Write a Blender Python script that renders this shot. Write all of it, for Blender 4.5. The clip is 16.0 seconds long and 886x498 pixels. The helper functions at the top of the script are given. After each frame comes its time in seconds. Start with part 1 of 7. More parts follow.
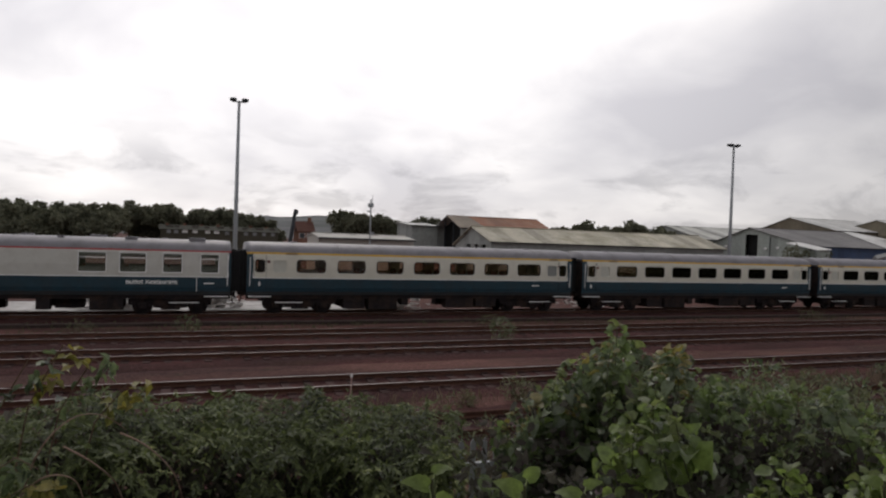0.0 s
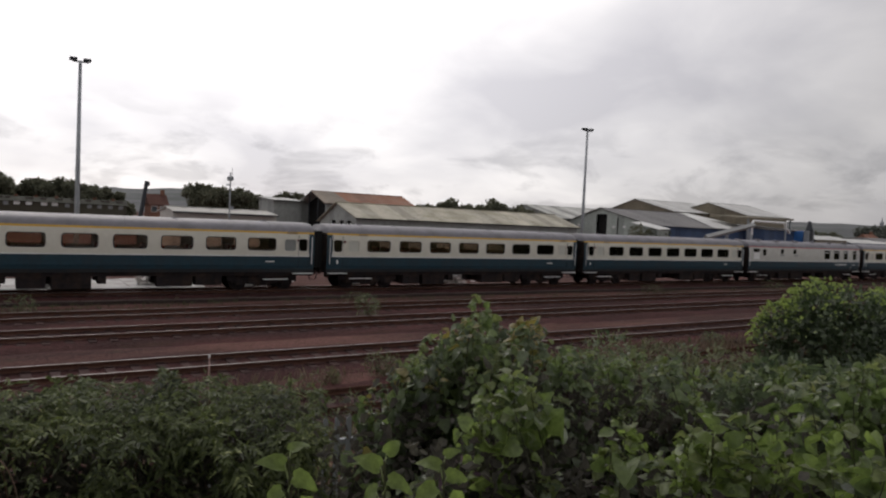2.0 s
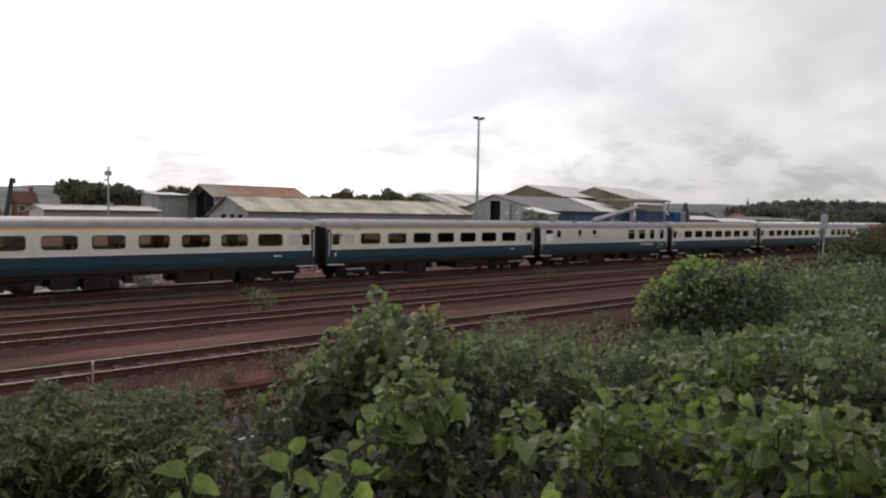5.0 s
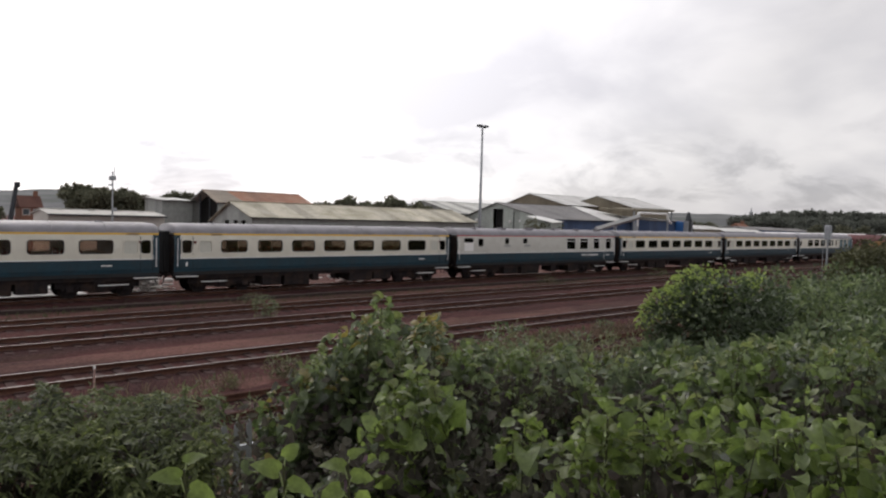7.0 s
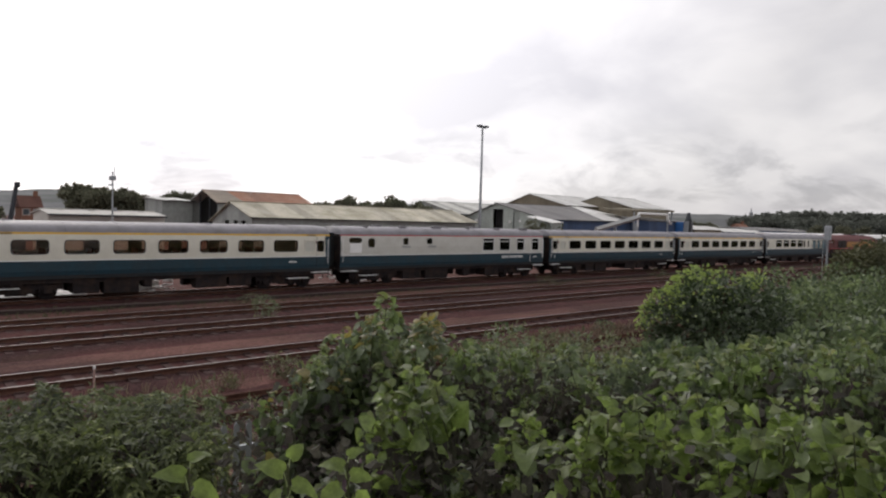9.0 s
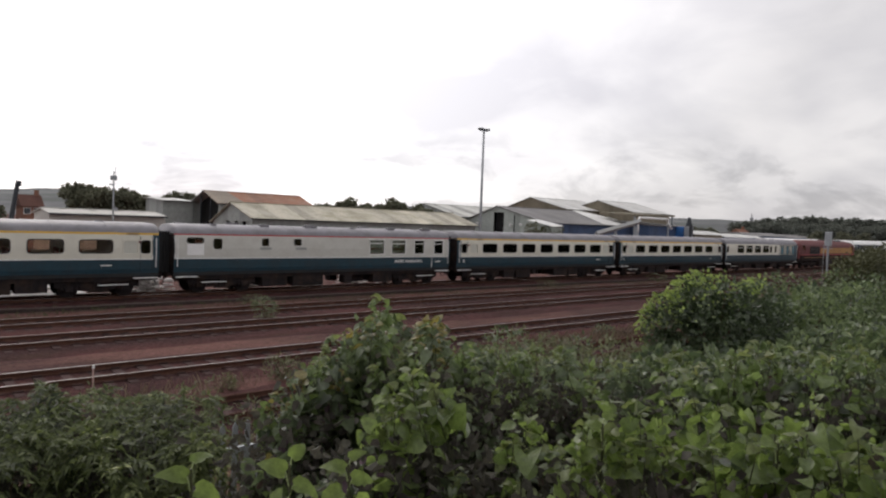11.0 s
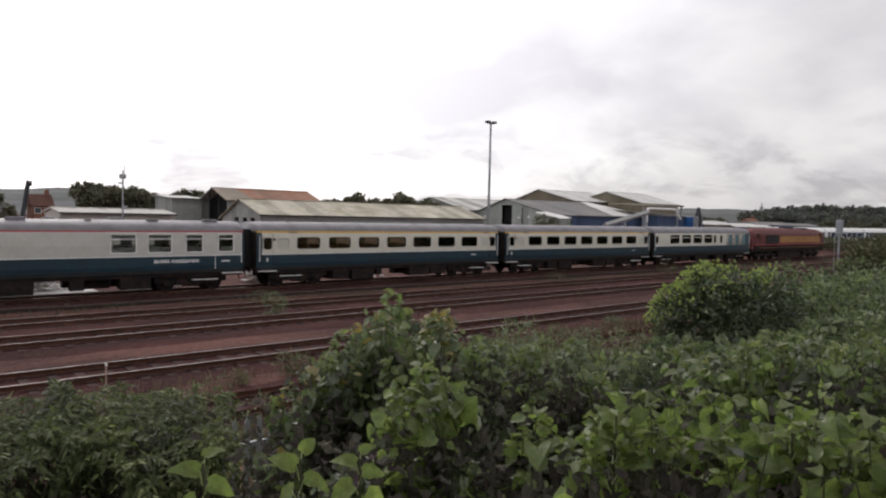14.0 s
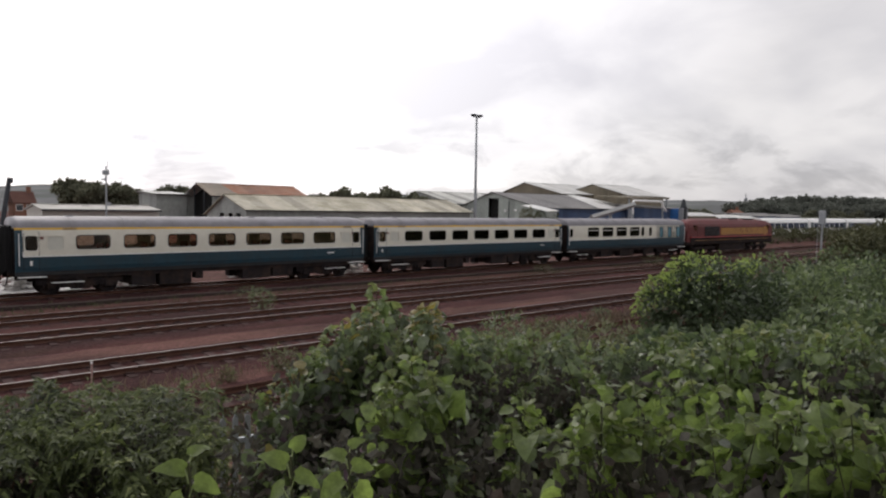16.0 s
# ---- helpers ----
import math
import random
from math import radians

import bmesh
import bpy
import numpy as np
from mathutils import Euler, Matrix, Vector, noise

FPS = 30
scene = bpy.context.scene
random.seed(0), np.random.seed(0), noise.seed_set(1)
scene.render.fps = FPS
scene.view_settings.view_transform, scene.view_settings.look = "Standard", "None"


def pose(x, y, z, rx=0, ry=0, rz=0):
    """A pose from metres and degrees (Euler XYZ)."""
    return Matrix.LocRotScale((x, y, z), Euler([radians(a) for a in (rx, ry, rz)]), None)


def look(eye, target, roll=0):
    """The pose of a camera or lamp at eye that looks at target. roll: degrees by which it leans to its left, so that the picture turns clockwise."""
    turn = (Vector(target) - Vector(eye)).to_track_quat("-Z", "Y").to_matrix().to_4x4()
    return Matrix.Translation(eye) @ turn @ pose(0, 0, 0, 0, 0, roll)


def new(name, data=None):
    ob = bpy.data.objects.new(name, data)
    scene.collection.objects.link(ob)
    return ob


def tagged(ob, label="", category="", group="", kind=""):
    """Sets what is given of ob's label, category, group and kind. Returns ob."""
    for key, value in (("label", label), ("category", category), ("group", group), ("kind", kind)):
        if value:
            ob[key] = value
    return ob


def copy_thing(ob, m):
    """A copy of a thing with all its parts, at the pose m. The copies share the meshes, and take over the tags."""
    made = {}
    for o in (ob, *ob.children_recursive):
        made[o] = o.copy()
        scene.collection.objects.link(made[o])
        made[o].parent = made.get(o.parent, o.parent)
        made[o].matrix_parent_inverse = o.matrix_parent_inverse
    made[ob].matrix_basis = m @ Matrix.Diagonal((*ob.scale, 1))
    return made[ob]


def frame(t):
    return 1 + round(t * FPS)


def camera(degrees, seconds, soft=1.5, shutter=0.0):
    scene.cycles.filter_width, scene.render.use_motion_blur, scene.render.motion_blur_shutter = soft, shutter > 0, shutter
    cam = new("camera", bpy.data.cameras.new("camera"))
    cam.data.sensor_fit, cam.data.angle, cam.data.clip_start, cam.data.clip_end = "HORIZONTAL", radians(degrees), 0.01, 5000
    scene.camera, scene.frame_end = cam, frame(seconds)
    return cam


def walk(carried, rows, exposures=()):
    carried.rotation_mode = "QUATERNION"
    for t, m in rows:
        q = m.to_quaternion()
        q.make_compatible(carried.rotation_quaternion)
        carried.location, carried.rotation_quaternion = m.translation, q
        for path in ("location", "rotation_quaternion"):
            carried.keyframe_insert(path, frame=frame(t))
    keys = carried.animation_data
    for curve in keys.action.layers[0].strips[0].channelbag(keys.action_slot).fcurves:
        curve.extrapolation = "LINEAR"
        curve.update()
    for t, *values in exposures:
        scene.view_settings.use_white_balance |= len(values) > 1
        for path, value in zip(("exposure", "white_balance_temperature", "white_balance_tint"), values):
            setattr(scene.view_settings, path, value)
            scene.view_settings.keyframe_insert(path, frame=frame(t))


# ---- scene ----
# ================= camera =================
cam = camera(66.0, 16.0, soft=2.2)
PATH = [
    (0.0, pose(0, 0, 4.35, 89.05, -2.00, -21.52)),
    (0.5, pose(0, 0, 4.35, 88.36, -2.33, -24.27)),
    (1.0, pose(0, 0, 4.35, 87.50, -2.39, -27.97)),
    (1.5, pose(0, 0, 4.35, 87.51, -2.69, -30.84)),
    (2.0, pose(0, 0, 4.35, 87.54, -2.68, -32.78)),
    (2.5, pose(0, 0, 4.35, 87.49, -2.06, -34.92)),
    (3.0, pose(0, 0, 4.35, 86.88, -1.04, -37.59)),
    (3.5, pose(0, 0, 4.35, 86.76, -0.93, -40.12)),
    (4.0, pose(0, 0, 4.35, 86.74, -1.13, -41.67)),
    (6.5, pose(0, 0, 4.35, 87.33, -1.13, -40.98)),
    (7.0, pose(0, 0, 4.35, 87.57, -1.55, -41.24)),
    (7.5, pose(0, 0, 4.35, 87.64, -1.75, -41.19)),
    (8.0, pose(0, 0, 4.35, 87.56, -1.93, -40.96)),
    (8.5, pose(0, 0, 4.35, 87.57, -1.75, -41.08)),
    (9.0, pose(0, 0, 4.35, 87.59, -1.59, -41.24)),
    (11.5, pose(0, 0, 4.35, 87.84, -2.16, -41.19)),
    (12.0, pose(0, 0, 4.35, 87.76, -1.96, -41.42)),
    (12.5, pose(0, 0, 4.35, 87.67, -1.65, -41.46)),
    (13.0, pose(0, 0, 4.35, 87.58, -1.42, -41.45)),
    (13.5, pose(0, 0, 4.35, 87.50, -1.36, -41.19)),
    (14.0, pose(0, 0, 4.35, 87.26, -1.28, -40.52)),
    (14.5, pose(0, 0, 4.35, 87.18, -1.39, -40.27)),
    (15.0, pose(0, 0, 4.35, 87.05, -1.88, -40.31)),
    (15.5, pose(0, 0, 4.35, 86.76, -1.73, -41.09)),
    (16.0, pose(0, 0, 4.35, 86.76, -0.80, -41.63)),
]
walk(cam, PATH, exposures=[(0.0, -0.22, 6700, 13), (2.5, -0.04, 6700, 13), (3.0, 0.05, 6700, 13), (4.0, 0.34, 6700, 13), (6.5, 0.42, 6700, 13), (16.0, 0.42, 6700, 13)])

# ================= light =================
SUN_AZ, SUN_EL = 84.0, 38.0     # degrees from +x towards +y, and above the horizon


def make_world():
    world = bpy.data.worlds.new("overcast_sky")
    world.use_nodes = True
    scene.world = world
    nt = world.node_tree
    N, L = nt.nodes, nt.links
    N.clear()
    out = N.new("ShaderNodeOutputWorld")
    bg = N.new("ShaderNodeBackground")
    sky = N.new("ShaderNodeTexSky")
    sky.sky_type = "NISHITA"
    sky.sun_disc = False
    sky.sun_elevation = radians(SUN_EL)
    sky.sun_rotation = radians(90 - SUN_AZ)
    sky_dim = N.new("ShaderNodeMix")
    sky_dim.data_type = "RGBA"
    sky_dim.blend_type = "MULTIPLY"
    sky_dim.inputs[0].default_value = 1
    sky_dim.inputs[7].default_value = (0.1, 0.1, 0.1, 1)
    L.new(sky.outputs[0], sky_dim.inputs[6])
    co = N.new("ShaderNodeTexCoord")
    # flatten the dome so that clouds grow thin and wide towards the horizon
    sep = N.new("ShaderNodeSeparateXYZ")
    L.new(co.outputs["Generated"], sep.inputs[0])
    up = N.new("ShaderNodeMath")
    up.operation = "ADD"
    up.inputs[1].default_value = 0.36
    L.new(sep.outputs[2], up.inputs[0])
    up2 = N.new("ShaderNodeMath")
    up2.operation = "MAXIMUM"
    up2.inputs[1].default_value = 0.12
    L.new(up.outputs[0], up2.inputs[0])
    flat = N.new("ShaderNodeCombineXYZ")
    for i in (0, 1):
        d = N.new("ShaderNodeMath")
        d.operation = "DIVIDE"
        L.new(sep.outputs[i], d.inputs[0])
        L.new(up2.outputs[0], d.inputs[1])
        L.new(d.outputs[0], flat.inputs[i])

    def cloud(scale, detail, dist, off):
        m = N.new("ShaderNodeMapping")
        m.inputs["Location"].default_value = off
        L.new(flat.outputs[0], m.inputs[0])
        n = N.new("ShaderNodeTexNoise")
        n.inputs["Scale"].default_value = scale
        n.inputs["Detail"].default_value = detail
        n.inputs["Roughness"].default_value = 0.52
        n.inputs["Distortion"].default_value = dist
        L.new(m.outputs[0], n.inputs["Vector"])
        return n
    n1 = cloud(0.95, 4, 0.2, (1.7, 0.4, 0))
    n2 = cloud(2.6, 10, 0.35, (5.2, 3.1, 0))
    r1 = N.new("ShaderNodeMapRange")
    r1.inputs[1].default_value, r1.inputs[2].default_value = 0.36, 0.62
    L.new(n1.outputs[0], r1.inputs[0])
    r2 = N.new("ShaderNodeMapRange")
    r2.inputs[1].default_value, r2.inputs[2].default_value = 0.40, 0.60
    L.new(n2.outputs[0], r2.inputs[0])
    add = N.new("ShaderNodeMath")
    add.operation = "MULTIPLY_ADD"
    add.inputs[1].default_value = 0.26
    L.new(r2.outputs[0], add.inputs[0])
    half = N.new("ShaderNodeMath")
    half.operation = "MULTIPLY"
    half.inputs[1].default_value = 0.76
    L.new(r1.outputs[0], half.inputs[0])
    L.new(half.outputs[0], add.inputs[2])
    # thin cloud round the hidden sun glows brighter
    sd = Vector((math.cos(radians(SUN_AZ)) * math.cos(radians(SUN_EL)),
                 math.sin(radians(SUN_AZ)) * math.cos(radians(SUN_EL)), math.sin(radians(SUN_EL))))
    dot = N.new("ShaderNodeVectorMath")
    dot.operation = "DOT_PRODUCT"
    dot.inputs[1].default_value = sd
    L.new(co.outputs["Generated"], dot.inputs[0])
    gl = N.new("ShaderNodeMapRange")
    gl.inputs[1].default_value, gl.inputs[2].default_value = 0.5, 1.0
    gl.inputs[3].default_value, gl.inputs[4].default_value = 0.565, 1.45
    L.new(dot.outputs["Value"], gl.inputs[0])
    ramp = N.new("ShaderNodeValToRGB")
    e = ramp.color_ramp.elements
    e[0].position, e[0].color = 0.15, (0.72, 0.725, 0.77, 1)
    e[1].position, e[1].color = 0.85, (1.10, 1.10, 1.11, 1)
    k = ramp.color_ramp.elements.new(0.5)
    k.color = (0.89, 0.895, 0.925, 1)
    L.new(add.outputs[0], ramp.inputs[0])
    lit = N.new("ShaderNodeMix")
    lit.data_type, lit.blend_type = "RGBA", "MULTIPLY"
    lit.inputs[0].default_value = 1
    L.new(ramp.outputs[0], lit.inputs[6])
    L.new(gl.outputs[0], lit.inputs[7])
    # small broken cloud low over the horizon
    low = N.new("ShaderNodeMapping")
    low.inputs["Scale"].default_value = (7.5, 7.5, 19.0)
    L.new(co.outputs["Generated"], low.inputs[0])
    n3 = N.new("ShaderNodeTexNoise")
    n3.inputs["Scale"].default_value, n3.inputs["Detail"].default_value = 1.0, 8
    n3.inputs["Roughness"].default_value, n3.inputs["Distortion"].default_value = 0.58, 0.4
    L.new(low.outputs[0], n3.inputs["Vector"])
    r3 = N.new("ShaderNodeMapRange")
    r3.inputs[1].default_value, r3.inputs[2].default_value = 0.49, 0.60
    r3.inputs[4].default_value = 0.46
    L.new(n3.outputs[0], r3.inputs[0])
    band = N.new("ShaderNodeMapRange")
    band.interpolation_type = "SMOOTHSTEP"
    band.inputs[1].default_value, band.inputs[2].default_value = 0.17, 0.06
    L.new(sep.outputs[2], band.inputs[0])
    veil = N.new("ShaderNodeMath")
    veil.operation = "MULTIPLY"
    L.new(r3.outputs[0], veil.inputs[0])
    L.new(band.outputs[0], veil.inputs[1])
    cum = N.new("ShaderNodeMix")
    cum.data_type, cum.blend_type = "RGBA", "MULTIPLY"
    cum.inputs[7].default_value = (0.42, 0.425, 0.45, 1)
    L.new(veil.outputs[0], cum.inputs[0])
    L.new(lit.outputs[2], cum.inputs[6])
    mix = N.new("ShaderNodeMix")
    mix.data_type = "RGBA"
    mix.inputs[0].default_value = 0.94
    L.new(sky_dim.outputs[2], mix.inputs[6])
    L.new(cum.outputs[2], mix.inputs[7])
    L.new(mix.outputs[2], bg.inputs[0])
    bg.inputs[1].default_value = 1.0
    L.new(bg.outputs[0], out.inputs[0])


make_world()
sun = new("sun", bpy.data.lights.new("sun", "SUN"))
sun.data.energy = 0.5
sun.data.angle = radians(20)
sun.data.color = (1.0, 0.96, 0.9)
_d = Vector((math.cos(radians(SUN_AZ)) * math.cos(radians(SUN_EL)),
             math.sin(radians(SUN_AZ)) * math.cos(radians(SUN_EL)), math.sin(radians(SUN_EL))))
sun.matrix_world = look(_d * 80, (0, 0, 0))

# ================= materials =================
MATS = {}


def mat(name, col, rough=0.6, metal=0.0, var=0.18, big=0.6, fine=9.0, bump=0.15, bump_scale=40.0, streak=None,
        dirt=None, dirt_amount=0.0, island=0.0):
    """A painted, stony or metal surface: colour broken at two scales, optional dirt tint, fine relief."""
    if name in MATS:
        return MATS[name]
    m = bpy.data.materials.new(name)
    m.use_nodes = True
    N, L = m.node_tree.nodes, m.node_tree.links
    b = N["Principled BSDF"]
    b.inputs["Roughness"].default_value = rough
    b.inputs["Metallic"].default_value = metal
    if rough > 0.84 and not metal:
        b.inputs["Specular IOR Level"].default_value = 0.12
    co = N.new("ShaderNodeTexCoord")
    vec = co.outputs["Object"]
    if streak:
        mp = N.new("ShaderNodeMapping")
        mp.inputs["Scale"].default_value = streak
        L.new(vec, mp.inputs[0])
        vec = mp.outputs[0]
    a = N.new("ShaderNodeTexNoise")
    a.inputs["Scale"].default_value, a.inputs["Detail"].default_value = big, 4
    c = N.new("ShaderNodeTexNoise")
    c.inputs["Scale"].default_value, c.inputs["Detail"].default_value = fine, 6
    L.new(vec, a.inputs["Vector"])
    L.new(vec, c.inputs["Vector"])
    s = N.new("ShaderNodeMath")
    s.operation = "ADD"
    L.new(a.outputs[0], s.inputs[0])
    L.new(c.outputs[0], s.inputs[1])
    r = N.new("ShaderNodeMapRange")
    r.inputs[1].default_value, r.inputs[2].default_value = 0.65, 1.35
    r.inputs[3].default_value, r.inputs[4].default_value = 1 - var, 1 + var
    L.new(s.outputs[0], r.inputs[0])
    mul = N.new("ShaderNodeMix")
    mul.data_type, mul.blend_type = "RGBA", "MULTIPLY"
    mul.inputs[0].default_value = 1
    mul.inputs[6].default_value = (*col, 1)
    L.new(r.outputs[0], mul.inputs[7])
    colour = mul.outputs[2]
    if dirt:
        d = N.new("ShaderNodeTexNoise")
        d.inputs["Scale"].default_value, d.inputs["Detail"].default_value = big * 2.3, 8
        d.inputs["Roughness"].default_value = 0.65
        L.new(vec, d.inputs["Vector"])
        dr = N.new("ShaderNodeMapRange")
        dr.inputs[1].default_value, dr.inputs[2].default_value = 0.45, 0.7
        dr.inputs[4].default_value = dirt_amount
        L.new(d.outputs[0], dr.inputs[0])
        mx = N.new("ShaderNodeMix")
        mx.data_type = "RGBA"
        mx.inputs[7].default_value = (*dirt, 1)
        L.new(dr.outputs[0], mx.inputs[0])
        L.new(colour, mx.inputs[6])
        colour = mx.outputs[2]
    if island:
        g = N.new("ShaderNodeNewGeometry")
        o = N.new("ShaderNodeObjectInfo")
        sm = N.new("ShaderNodeMath")
        sm.operation = "ADD"
        L.new(g.outputs["Random Per Island"], sm.inputs[0])
        L.new(o.outputs["Random"], sm.inputs[1])
        ir = N.new("ShaderNodeMapRange")
        ir.inputs[2].default_value = 2.0
        ir.inputs[3].default_value, ir.inputs[4].default_value = 1 - island, 1 + island
        L.new(sm.outputs[0], ir.inputs[0])
        im = N.new("ShaderNodeMix")
        im.data_type, im.blend_type = "RGBA", "MULTIPLY"
        im.inputs[0].default_value = 1
        L.new(colour, im.inputs[6])
        L.new(ir.outputs[0], im.inputs[7])
        colour = im.outputs[2]
    L.new(colour, b.inputs["Base Color"])
    if bump:
        f = N.new("ShaderNodeTexNoise")
        f.inputs["Scale"].default_value, f.inputs["Detail"].default_value = bump_scale, 3
        L.new(co.outputs["Object"], f.inputs["Vector"])
        bp = N.new("ShaderNodeBump")
        bp.inputs["Strength"].default_value, bp.inputs["Distance"].default_value = bump, 0.02
        L.new(f.outputs[0], bp.inputs["Height"])
        L.new(bp.outputs[0], b.inputs["Normal"])
    MATS[name] = m
    return m


def corrugated(name, col, dirt, dirt_amount, pitch, axis=0, rough=0.75, var=0.25, metal=0.0, sheets=(0.84, 1.12)):
    """Profiled sheeting: ribs as relief across one axis, sheets of slightly different age, dirt."""
    if name in MATS:
        return MATS[name]
    m = mat(name, col, rough, metal, var, 0.12, 1.6, 0, dirt=dirt, dirt_amount=dirt_amount)
    N, L = m.node_tree.nodes, m.node_tree.links
    b = N["Principled BSDF"]
    co = N.new("ShaderNodeTexCoord")
    w = N.new("ShaderNodeTexWave")
    w.bands_direction = "XYZ"[axis]
    w.inputs["Scale"].default_value = 0.314 / pitch
    L.new(co.outputs["Object"], w.inputs["Vector"])
    bp = N.new("ShaderNodeBump")
    bp.inputs["Strength"].default_value, bp.inputs["Distance"].default_value = 0.6, 0.05
    L.new(w.outputs[0], bp.inputs["Height"])
    L.new(bp.outputs[0], b.inputs["Normal"])
    # sheet by sheet
    sp = N.new("ShaderNodeSeparateXYZ")
    L.new(co.outputs["Object"], sp.inputs[0])
    ml = N.new("ShaderNodeMath")
    ml.operation = "MULTIPLY"
    ml.inputs[1].default_value = 0.55
    L.new(sp.outputs[axis], ml.inputs[0])
    fl = N.new("ShaderNodeMath")
    fl.operation = "FLOOR"
    L.new(ml.outputs[0], fl.inputs[0])
    wn = N.new("ShaderNodeTexWhiteNoise")
    wn.noise_dimensions = "1D"
    L.new(fl.outputs[0], wn.inputs["W"])
    mr = N.new("ShaderNodeMapRange")
    mr.inputs[3].default_value, mr.inputs[4].default_value = sheets
    L.new(wn.outputs[0], mr.inputs[0])
    old = b.inputs["Base Color"].links[0].from_socket
    mx = N.new("ShaderNodeMix")
    mx.data_type, mx.blend_type = "RGBA", "MULTIPLY"
    mx.inputs[0].default_value = 1
    L.new(old, mx.inputs[6])
    L.new(mr.outputs[0], mx.inputs[7])
    L.new(mx.outputs[2], b.inputs["Base Color"])
    return m


def tinted_glass(name, tint):
    if name in MATS:
        return MATS[name]
    m = bpy.data.materials.new(name)
    m.use_nodes = True
    N, L = m.node_tree.nodes, m.node_tree.links
    N.clear()
    out = N.new("ShaderNodeOutputMaterial")
    tr = N.new("ShaderNodeBsdfTransparent")
    tr.inputs[0].default_value = (*tint, 1)
    gl = N.new("ShaderNodeBsdfGlossy")
    gl.inputs["Roughness"].default_value = 0.04
    fr = N.new("ShaderNodeFresnel")
    fr.inputs[0].default_value = 1.62
    mx = N.new("ShaderNodeMixShader")
    L.new(fr.outputs[0], mx.inputs[0])
    L.new(tr.outputs[0], mx.inputs[1])
    L.new(gl.outputs[0], mx.inputs[2])
    L.new(mx.outputs[0], out.inputs[0])
    MATS[name] = m
    return m


def leaf_mat(name, dark, light, tip=None, rough=0.45, trans=0.3, dead=None, relief=0.0, gloss=0.5):
    """Leaves: each of its own green, glossy on top, letting some light through."""
    if name in MATS:
        return MATS[name]
    # red and blue raised to stand for veiling haze over the foliage
    dark, light, tip = (c and (c[0] * 1.15, c[1] * 0.98, c[2] * 1.52) for c in (dark, light, tip))
    m = bpy.data.materials.new(name)
    m.use_nodes = True
    N, L = m.node_tree.nodes, m.node_tree.links
    b = N["Principled BSDF"]
    out = N["Material Output"]
    g = N.new("ShaderNodeNewGeometry")
    ramp = N.new("ShaderNodeValToRGB")
    e = ramp.color_ramp.elements
    e[0].position, e[0].color = 0.0, (*dark, 1)
    e[1].position, e[1].color = 0.85, (*light, 1)
    if tip:
        k = e.new(1.0)
        k.color = (*tip, 1)
    if dead:
        e[0].color = (*dead, 1)
        k = e.new(0.13)
        k.color = (*dead, 1)
        k = e.new(0.19)
        k.color = (*dark, 1)
    co = N.new("ShaderNodeTexCoord")
    n = N.new("ShaderNodeTexNoise")
    n.inputs["Scale"].default_value, n.inputs["Detail"].default_value = 1.6, 4
    L.new(co.outputs["Object"], n.inputs["Vector"])
    a = N.new("ShaderNodeMath")
    a.operation = "MULTIPLY_ADD"
    a.inputs[1].default_value = 0.5
    L.new(g.outputs["Random Per Island"], a.inputs[0])
    mr = N.new("ShaderNodeMapRange")
    mr.inputs[1].default_value, mr.inputs[2].default_value = 0.35, 0.65
    mr.inputs[4].default_value = 0.3
    L.new(n.outputs[0], mr.inputs[0])
    # one plant is greener than the next
    own = N.new("ShaderNodeObjectInfo")
    plus = N.new("ShaderNodeMath")
    plus.operation = "MULTIPLY_ADD"
    plus.inputs[1].default_value = 0.2
    L.new(own.outputs["Random"], plus.inputs[0])
    L.new(mr.outputs[0], plus.inputs[2])
    L.new(plus.outputs[0], a.inputs[2])
    L.new(a.outputs[0], ramp.inputs[0])
    # paler veins, blotches and bitten edges within a leaf
    spot = N.new("ShaderNodeTexNoise")
    spot.inputs["Scale"].default_value, spot.inputs["Detail"].default_value = 42, 4
    spot.inputs["Roughness"].default_value = 0.65
    L.new(co.outputs["Object"], spot.inputs["Vector"])
    sr = N.new("ShaderNodeMapRange")
    sr.inputs[1].default_value, sr.inputs[2].default_value = 0.3, 0.7
    sr.inputs[3].default_value, sr.inputs[4].default_value = 0.7, 1.3
    L.new(spot.outputs[0], sr.inputs[0])
    blot = N.new("ShaderNodeMix")
    blot.data_type, blot.blend_type = "RGBA", "MULTIPLY"
    blot.inputs[0].default_value = 1
    L.new(ramp.outputs[0], blot.inputs[6])
    L.new(sr.outputs[0], blot.inputs[7])
    L.new(blot.outputs[2], b.inputs["Base Color"])
    b.inputs["Roughness"].default_value = rough
    b.inputs["Specular IOR Level"].default_value = gloss
    if relief:
        fine = N.new("ShaderNodeTexNoise")
        fine.inputs["Scale"].default_value, fine.inputs["Detail"].default_value = 38, 3
        L.new(co.outputs["Object"], fine.inputs["Vector"])
        bp = N.new("ShaderNodeBump")
        bp.inputs["Strength"].default_value, bp.inputs["Distance"].default_value = relief, 0.02
        L.new(fine.outputs[0], bp.inputs["Height"])
        L.new(bp.outputs[0], b.inputs["Normal"])
    t = N.new("ShaderNodeBsdfTranslucent")
    hs = N.new("ShaderNodeHueSaturation")
    hs.inputs["Saturation"].default_value, hs.inputs["Value"].default_value = 1.15, 1.5
    L.new(blot.outputs[2], hs.inputs["Color"])
    L.new(hs.outputs[0], t.inputs[0])
    mx = N.new("ShaderNodeMixShader")
    mx.inputs[0].default_value = trans
    L.new(b.outputs[0], mx.inputs[1])
    L.new(t.outputs[0], mx.inputs[2])
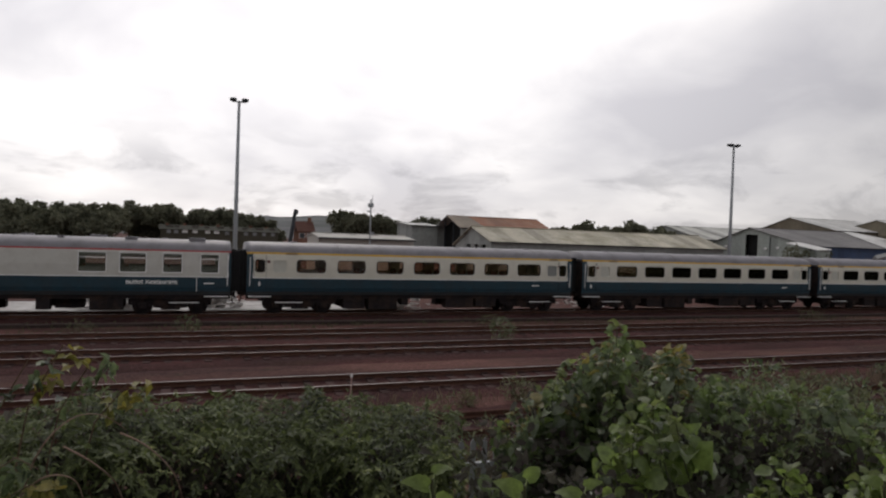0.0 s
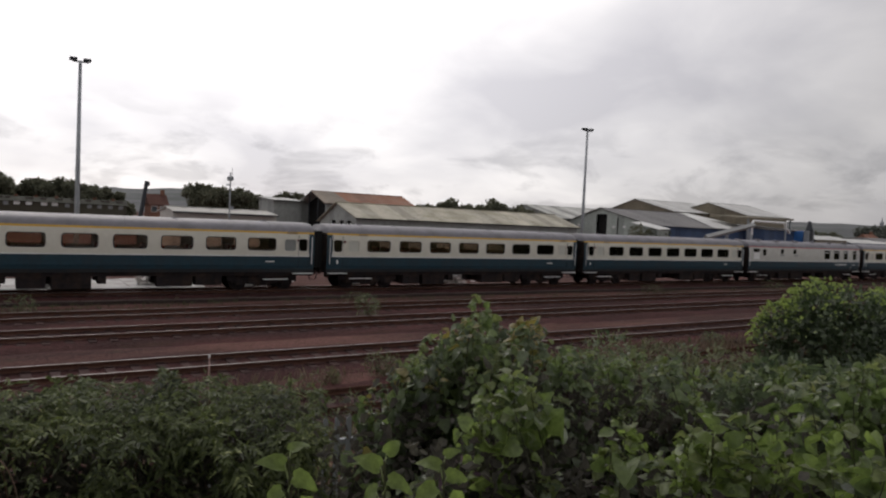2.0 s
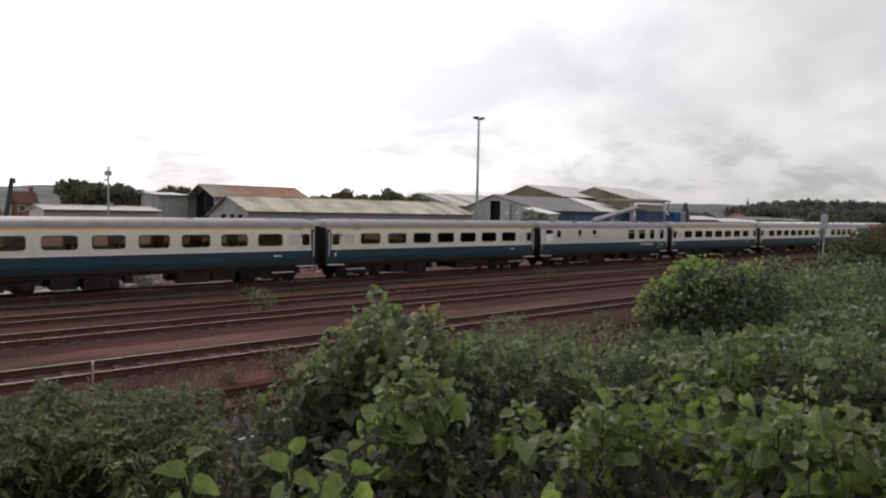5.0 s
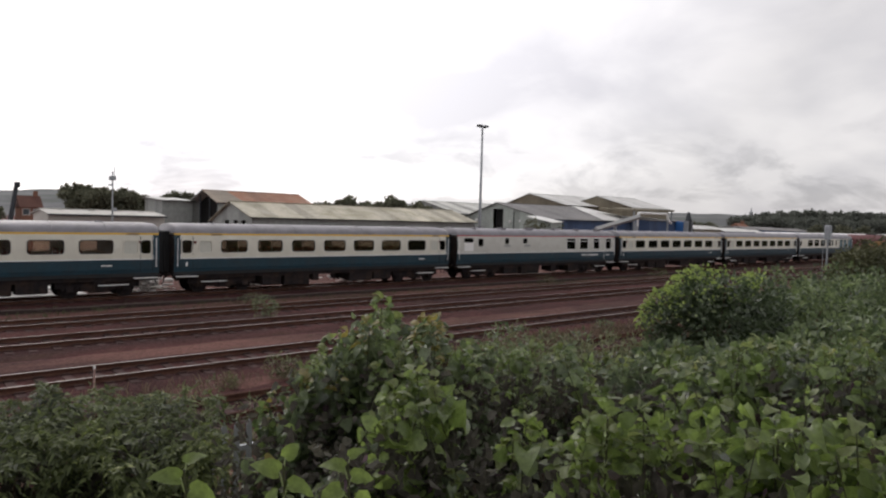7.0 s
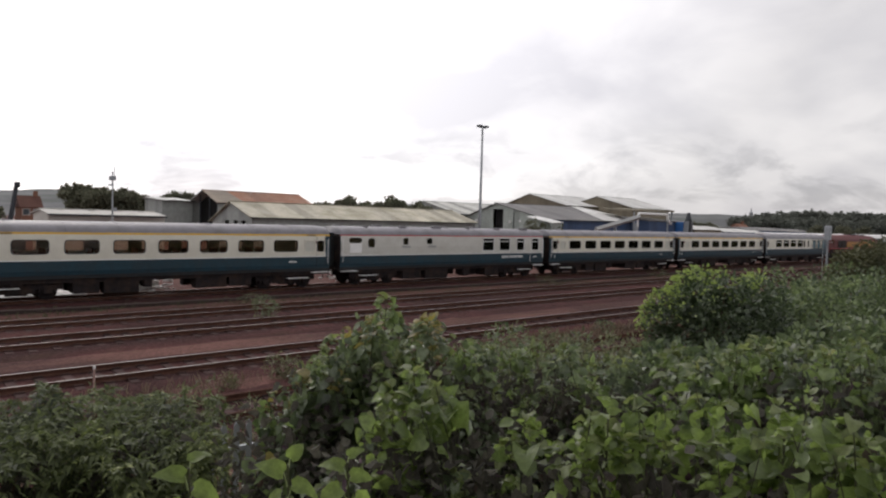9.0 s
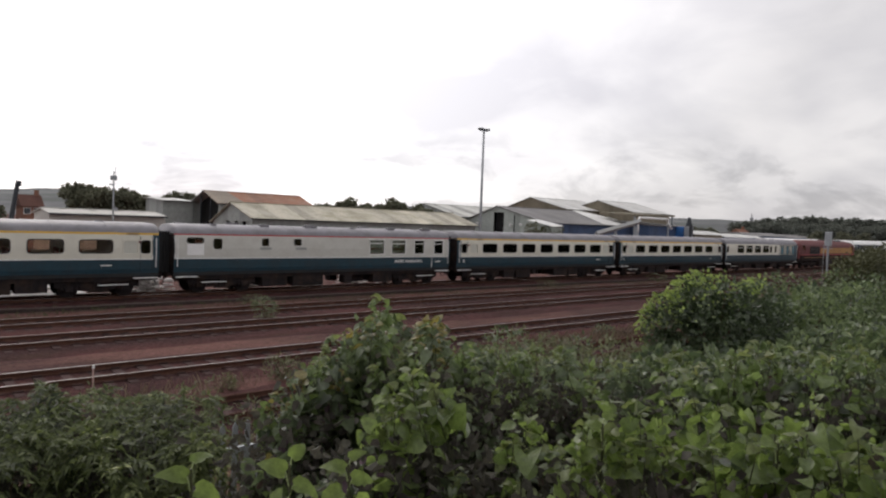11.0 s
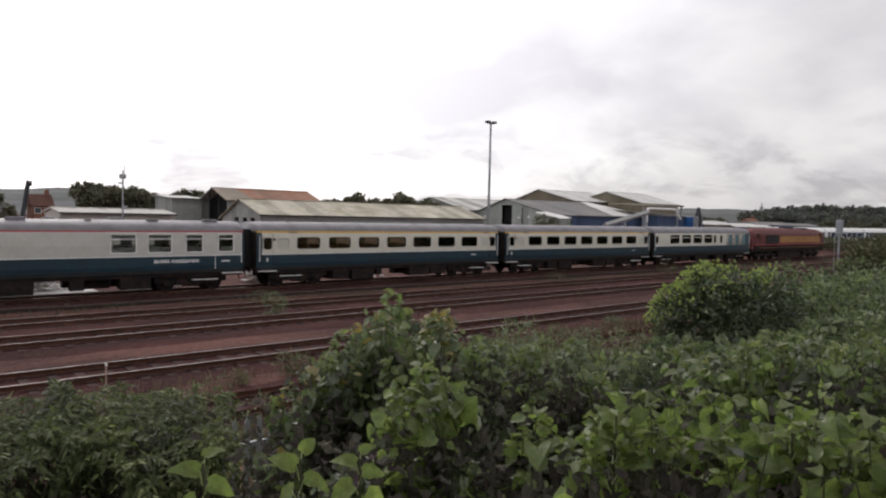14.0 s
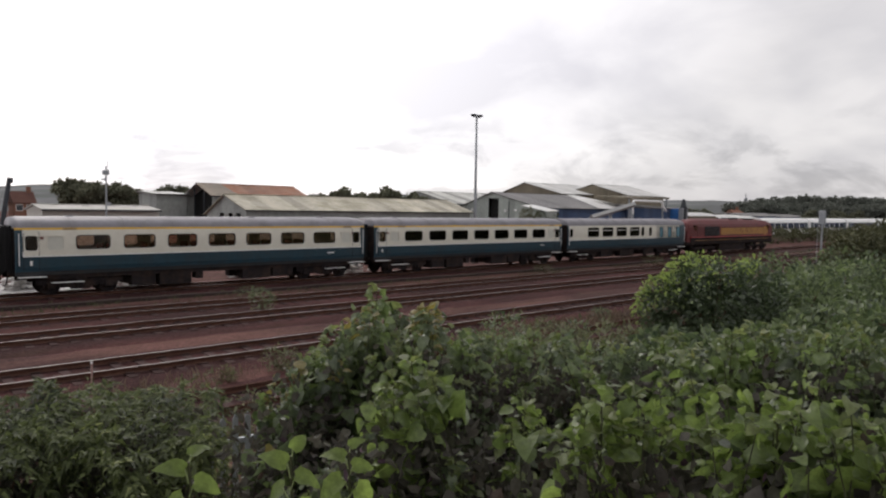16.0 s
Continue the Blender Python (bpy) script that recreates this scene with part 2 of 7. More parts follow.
    L.new(mx.outputs[0], out.inputs[0])
    MATS[name] = m
    return m


def ballast_mat(name, dark, red, grass, bank=False):
    m = bpy.data.materials.new(name)
    m.use_nodes = True
    N, L = m.node_tree.nodes, m.node_tree.links
    b = N["Principled BSDF"]
    b.inputs["Roughness"].default_value = 0.95
    b.inputs["Specular IOR Level"].default_value = 0.08
    co = N.new("ShaderNodeTexCoord")
    vec = co.outputs["Object"]

    def noise_(scale, detail, rgh=0.55, stretch=None):
        v = vec
        if stretch:
            mp = N.new("ShaderNodeMapping")
            mp.inputs["Scale"].default_value = stretch
            L.new(vec, mp.inputs[0])
            v = mp.outputs[0]
        n = N.new("ShaderNodeTexNoise")
        n.inputs["Scale"].default_value, n.inputs["Detail"].default_value = scale, detail
        n.inputs["Roughness"].default_value = rgh
        L.new(v, n.inputs["Vector"])
        return n.outputs[0]

    def ranged(s, lo, hi, a=0.0, c=1.0):
        r = N.new("ShaderNodeMapRange")
        r.inputs[1].default_value, r.inputs[2].default_value = lo, hi
        r.inputs[3].default_value, r.inputs[4].default_value = a, c
        L.new(s, r.inputs[0])
        return r.outputs[0]

    def mixed(f, c0, c1, mode="MIX"):
        x = N.new("ShaderNodeMix")
        x.data_type, x.blend_type = "RGBA", mode
        for sock, v in ((0, f), (6, c0), (7, c1)):
            if isinstance(v, (tuple, float, int)):
                x.inputs[sock].default_value = (*v, 1) if isinstance(v, tuple) else v
            else:
                L.new(v, x.inputs[sock])
        return x.outputs[2]
    stone = N.new("ShaderNodeTexVoronoi")
    stone.inputs["Scale"].default_value = 16
    L.new(vec, stone.inputs["Vector"])
    c = mixed(ranged(noise_(0.5, 5, 0.6, (0.25, 1, 1)), 0.4, 0.62), dark, red)
    c = mixed(ranged(noise_(0.9, 6, 0.65, (0.4, 1.3, 1)), 0.55, 0.72, 0, 0.5), c, (0.058, 0.037, 0.025))
    c = mixed(ranged(noise_(1.7, 7, 0.7), 0.58, 0.7, 0, grass), c, (0.06, 0.066, 0.03))
    if bank:        # turf and earth on the bank, with a ragged foot
        sp = N.new("ShaderNodeSeparateXYZ")
        L.new(vec, sp.inputs[0])
        ed = N.new("ShaderNodeMath")
        ed.operation = "MULTIPLY_ADD"
        ed.inputs[1].default_value = 5.0
        L.new(noise_(0.35, 5, 0.6), ed.inputs[0])
        L.new(sp.outputs[1], ed.inputs[2])
        turf = mixed(ranged(noise_(2.2, 7, 0.7), 0.4, 0.65), (0.035, 0.045, 0.016), (0.085, 0.07, 0.035))
        c = mixed(ranged(ed.outputs[0], 12.0, 15.0, 1.0, 0.0), c, turf)
    c = mixed(1.0, c, ranged(stone.outputs["Color"], 0.0, 1.0, 0.6, 1.45), "MULTIPLY")
    L.new(c, b.inputs["Base Color"])
    bp = N.new("ShaderNodeBump")
    bp.inputs["Strength"].default_value, bp.inputs["Distance"].default_value = 0.9, 0.05
    L.new(stone.outputs["Distance"], bp.inputs["Height"])
    L.new(bp.outputs[0], b.inputs["Normal"])
    return m


BLUE = mat("rail_blue_paint", (0.014, 0.046, 0.066), 0.4, 0, 0.22, 0.5, 5, 0.06, 20, dirt=(0.03, 0.035, 0.04), dirt_amount=0.5)
SILLBLUE = mat("near_black_blue_paint", (0.016, 0.021, 0.025), 0.7, 0, 0.3, 0.8, 7, 0.1, 25, dirt=(0.04, 0.03, 0.024), dirt_amount=0.6)
CREAM = mat("pale_grey_paint", (0.645, 0.622, 0.54), 0.4, 0, 0.05, 0.6, 6, 0.05, 12, dirt=(0.42, 0.38, 0.31), dirt_amount=0.22)
GREYW = mat("weathered_pale_grey_paint", (0.535, 0.53, 0.49), 0.42, 0, 0.06, 0.6, 6, 0.05, 12, dirt=(0.34, 0.31, 0.26), dirt_amount=0.3)
ROOFG = mat("coach_roof_grey", (0.185, 0.178, 0.196), 0.5, 0, 0.14, 0.5, 4, 0.1, 14, dirt=(0.085, 0.078, 0.075), dirt_amount=0.5)
YELLOW = mat("yellow_stripe_paint", (0.62, 0.36, 0.04), 0.5, 0, 0.15, 0.8, 6, 0.05)
RED = mat("red_stripe_paint", (0.36, 0.035, 0.038), 0.5, 0, 0.15, 0.8, 6, 0.05)
BLACK = mat("sooty_underframe", (0.022, 0.018, 0.019), 0.85, 0.0, 0.4, 0.9, 8, 0.3, 30, dirt=(0.07, 0.045, 0.03), dirt_amount=0.55)
RUBBER = mat("black_rubber", (0.015, 0.015, 0.016), 0.8, 0, 0.2, 1, 12, 0.1)
RAILTOP = mat("polished_rail_head", (0.34, 0.305, 0.30), 0.4, 1.0, 0.12, 0.3, 3, 0.05)
RAILRUST = mat("rusty_rail_side", (0.085, 0.042, 0.03), 0.9, 0.0, 0.3, 0.8, 12, 0.3)
WHITE = mat("white_paint", (0.8, 0.8, 0.79), 0.45, 0, 0.06, 1, 8, 0.05)
SEATM = mat("seat_moquette", (0.24, 0.085, 0.065), 0.9, 0, 0.3, 2, 30, 0.2)
INNER = mat("coach_lining", (0.34, 0.28, 0.22), 0.8, 0, 0.1, 1, 8, 0.05)
TEAL = mat("pale_teal_paint", (0.10, 0.24, 0.30), 0.4, 0, 0.12, 1, 8, 0.05)
MAROON = mat("maroon_paint", (0.12, 0.019, 0.020), 0.65, 0, 0.22, 0.5, 6, 0.06, dirt=(0.06, 0.03, 0.025), dirt_amount=0.5)
GOLD = mat("gold_paint", (0.36, 0.17, 0.03), 0.5, 0, 0.2, 0.7, 6, 0.06, dirt=(0.2, 0.09, 0.03), dirt_amount=0.4)
SLEEPER = mat("weathered_timber_sleeper", (0.052, 0.032, 0.030), 0.95, 0, 0.4, 2, 18, 0.6, 60, (1, 6, 6), island=0.5)
CONCRETE = mat("grey_concrete", (0.10, 0.085, 0.078), 0.9, 0, 0.2, 0.7, 10, 0.3, 50, dirt=(0.05, 0.045, 0.035), dirt_amount=0.6)
GALV = mat("galvanised_steel", (0.33, 0.35, 0.37), 0.55, 0.5, 0.15, 1, 9, 0.1)
DARKST = mat("dark_painted_steel", (0.035, 0.04, 0.048), 0.6, 0.2, 0.25, 1, 9, 0.1)
GLASS = tinted_glass("tinted_glass", (0.86, 0.78, 0.72))
PALEGLASS = tinted_glass("clear_glass", (0.9, 0.92, 0.9))
BALLAST = ballast_mat("ballast_and_earth", (0.070, 0.038, 0.035), (0.140, 0.070, 0.060), 0.5, True)
BED = ballast_mat("oily_track_ballast", (0.041, 0.020, 0.0195), (0.080, 0.034, 0.032), 0.15)
BARK = mat("bark", (0.075, 0.055, 0.04), 0.9, 0, 0.35, 3, 25, 0.6, 40)

# ================= mesh helpers =================


def obj(name, bm, material, parent=None, label="", m=None, smooth=False):
    me = bpy.data.meshes.new(name)
    bmesh.ops.recalc_face_normals(bm, faces=bm.faces)
    bm.to_mesh(me)
    bm.free()
    if smooth:
        me.polygons.foreach_set("use_smooth", [True] * len(me.polygons))
    if material:
        me.materials.append(material)
    ob = new(name, me)
    if parent:
        ob.parent = parent
    if m is not None:
        ob.matrix_basis = m
    if label:
        ob["label"] = label
    return ob


def part(name, bm, material, parent, label="", m=None, smooth=False):
    return obj(name, bm, material, parent, label, m, smooth)


def share(name, me, parent, m):
    ob = new(name, me)
    ob.parent = parent
    ob.matrix_basis = m
    return ob


def thing(name, label, category, m=None, group="", kind=""):
    ob = new(name)
    ob.empty_display_size = 0.3
    if m is not None:
        ob.matrix_basis = m
    return tagged(ob, label, category, group, kind)


def box(bm, x0, x1, y0, y1, z0, z1, bevel=0.0):
    r = bmesh.ops.create_cube(bm, size=1)
    v = r["verts"]
    bmesh.ops.scale(bm, verts=v, vec=(x1 - x0, y1 - y0, z1 - z0))
    bmesh.ops.translate(bm, verts=v, vec=((x0 + x1) / 2, (y0 + y1) / 2, (z0 + z1) / 2))
    if bevel:
        ed = list({e for a in v for e in a.link_edges})
        bmesh.ops.bevel(bm, geom=ed, offset=bevel, segments=1, affect="EDGES")
    return v


def boxes(*lots, bevel=0.0):
    bm = bmesh.new()
    for b in lots:
        box(bm, *b, bevel=bevel)
    return bm


def tube(bm, pts, r0, r1=None, sides=8, cap=True):
    """A tapered tube along points."""
    r1 = r0 if r1 is None else r1
    pts = [Vector(p) for p in pts]
    rings = []
    for i, p in enumerate(pts):
        d = (pts[min(i + 1, len(pts) - 1)] - pts[max(i - 1, 0)]).normalized()
        q = d.to_track_quat("Z", "Y")
        r = r0 + (r1 - r0) * i / max(1, len(pts) - 1)
        rings.append([bm.verts.new(p + q @ Vector((math.cos(2 * math.pi * k / sides) * r, math.sin(2 * math.pi * k / sides) * r, 0)))
                      for k in range(sides)])
    for a, b in zip(rings, rings[1:]):
        for k in range(sides):
            bm.faces.new((a[k], a[(k + 1) % sides], b[(k + 1) % sides], b[k]))
    if cap:
        bm.faces.new(rings[0][::-1])
        bm.faces.new(rings[-1])
    return bm


def loft(bm, outline, x0, x1, caps=True):
    """A closed outline of (y, z) drawn out along x."""
    a = [bm.verts.new((x0, y, z)) for y, z in outline]
    b = [bm.verts.new((x1, y, z)) for y, z in outline]
    n = len(outline)
    for k in range(n):
        bm.faces.new((a[k], a[(k + 1) % n], b[(k + 1) % n], b[k]))
    if caps:
        bm.faces.new(a)
        bm.faces.new(b[::-1])
    return bm


def slab(bm, corners, thick):
    """A plate with four corners given, thick downwards."""
    top = [bm.verts.new(c) for c in corners]
    low = [bm.verts.new(Vector(c) - Vector((0, 0, thick))) for c in corners]
    n = len(corners)
    bm.faces.new(top)
    bm.faces.new(low[::-1])
    for k in range(n):
        bm.faces.new((top[k], low[k], low[(k + 1) % n], top[(k + 1) % n]))
    return bm

# ================= ground and tracks =================
EYE_Z = 4.35


def ground_z(x, y):
    """A bank under the camera falls to the level of the yard."""
    t = min(1, max(0, (y - 1.5) / 9.5))
    t = t * t * (3 - 2 * t)
    return 2.7 * (1 - t) - 0.26 * t + 0.05 * noise.noise((x * 0.3, y * 0.5, 0)) * (1 if y < 90 else 0)


def make_ground():
    xs = sorted(set([-3000, -1200, -500, -200, -100] + list(np.arange(-40, 121, 2.0)) + [140, 170, 220, 300, 500, 1000, 3000]))
    ys = sorted(set([-3000, -800, -200, -60, -20] + list(np.arange(-8, 13, 0.7)) + list(np.arange(13, 46, 1.0)) + [50, 60, 80, 120, 200, 400, 900, 3000]))
    verts = [(x, y, ground_z(x, y)) for y in ys for x in xs]
    nx = len(xs)
    faces = [(j * nx + i, j * nx + i + 1, (j + 1) * nx + i + 1, (j + 1) * nx + i) for j in range(len(ys) - 1) for i in range(nx - 1)]
    me = bpy.data.meshes.new("ground")
    me.from_pydata(verts, [], faces)
    me.polygons.foreach_set("use_smooth", [True] * len(faces))
    me.materials.append(BALLAST)
    tagged(new("ground", me), "brown ballast and earth yard with a grassy bank", "ground", kind="structure")


make_ground()

TRACKS = [(14.85, -30.0, 46.0), (19.98, -40.0, 190.0), (25.88, -40.0, 260.0), (30.08, -40.0, 260.0), (37.93, -60.0, 330.0)]


def rail_outline(y):
    return [(y - 0.07, -0.15), (y + 0.07, -0.15), (y + 0.07, -0.138), (y + 0.012, -0.115), (y + 0.012, -0.045),
            (y + 0.036, -0.03), (y + 0.036, -0.004), (y - 0.036, -0.004), (y - 0.036, -0.03), (y - 0.012, -0.045),
            (y - 0.012, -0.115), (y - 0.07, -0.138)]


def shoulder(bm, yc, x0, x1):
    """The ballast bed under a track, heaped a little and uneven."""
    prof = [(-2.3, -0.27), (-1.75, -0.2), (-1.3, -0.178), (-0.72, -0.185), (0, -0.2), (0.72, -0.185), (1.3, -0.178), (1.75, -0.2), (2.3, -0.27)]
    n = int((min(x1, 130) - x0) / 1.0)
    rows = []
    for i in range(n + 2):
        x = x0 + i * 1.0 if i <= n else x1
        rows.append([bm.verts.new((x, yc + dy + 0.12 * noise.noise((x * 0.7, dy * 3 + yc, 1)), dz + 0.025 * noise.noise((x * 1.3, dy * 2 + yc, 5)))) for dy, dz in prof])
    for a, b in zip(rows, rows[1:]):
        for k in range(len(prof) - 1):
            bm.faces.new((a[k], a[k + 1], b[k + 1], b[k]))


def sleeper_mesh():
    bm = bmesh.new()
    box(bm, -0.125, 0.125, -1.28, 1.28, -0.29, -0.152, bevel=0.012)
    for s in (-0.75, 0.75):
        box(bm, -0.11, 0.11, s - 0.17, s - 0.075, -0.152, -0.115)
        box(bm, -0.11, 0.11, s + 0.075, s + 0.17, -0.152, -0.115)
    me = bpy.data.meshes.new("sleeper")
    bm.to_mesh(me)
    bm.free()
    me.materials.append(SLEEPER)
    return me


SLEEPER_MESH = sleeper_mesh()


def make_tracks():
    for i, (yc, x0, x1) in enumerate(TRACKS):
        tr = thing("railway_track", "bright-topped rusty steel rails on timber sleepers in ballast", "railway track",
                   group="yard tracks", kind="structure")
        bm = bmesh.new()
        shoulder(bm, yc, x0, x1)
        part("ballast_bed", bm, BED, tr, smooth=True)
        for s in (-0.7525, 0.7525):
            bm = bmesh.new()
            loft(bm, rail_outline(yc + s), x0, x1)
            rail = part("rail", bm, RAILRUST, tr)
            bm = bmesh.new()
            w = 0.022 if i else 0.016
            box(bm, x0, x1, yc + s - w, yc + s + w, -0.004, 0.001)
            part("rail_head", bm, RAILTOP if i else RAILRUST, rail, "worn running surface of the rail")


make_tracks()

# ================= the train =================
PITCH = 20.35
BODY0, BODY1 = -9.78, 9.78      # a coach's ends, from its middle


def half_width(z):
    pts = [(1.0, 1.30), (1.4, 1.375), (1.9, 1.40), (2.5, 1.395), (3.15, 1.345), (3.27, 1.315)]
    for (z0, w0), (z1, w1) in zip(pts, pts[1:]):
        if z <= z1:
            return w0 + (w1 - w0) * (max(z, z0) - z0) / (z1 - z0)
    return pts[-1][1]


ROOF_ARC = [(1.315, 3.27), (1.25, 3.42), (1.1, 3.56), (0.85, 3.68), (0.5, 3.765), (0.0, 3.80)]


def side_panel(name, u0, u1, z0, z1, material, parent, holes=(), label=""):
    """One face of the body, 4 cm thick, with openings (u0, u1, z0, z1) cut through; u from the coach's middle."""
    us = sorted({u0, u1, *[h[0] for h in holes], *[h[1] for h in holes]})
    zs = sorted({z0, z1, *[h[2] for h in holes], *[h[3] for h in holes], *[z for z in (1.4, 1.9, 2.5, 3.15) if z0 < z < z1]})
    for side in (-1, 1):
        bm = bmesh.new()
        made = {}

        def v(u, z, inner):
            key = (u, z, inner)
            if key not in made:
                made[key] = bm.verts.new((u, side * (half_width(z) - (0.04 if inner else 0)), z))
            return made[key]
        edges = {}
        for a, b in zip(us, us[1:]):
            for c, d in zip(zs, zs[1:]):
                mu, mz = (a + b) / 2, (c + d) / 2
                if any(h[0] < mu < h[1] and h[2] < mz < h[3] for h in holes):
                    continue
                loop = [(a, c), (b, c), (b, d), (a, d)]
                bm.faces.new([v(*p, False) for p in loop])
                bm.faces.new([v(*p, True) for p in loop[::-1]])
                for p, q in zip(loop, loop[1:] + loop[:1]):
                    edges[frozenset((p, q))] = edges.get(frozenset((p, q)), 0) + 1
        for e, n in edges.items():
            if n == 1:
                p, q = tuple(e)
                bm.faces.new((v(*p, False), v(*q, False), v(*q, True), v(*p, True)))
        part(name, bm, material, parent, label)


def rounded(u0, u1, z0, z1, r):
    """The corners of an upright rectangle with rounded corners, five points to each."""
    pts = []
    for cu, cz, a0 in ((u1 - r, z1 - r, 0), (u0 + r, z1 - r, 90), (u0 + r, z0 + r, 180), (u1 - r, z0 + r, 270)):
        pts += [(cu + r * math.cos(radians(a0 + k * 22.5)), cz + r * math.sin(radians(a0 + k * 22.5))) for k in range(5)]
    return pts


def frame_ring(u0, u1, z0, z1, side, round_off=0.17, t=0.035, proud=0.012):
    """A rubber surround with round corners, just proud of the body side."""
    bm = bmesh.new()
    y = side * (half_width((z0 + z1) / 2) + proud - 0.02)
    k = min(round_off, (u1 - u0) * 0.3)
    outer = rounded(u0 - t, u1 + t, z0 - t, z1 + t, k)
    inner = rounded(u0 + 0.012, u1 - 0.012, z0 + 0.012, z1 - 0.012, k * 0.75)
    rings = [[bm.verts.new((u, yy, z)) for u, z in ring] for ring in (outer, inner) for yy in (y - 0.022, y + 0.022)]
    n = len(outer)
    for a, b in ((0, 1), (1, 3), (3, 2), (2, 0)):
        for i in range(n):
            bm.faces.new((rings[a][i], rings[a][(i + 1) % n], rings[b][(i + 1) % n], rings[b][i]))
    return bm


def corner_plate(u0, u1, z0, z1, side, round_off=0.17, t=0.035):
    """Body plating round a window opening that gives it round corners."""
    bm = bmesh.new()
    y = side * (half_width((z0 + z1) / 2) - 0.008)
    k = min(round_off, (u1 - u0) * 0.3)
    outer = rounded(u0 - t - 0.012, u1 + t + 0.012, z0 - t - 0.012, z1 + t + 0.012, 0.006)
    inner = rounded(u0 - t + 0.004, u1 + t - 0.004, z0 - t + 0.004, z1 + t - 0.004, k)
    rings = [[bm.verts.new((u, yy, z)) for u, z in ring] for ring in (outer, inner) for yy in (y - 0.019, y + 0.019)]
    n = len(outer)
    for a, b in ((0, 1), (1, 3), (3, 2), (2, 0)):
        for i in range(n):
            bm.faces.new((rings[a][i], rings[a][(i + 1) % n], rings[b][(i + 1) % n], rings[b][i]))
    return bm


def add_window(coach, u0, u1, z0, z1, pane=None, bar=None, surround=None, sides=(-1, 1), label="", body=None, round_off=0.17):
    for side in sides:
        fr = part("window", frame_ring(u0, u1, z0, z1, side, round_off), surround or RUBBER, coach)
        y = side * (half_width((z0 + z1) / 2) - 0.03)
        part("pane", boxes((u0, u1, y - 0.005, y + 0.005, z0, z1)), pane or GLASS, fr, label)
        part("corner_plate", corner_plate(u0, u1, z0, z1, side, round_off), body or surround or CREAM, fr)
        if bar:
            yb = side * (half_width(bar) - 0.012)
            part("glazing_bar", boxes((u0 + 0.03, u1 - 0.03, yb - 0.018, yb + 0.018, bar - 0.025, bar + 0.025)), WHITE, fr)


def bogie(coach, uc):
    bm = bmesh.new()
    for s in (-1, 1):
        y = s * 1.0
        box(bm, uc - 1.95, uc + 1.95, y - 0.06, y + 0.06, 0.5, 0.8, bevel=0.02)
        box(bm, uc - 0.8, uc + 0.8, y - 0.05, y + 0.05, 0.36, 0.52, bevel=0.02)
        for w in (-1.3, 1.3):
            box(bm, uc + w - 0.2, uc + w + 0.2, y - 0.12, y + 0.12, 0.3, 0.6, bevel=0.03)      # axlebox
            tube(bm, [(uc + w - 0.33, y, 0.4), (uc + w - 0.33, y, 0.7)], 0.085, sides=7)
            tube(bm, [(uc + w + 0.33, y, 0.4), (uc + w + 0.33, y, 0.7)], 0.085, sides=7)
        tube(bm, [(uc - 0.18, y, 0.34), (uc - 0.18, y, 0.8)], 0.1, sides=7)
        tube(bm, [(uc + 0.18, y, 0.34), (uc + 0.18, y, 0.8)], 0.1, sides=7)
        box(bm, uc - 0.45, uc + 0.45, y - 0.08, y + 0.08, 0.26, 0.36)
    box(bm, uc - 0.25, uc + 0.25, -1.2, 1.2, 0.72, 0.92)
    box(bm, uc - 0.75, uc + 0.75, -0.5, 0.5, 0.28, 0.72, bevel=0.04)       # brake gear
    bg = part("bogie", bm, BLACK, coach)
    for w in (-1.3, 1.3):
        bm = bmesh.new()
        tube(bm, [(0, -1.0, 0), (0, 1.0, 0)], 0.08, sides=8)
        for s in (-1, 1):
            tube(bm, [(0, s * 0.69, 0), (0, s * 0.72, 0)], 0.485, sides=24)
            tube(bm, [(0, s * 0.72, 0), (0, s * 0.83, 0)], 0.457, sides=24)
            for k in range(6):
                a = k * math.pi / 3
                box(bm, math.cos(a) * 0.27 - 0.04, math.cos(a) * 0.27 + 0.04, s * 0.84 - 0.012, s * 0.84 + 0.012,
                    math.sin(a) * 0.27 - 0.04, math.sin(a) * 0.27 + 0.04)
        part("wheelset", bm, BLACK, bg, m=pose(uc + w, 0, 0.457))
    return bg


def lettering(coach, text, u, z, size, material, side=-1):
    cu = bpy.data.curves.new("lettering", "FONT")
    cu.body, cu.size, cu.extrude, cu.offset = text, size, 0.003, 0.0065
    tmp = bpy.data.objects.new("tmp", cu)
    scene.collection.objects.link(tmp)
    me = bpy.data.meshes.new_from_object(tmp.evaluated_get(bpy.context.evaluated_depsgraph_get()))
    bpy.data.objects.remove(tmp)
    me.materials.clear()
    me.materials.append(material)
    ob = new("lettering", me)
    ob.parent = coach
    lean = math.degrees(math.atan2(half_width(z + size) - half_width(z), size))
    ob.matrix_basis = pose(u, side * (half_width(z + size / 2) + 0.006), z, 90 - lean * side * -1, 0, 0 if side < 0 else 180)
    ob["label"] = "white lettering"
    return ob


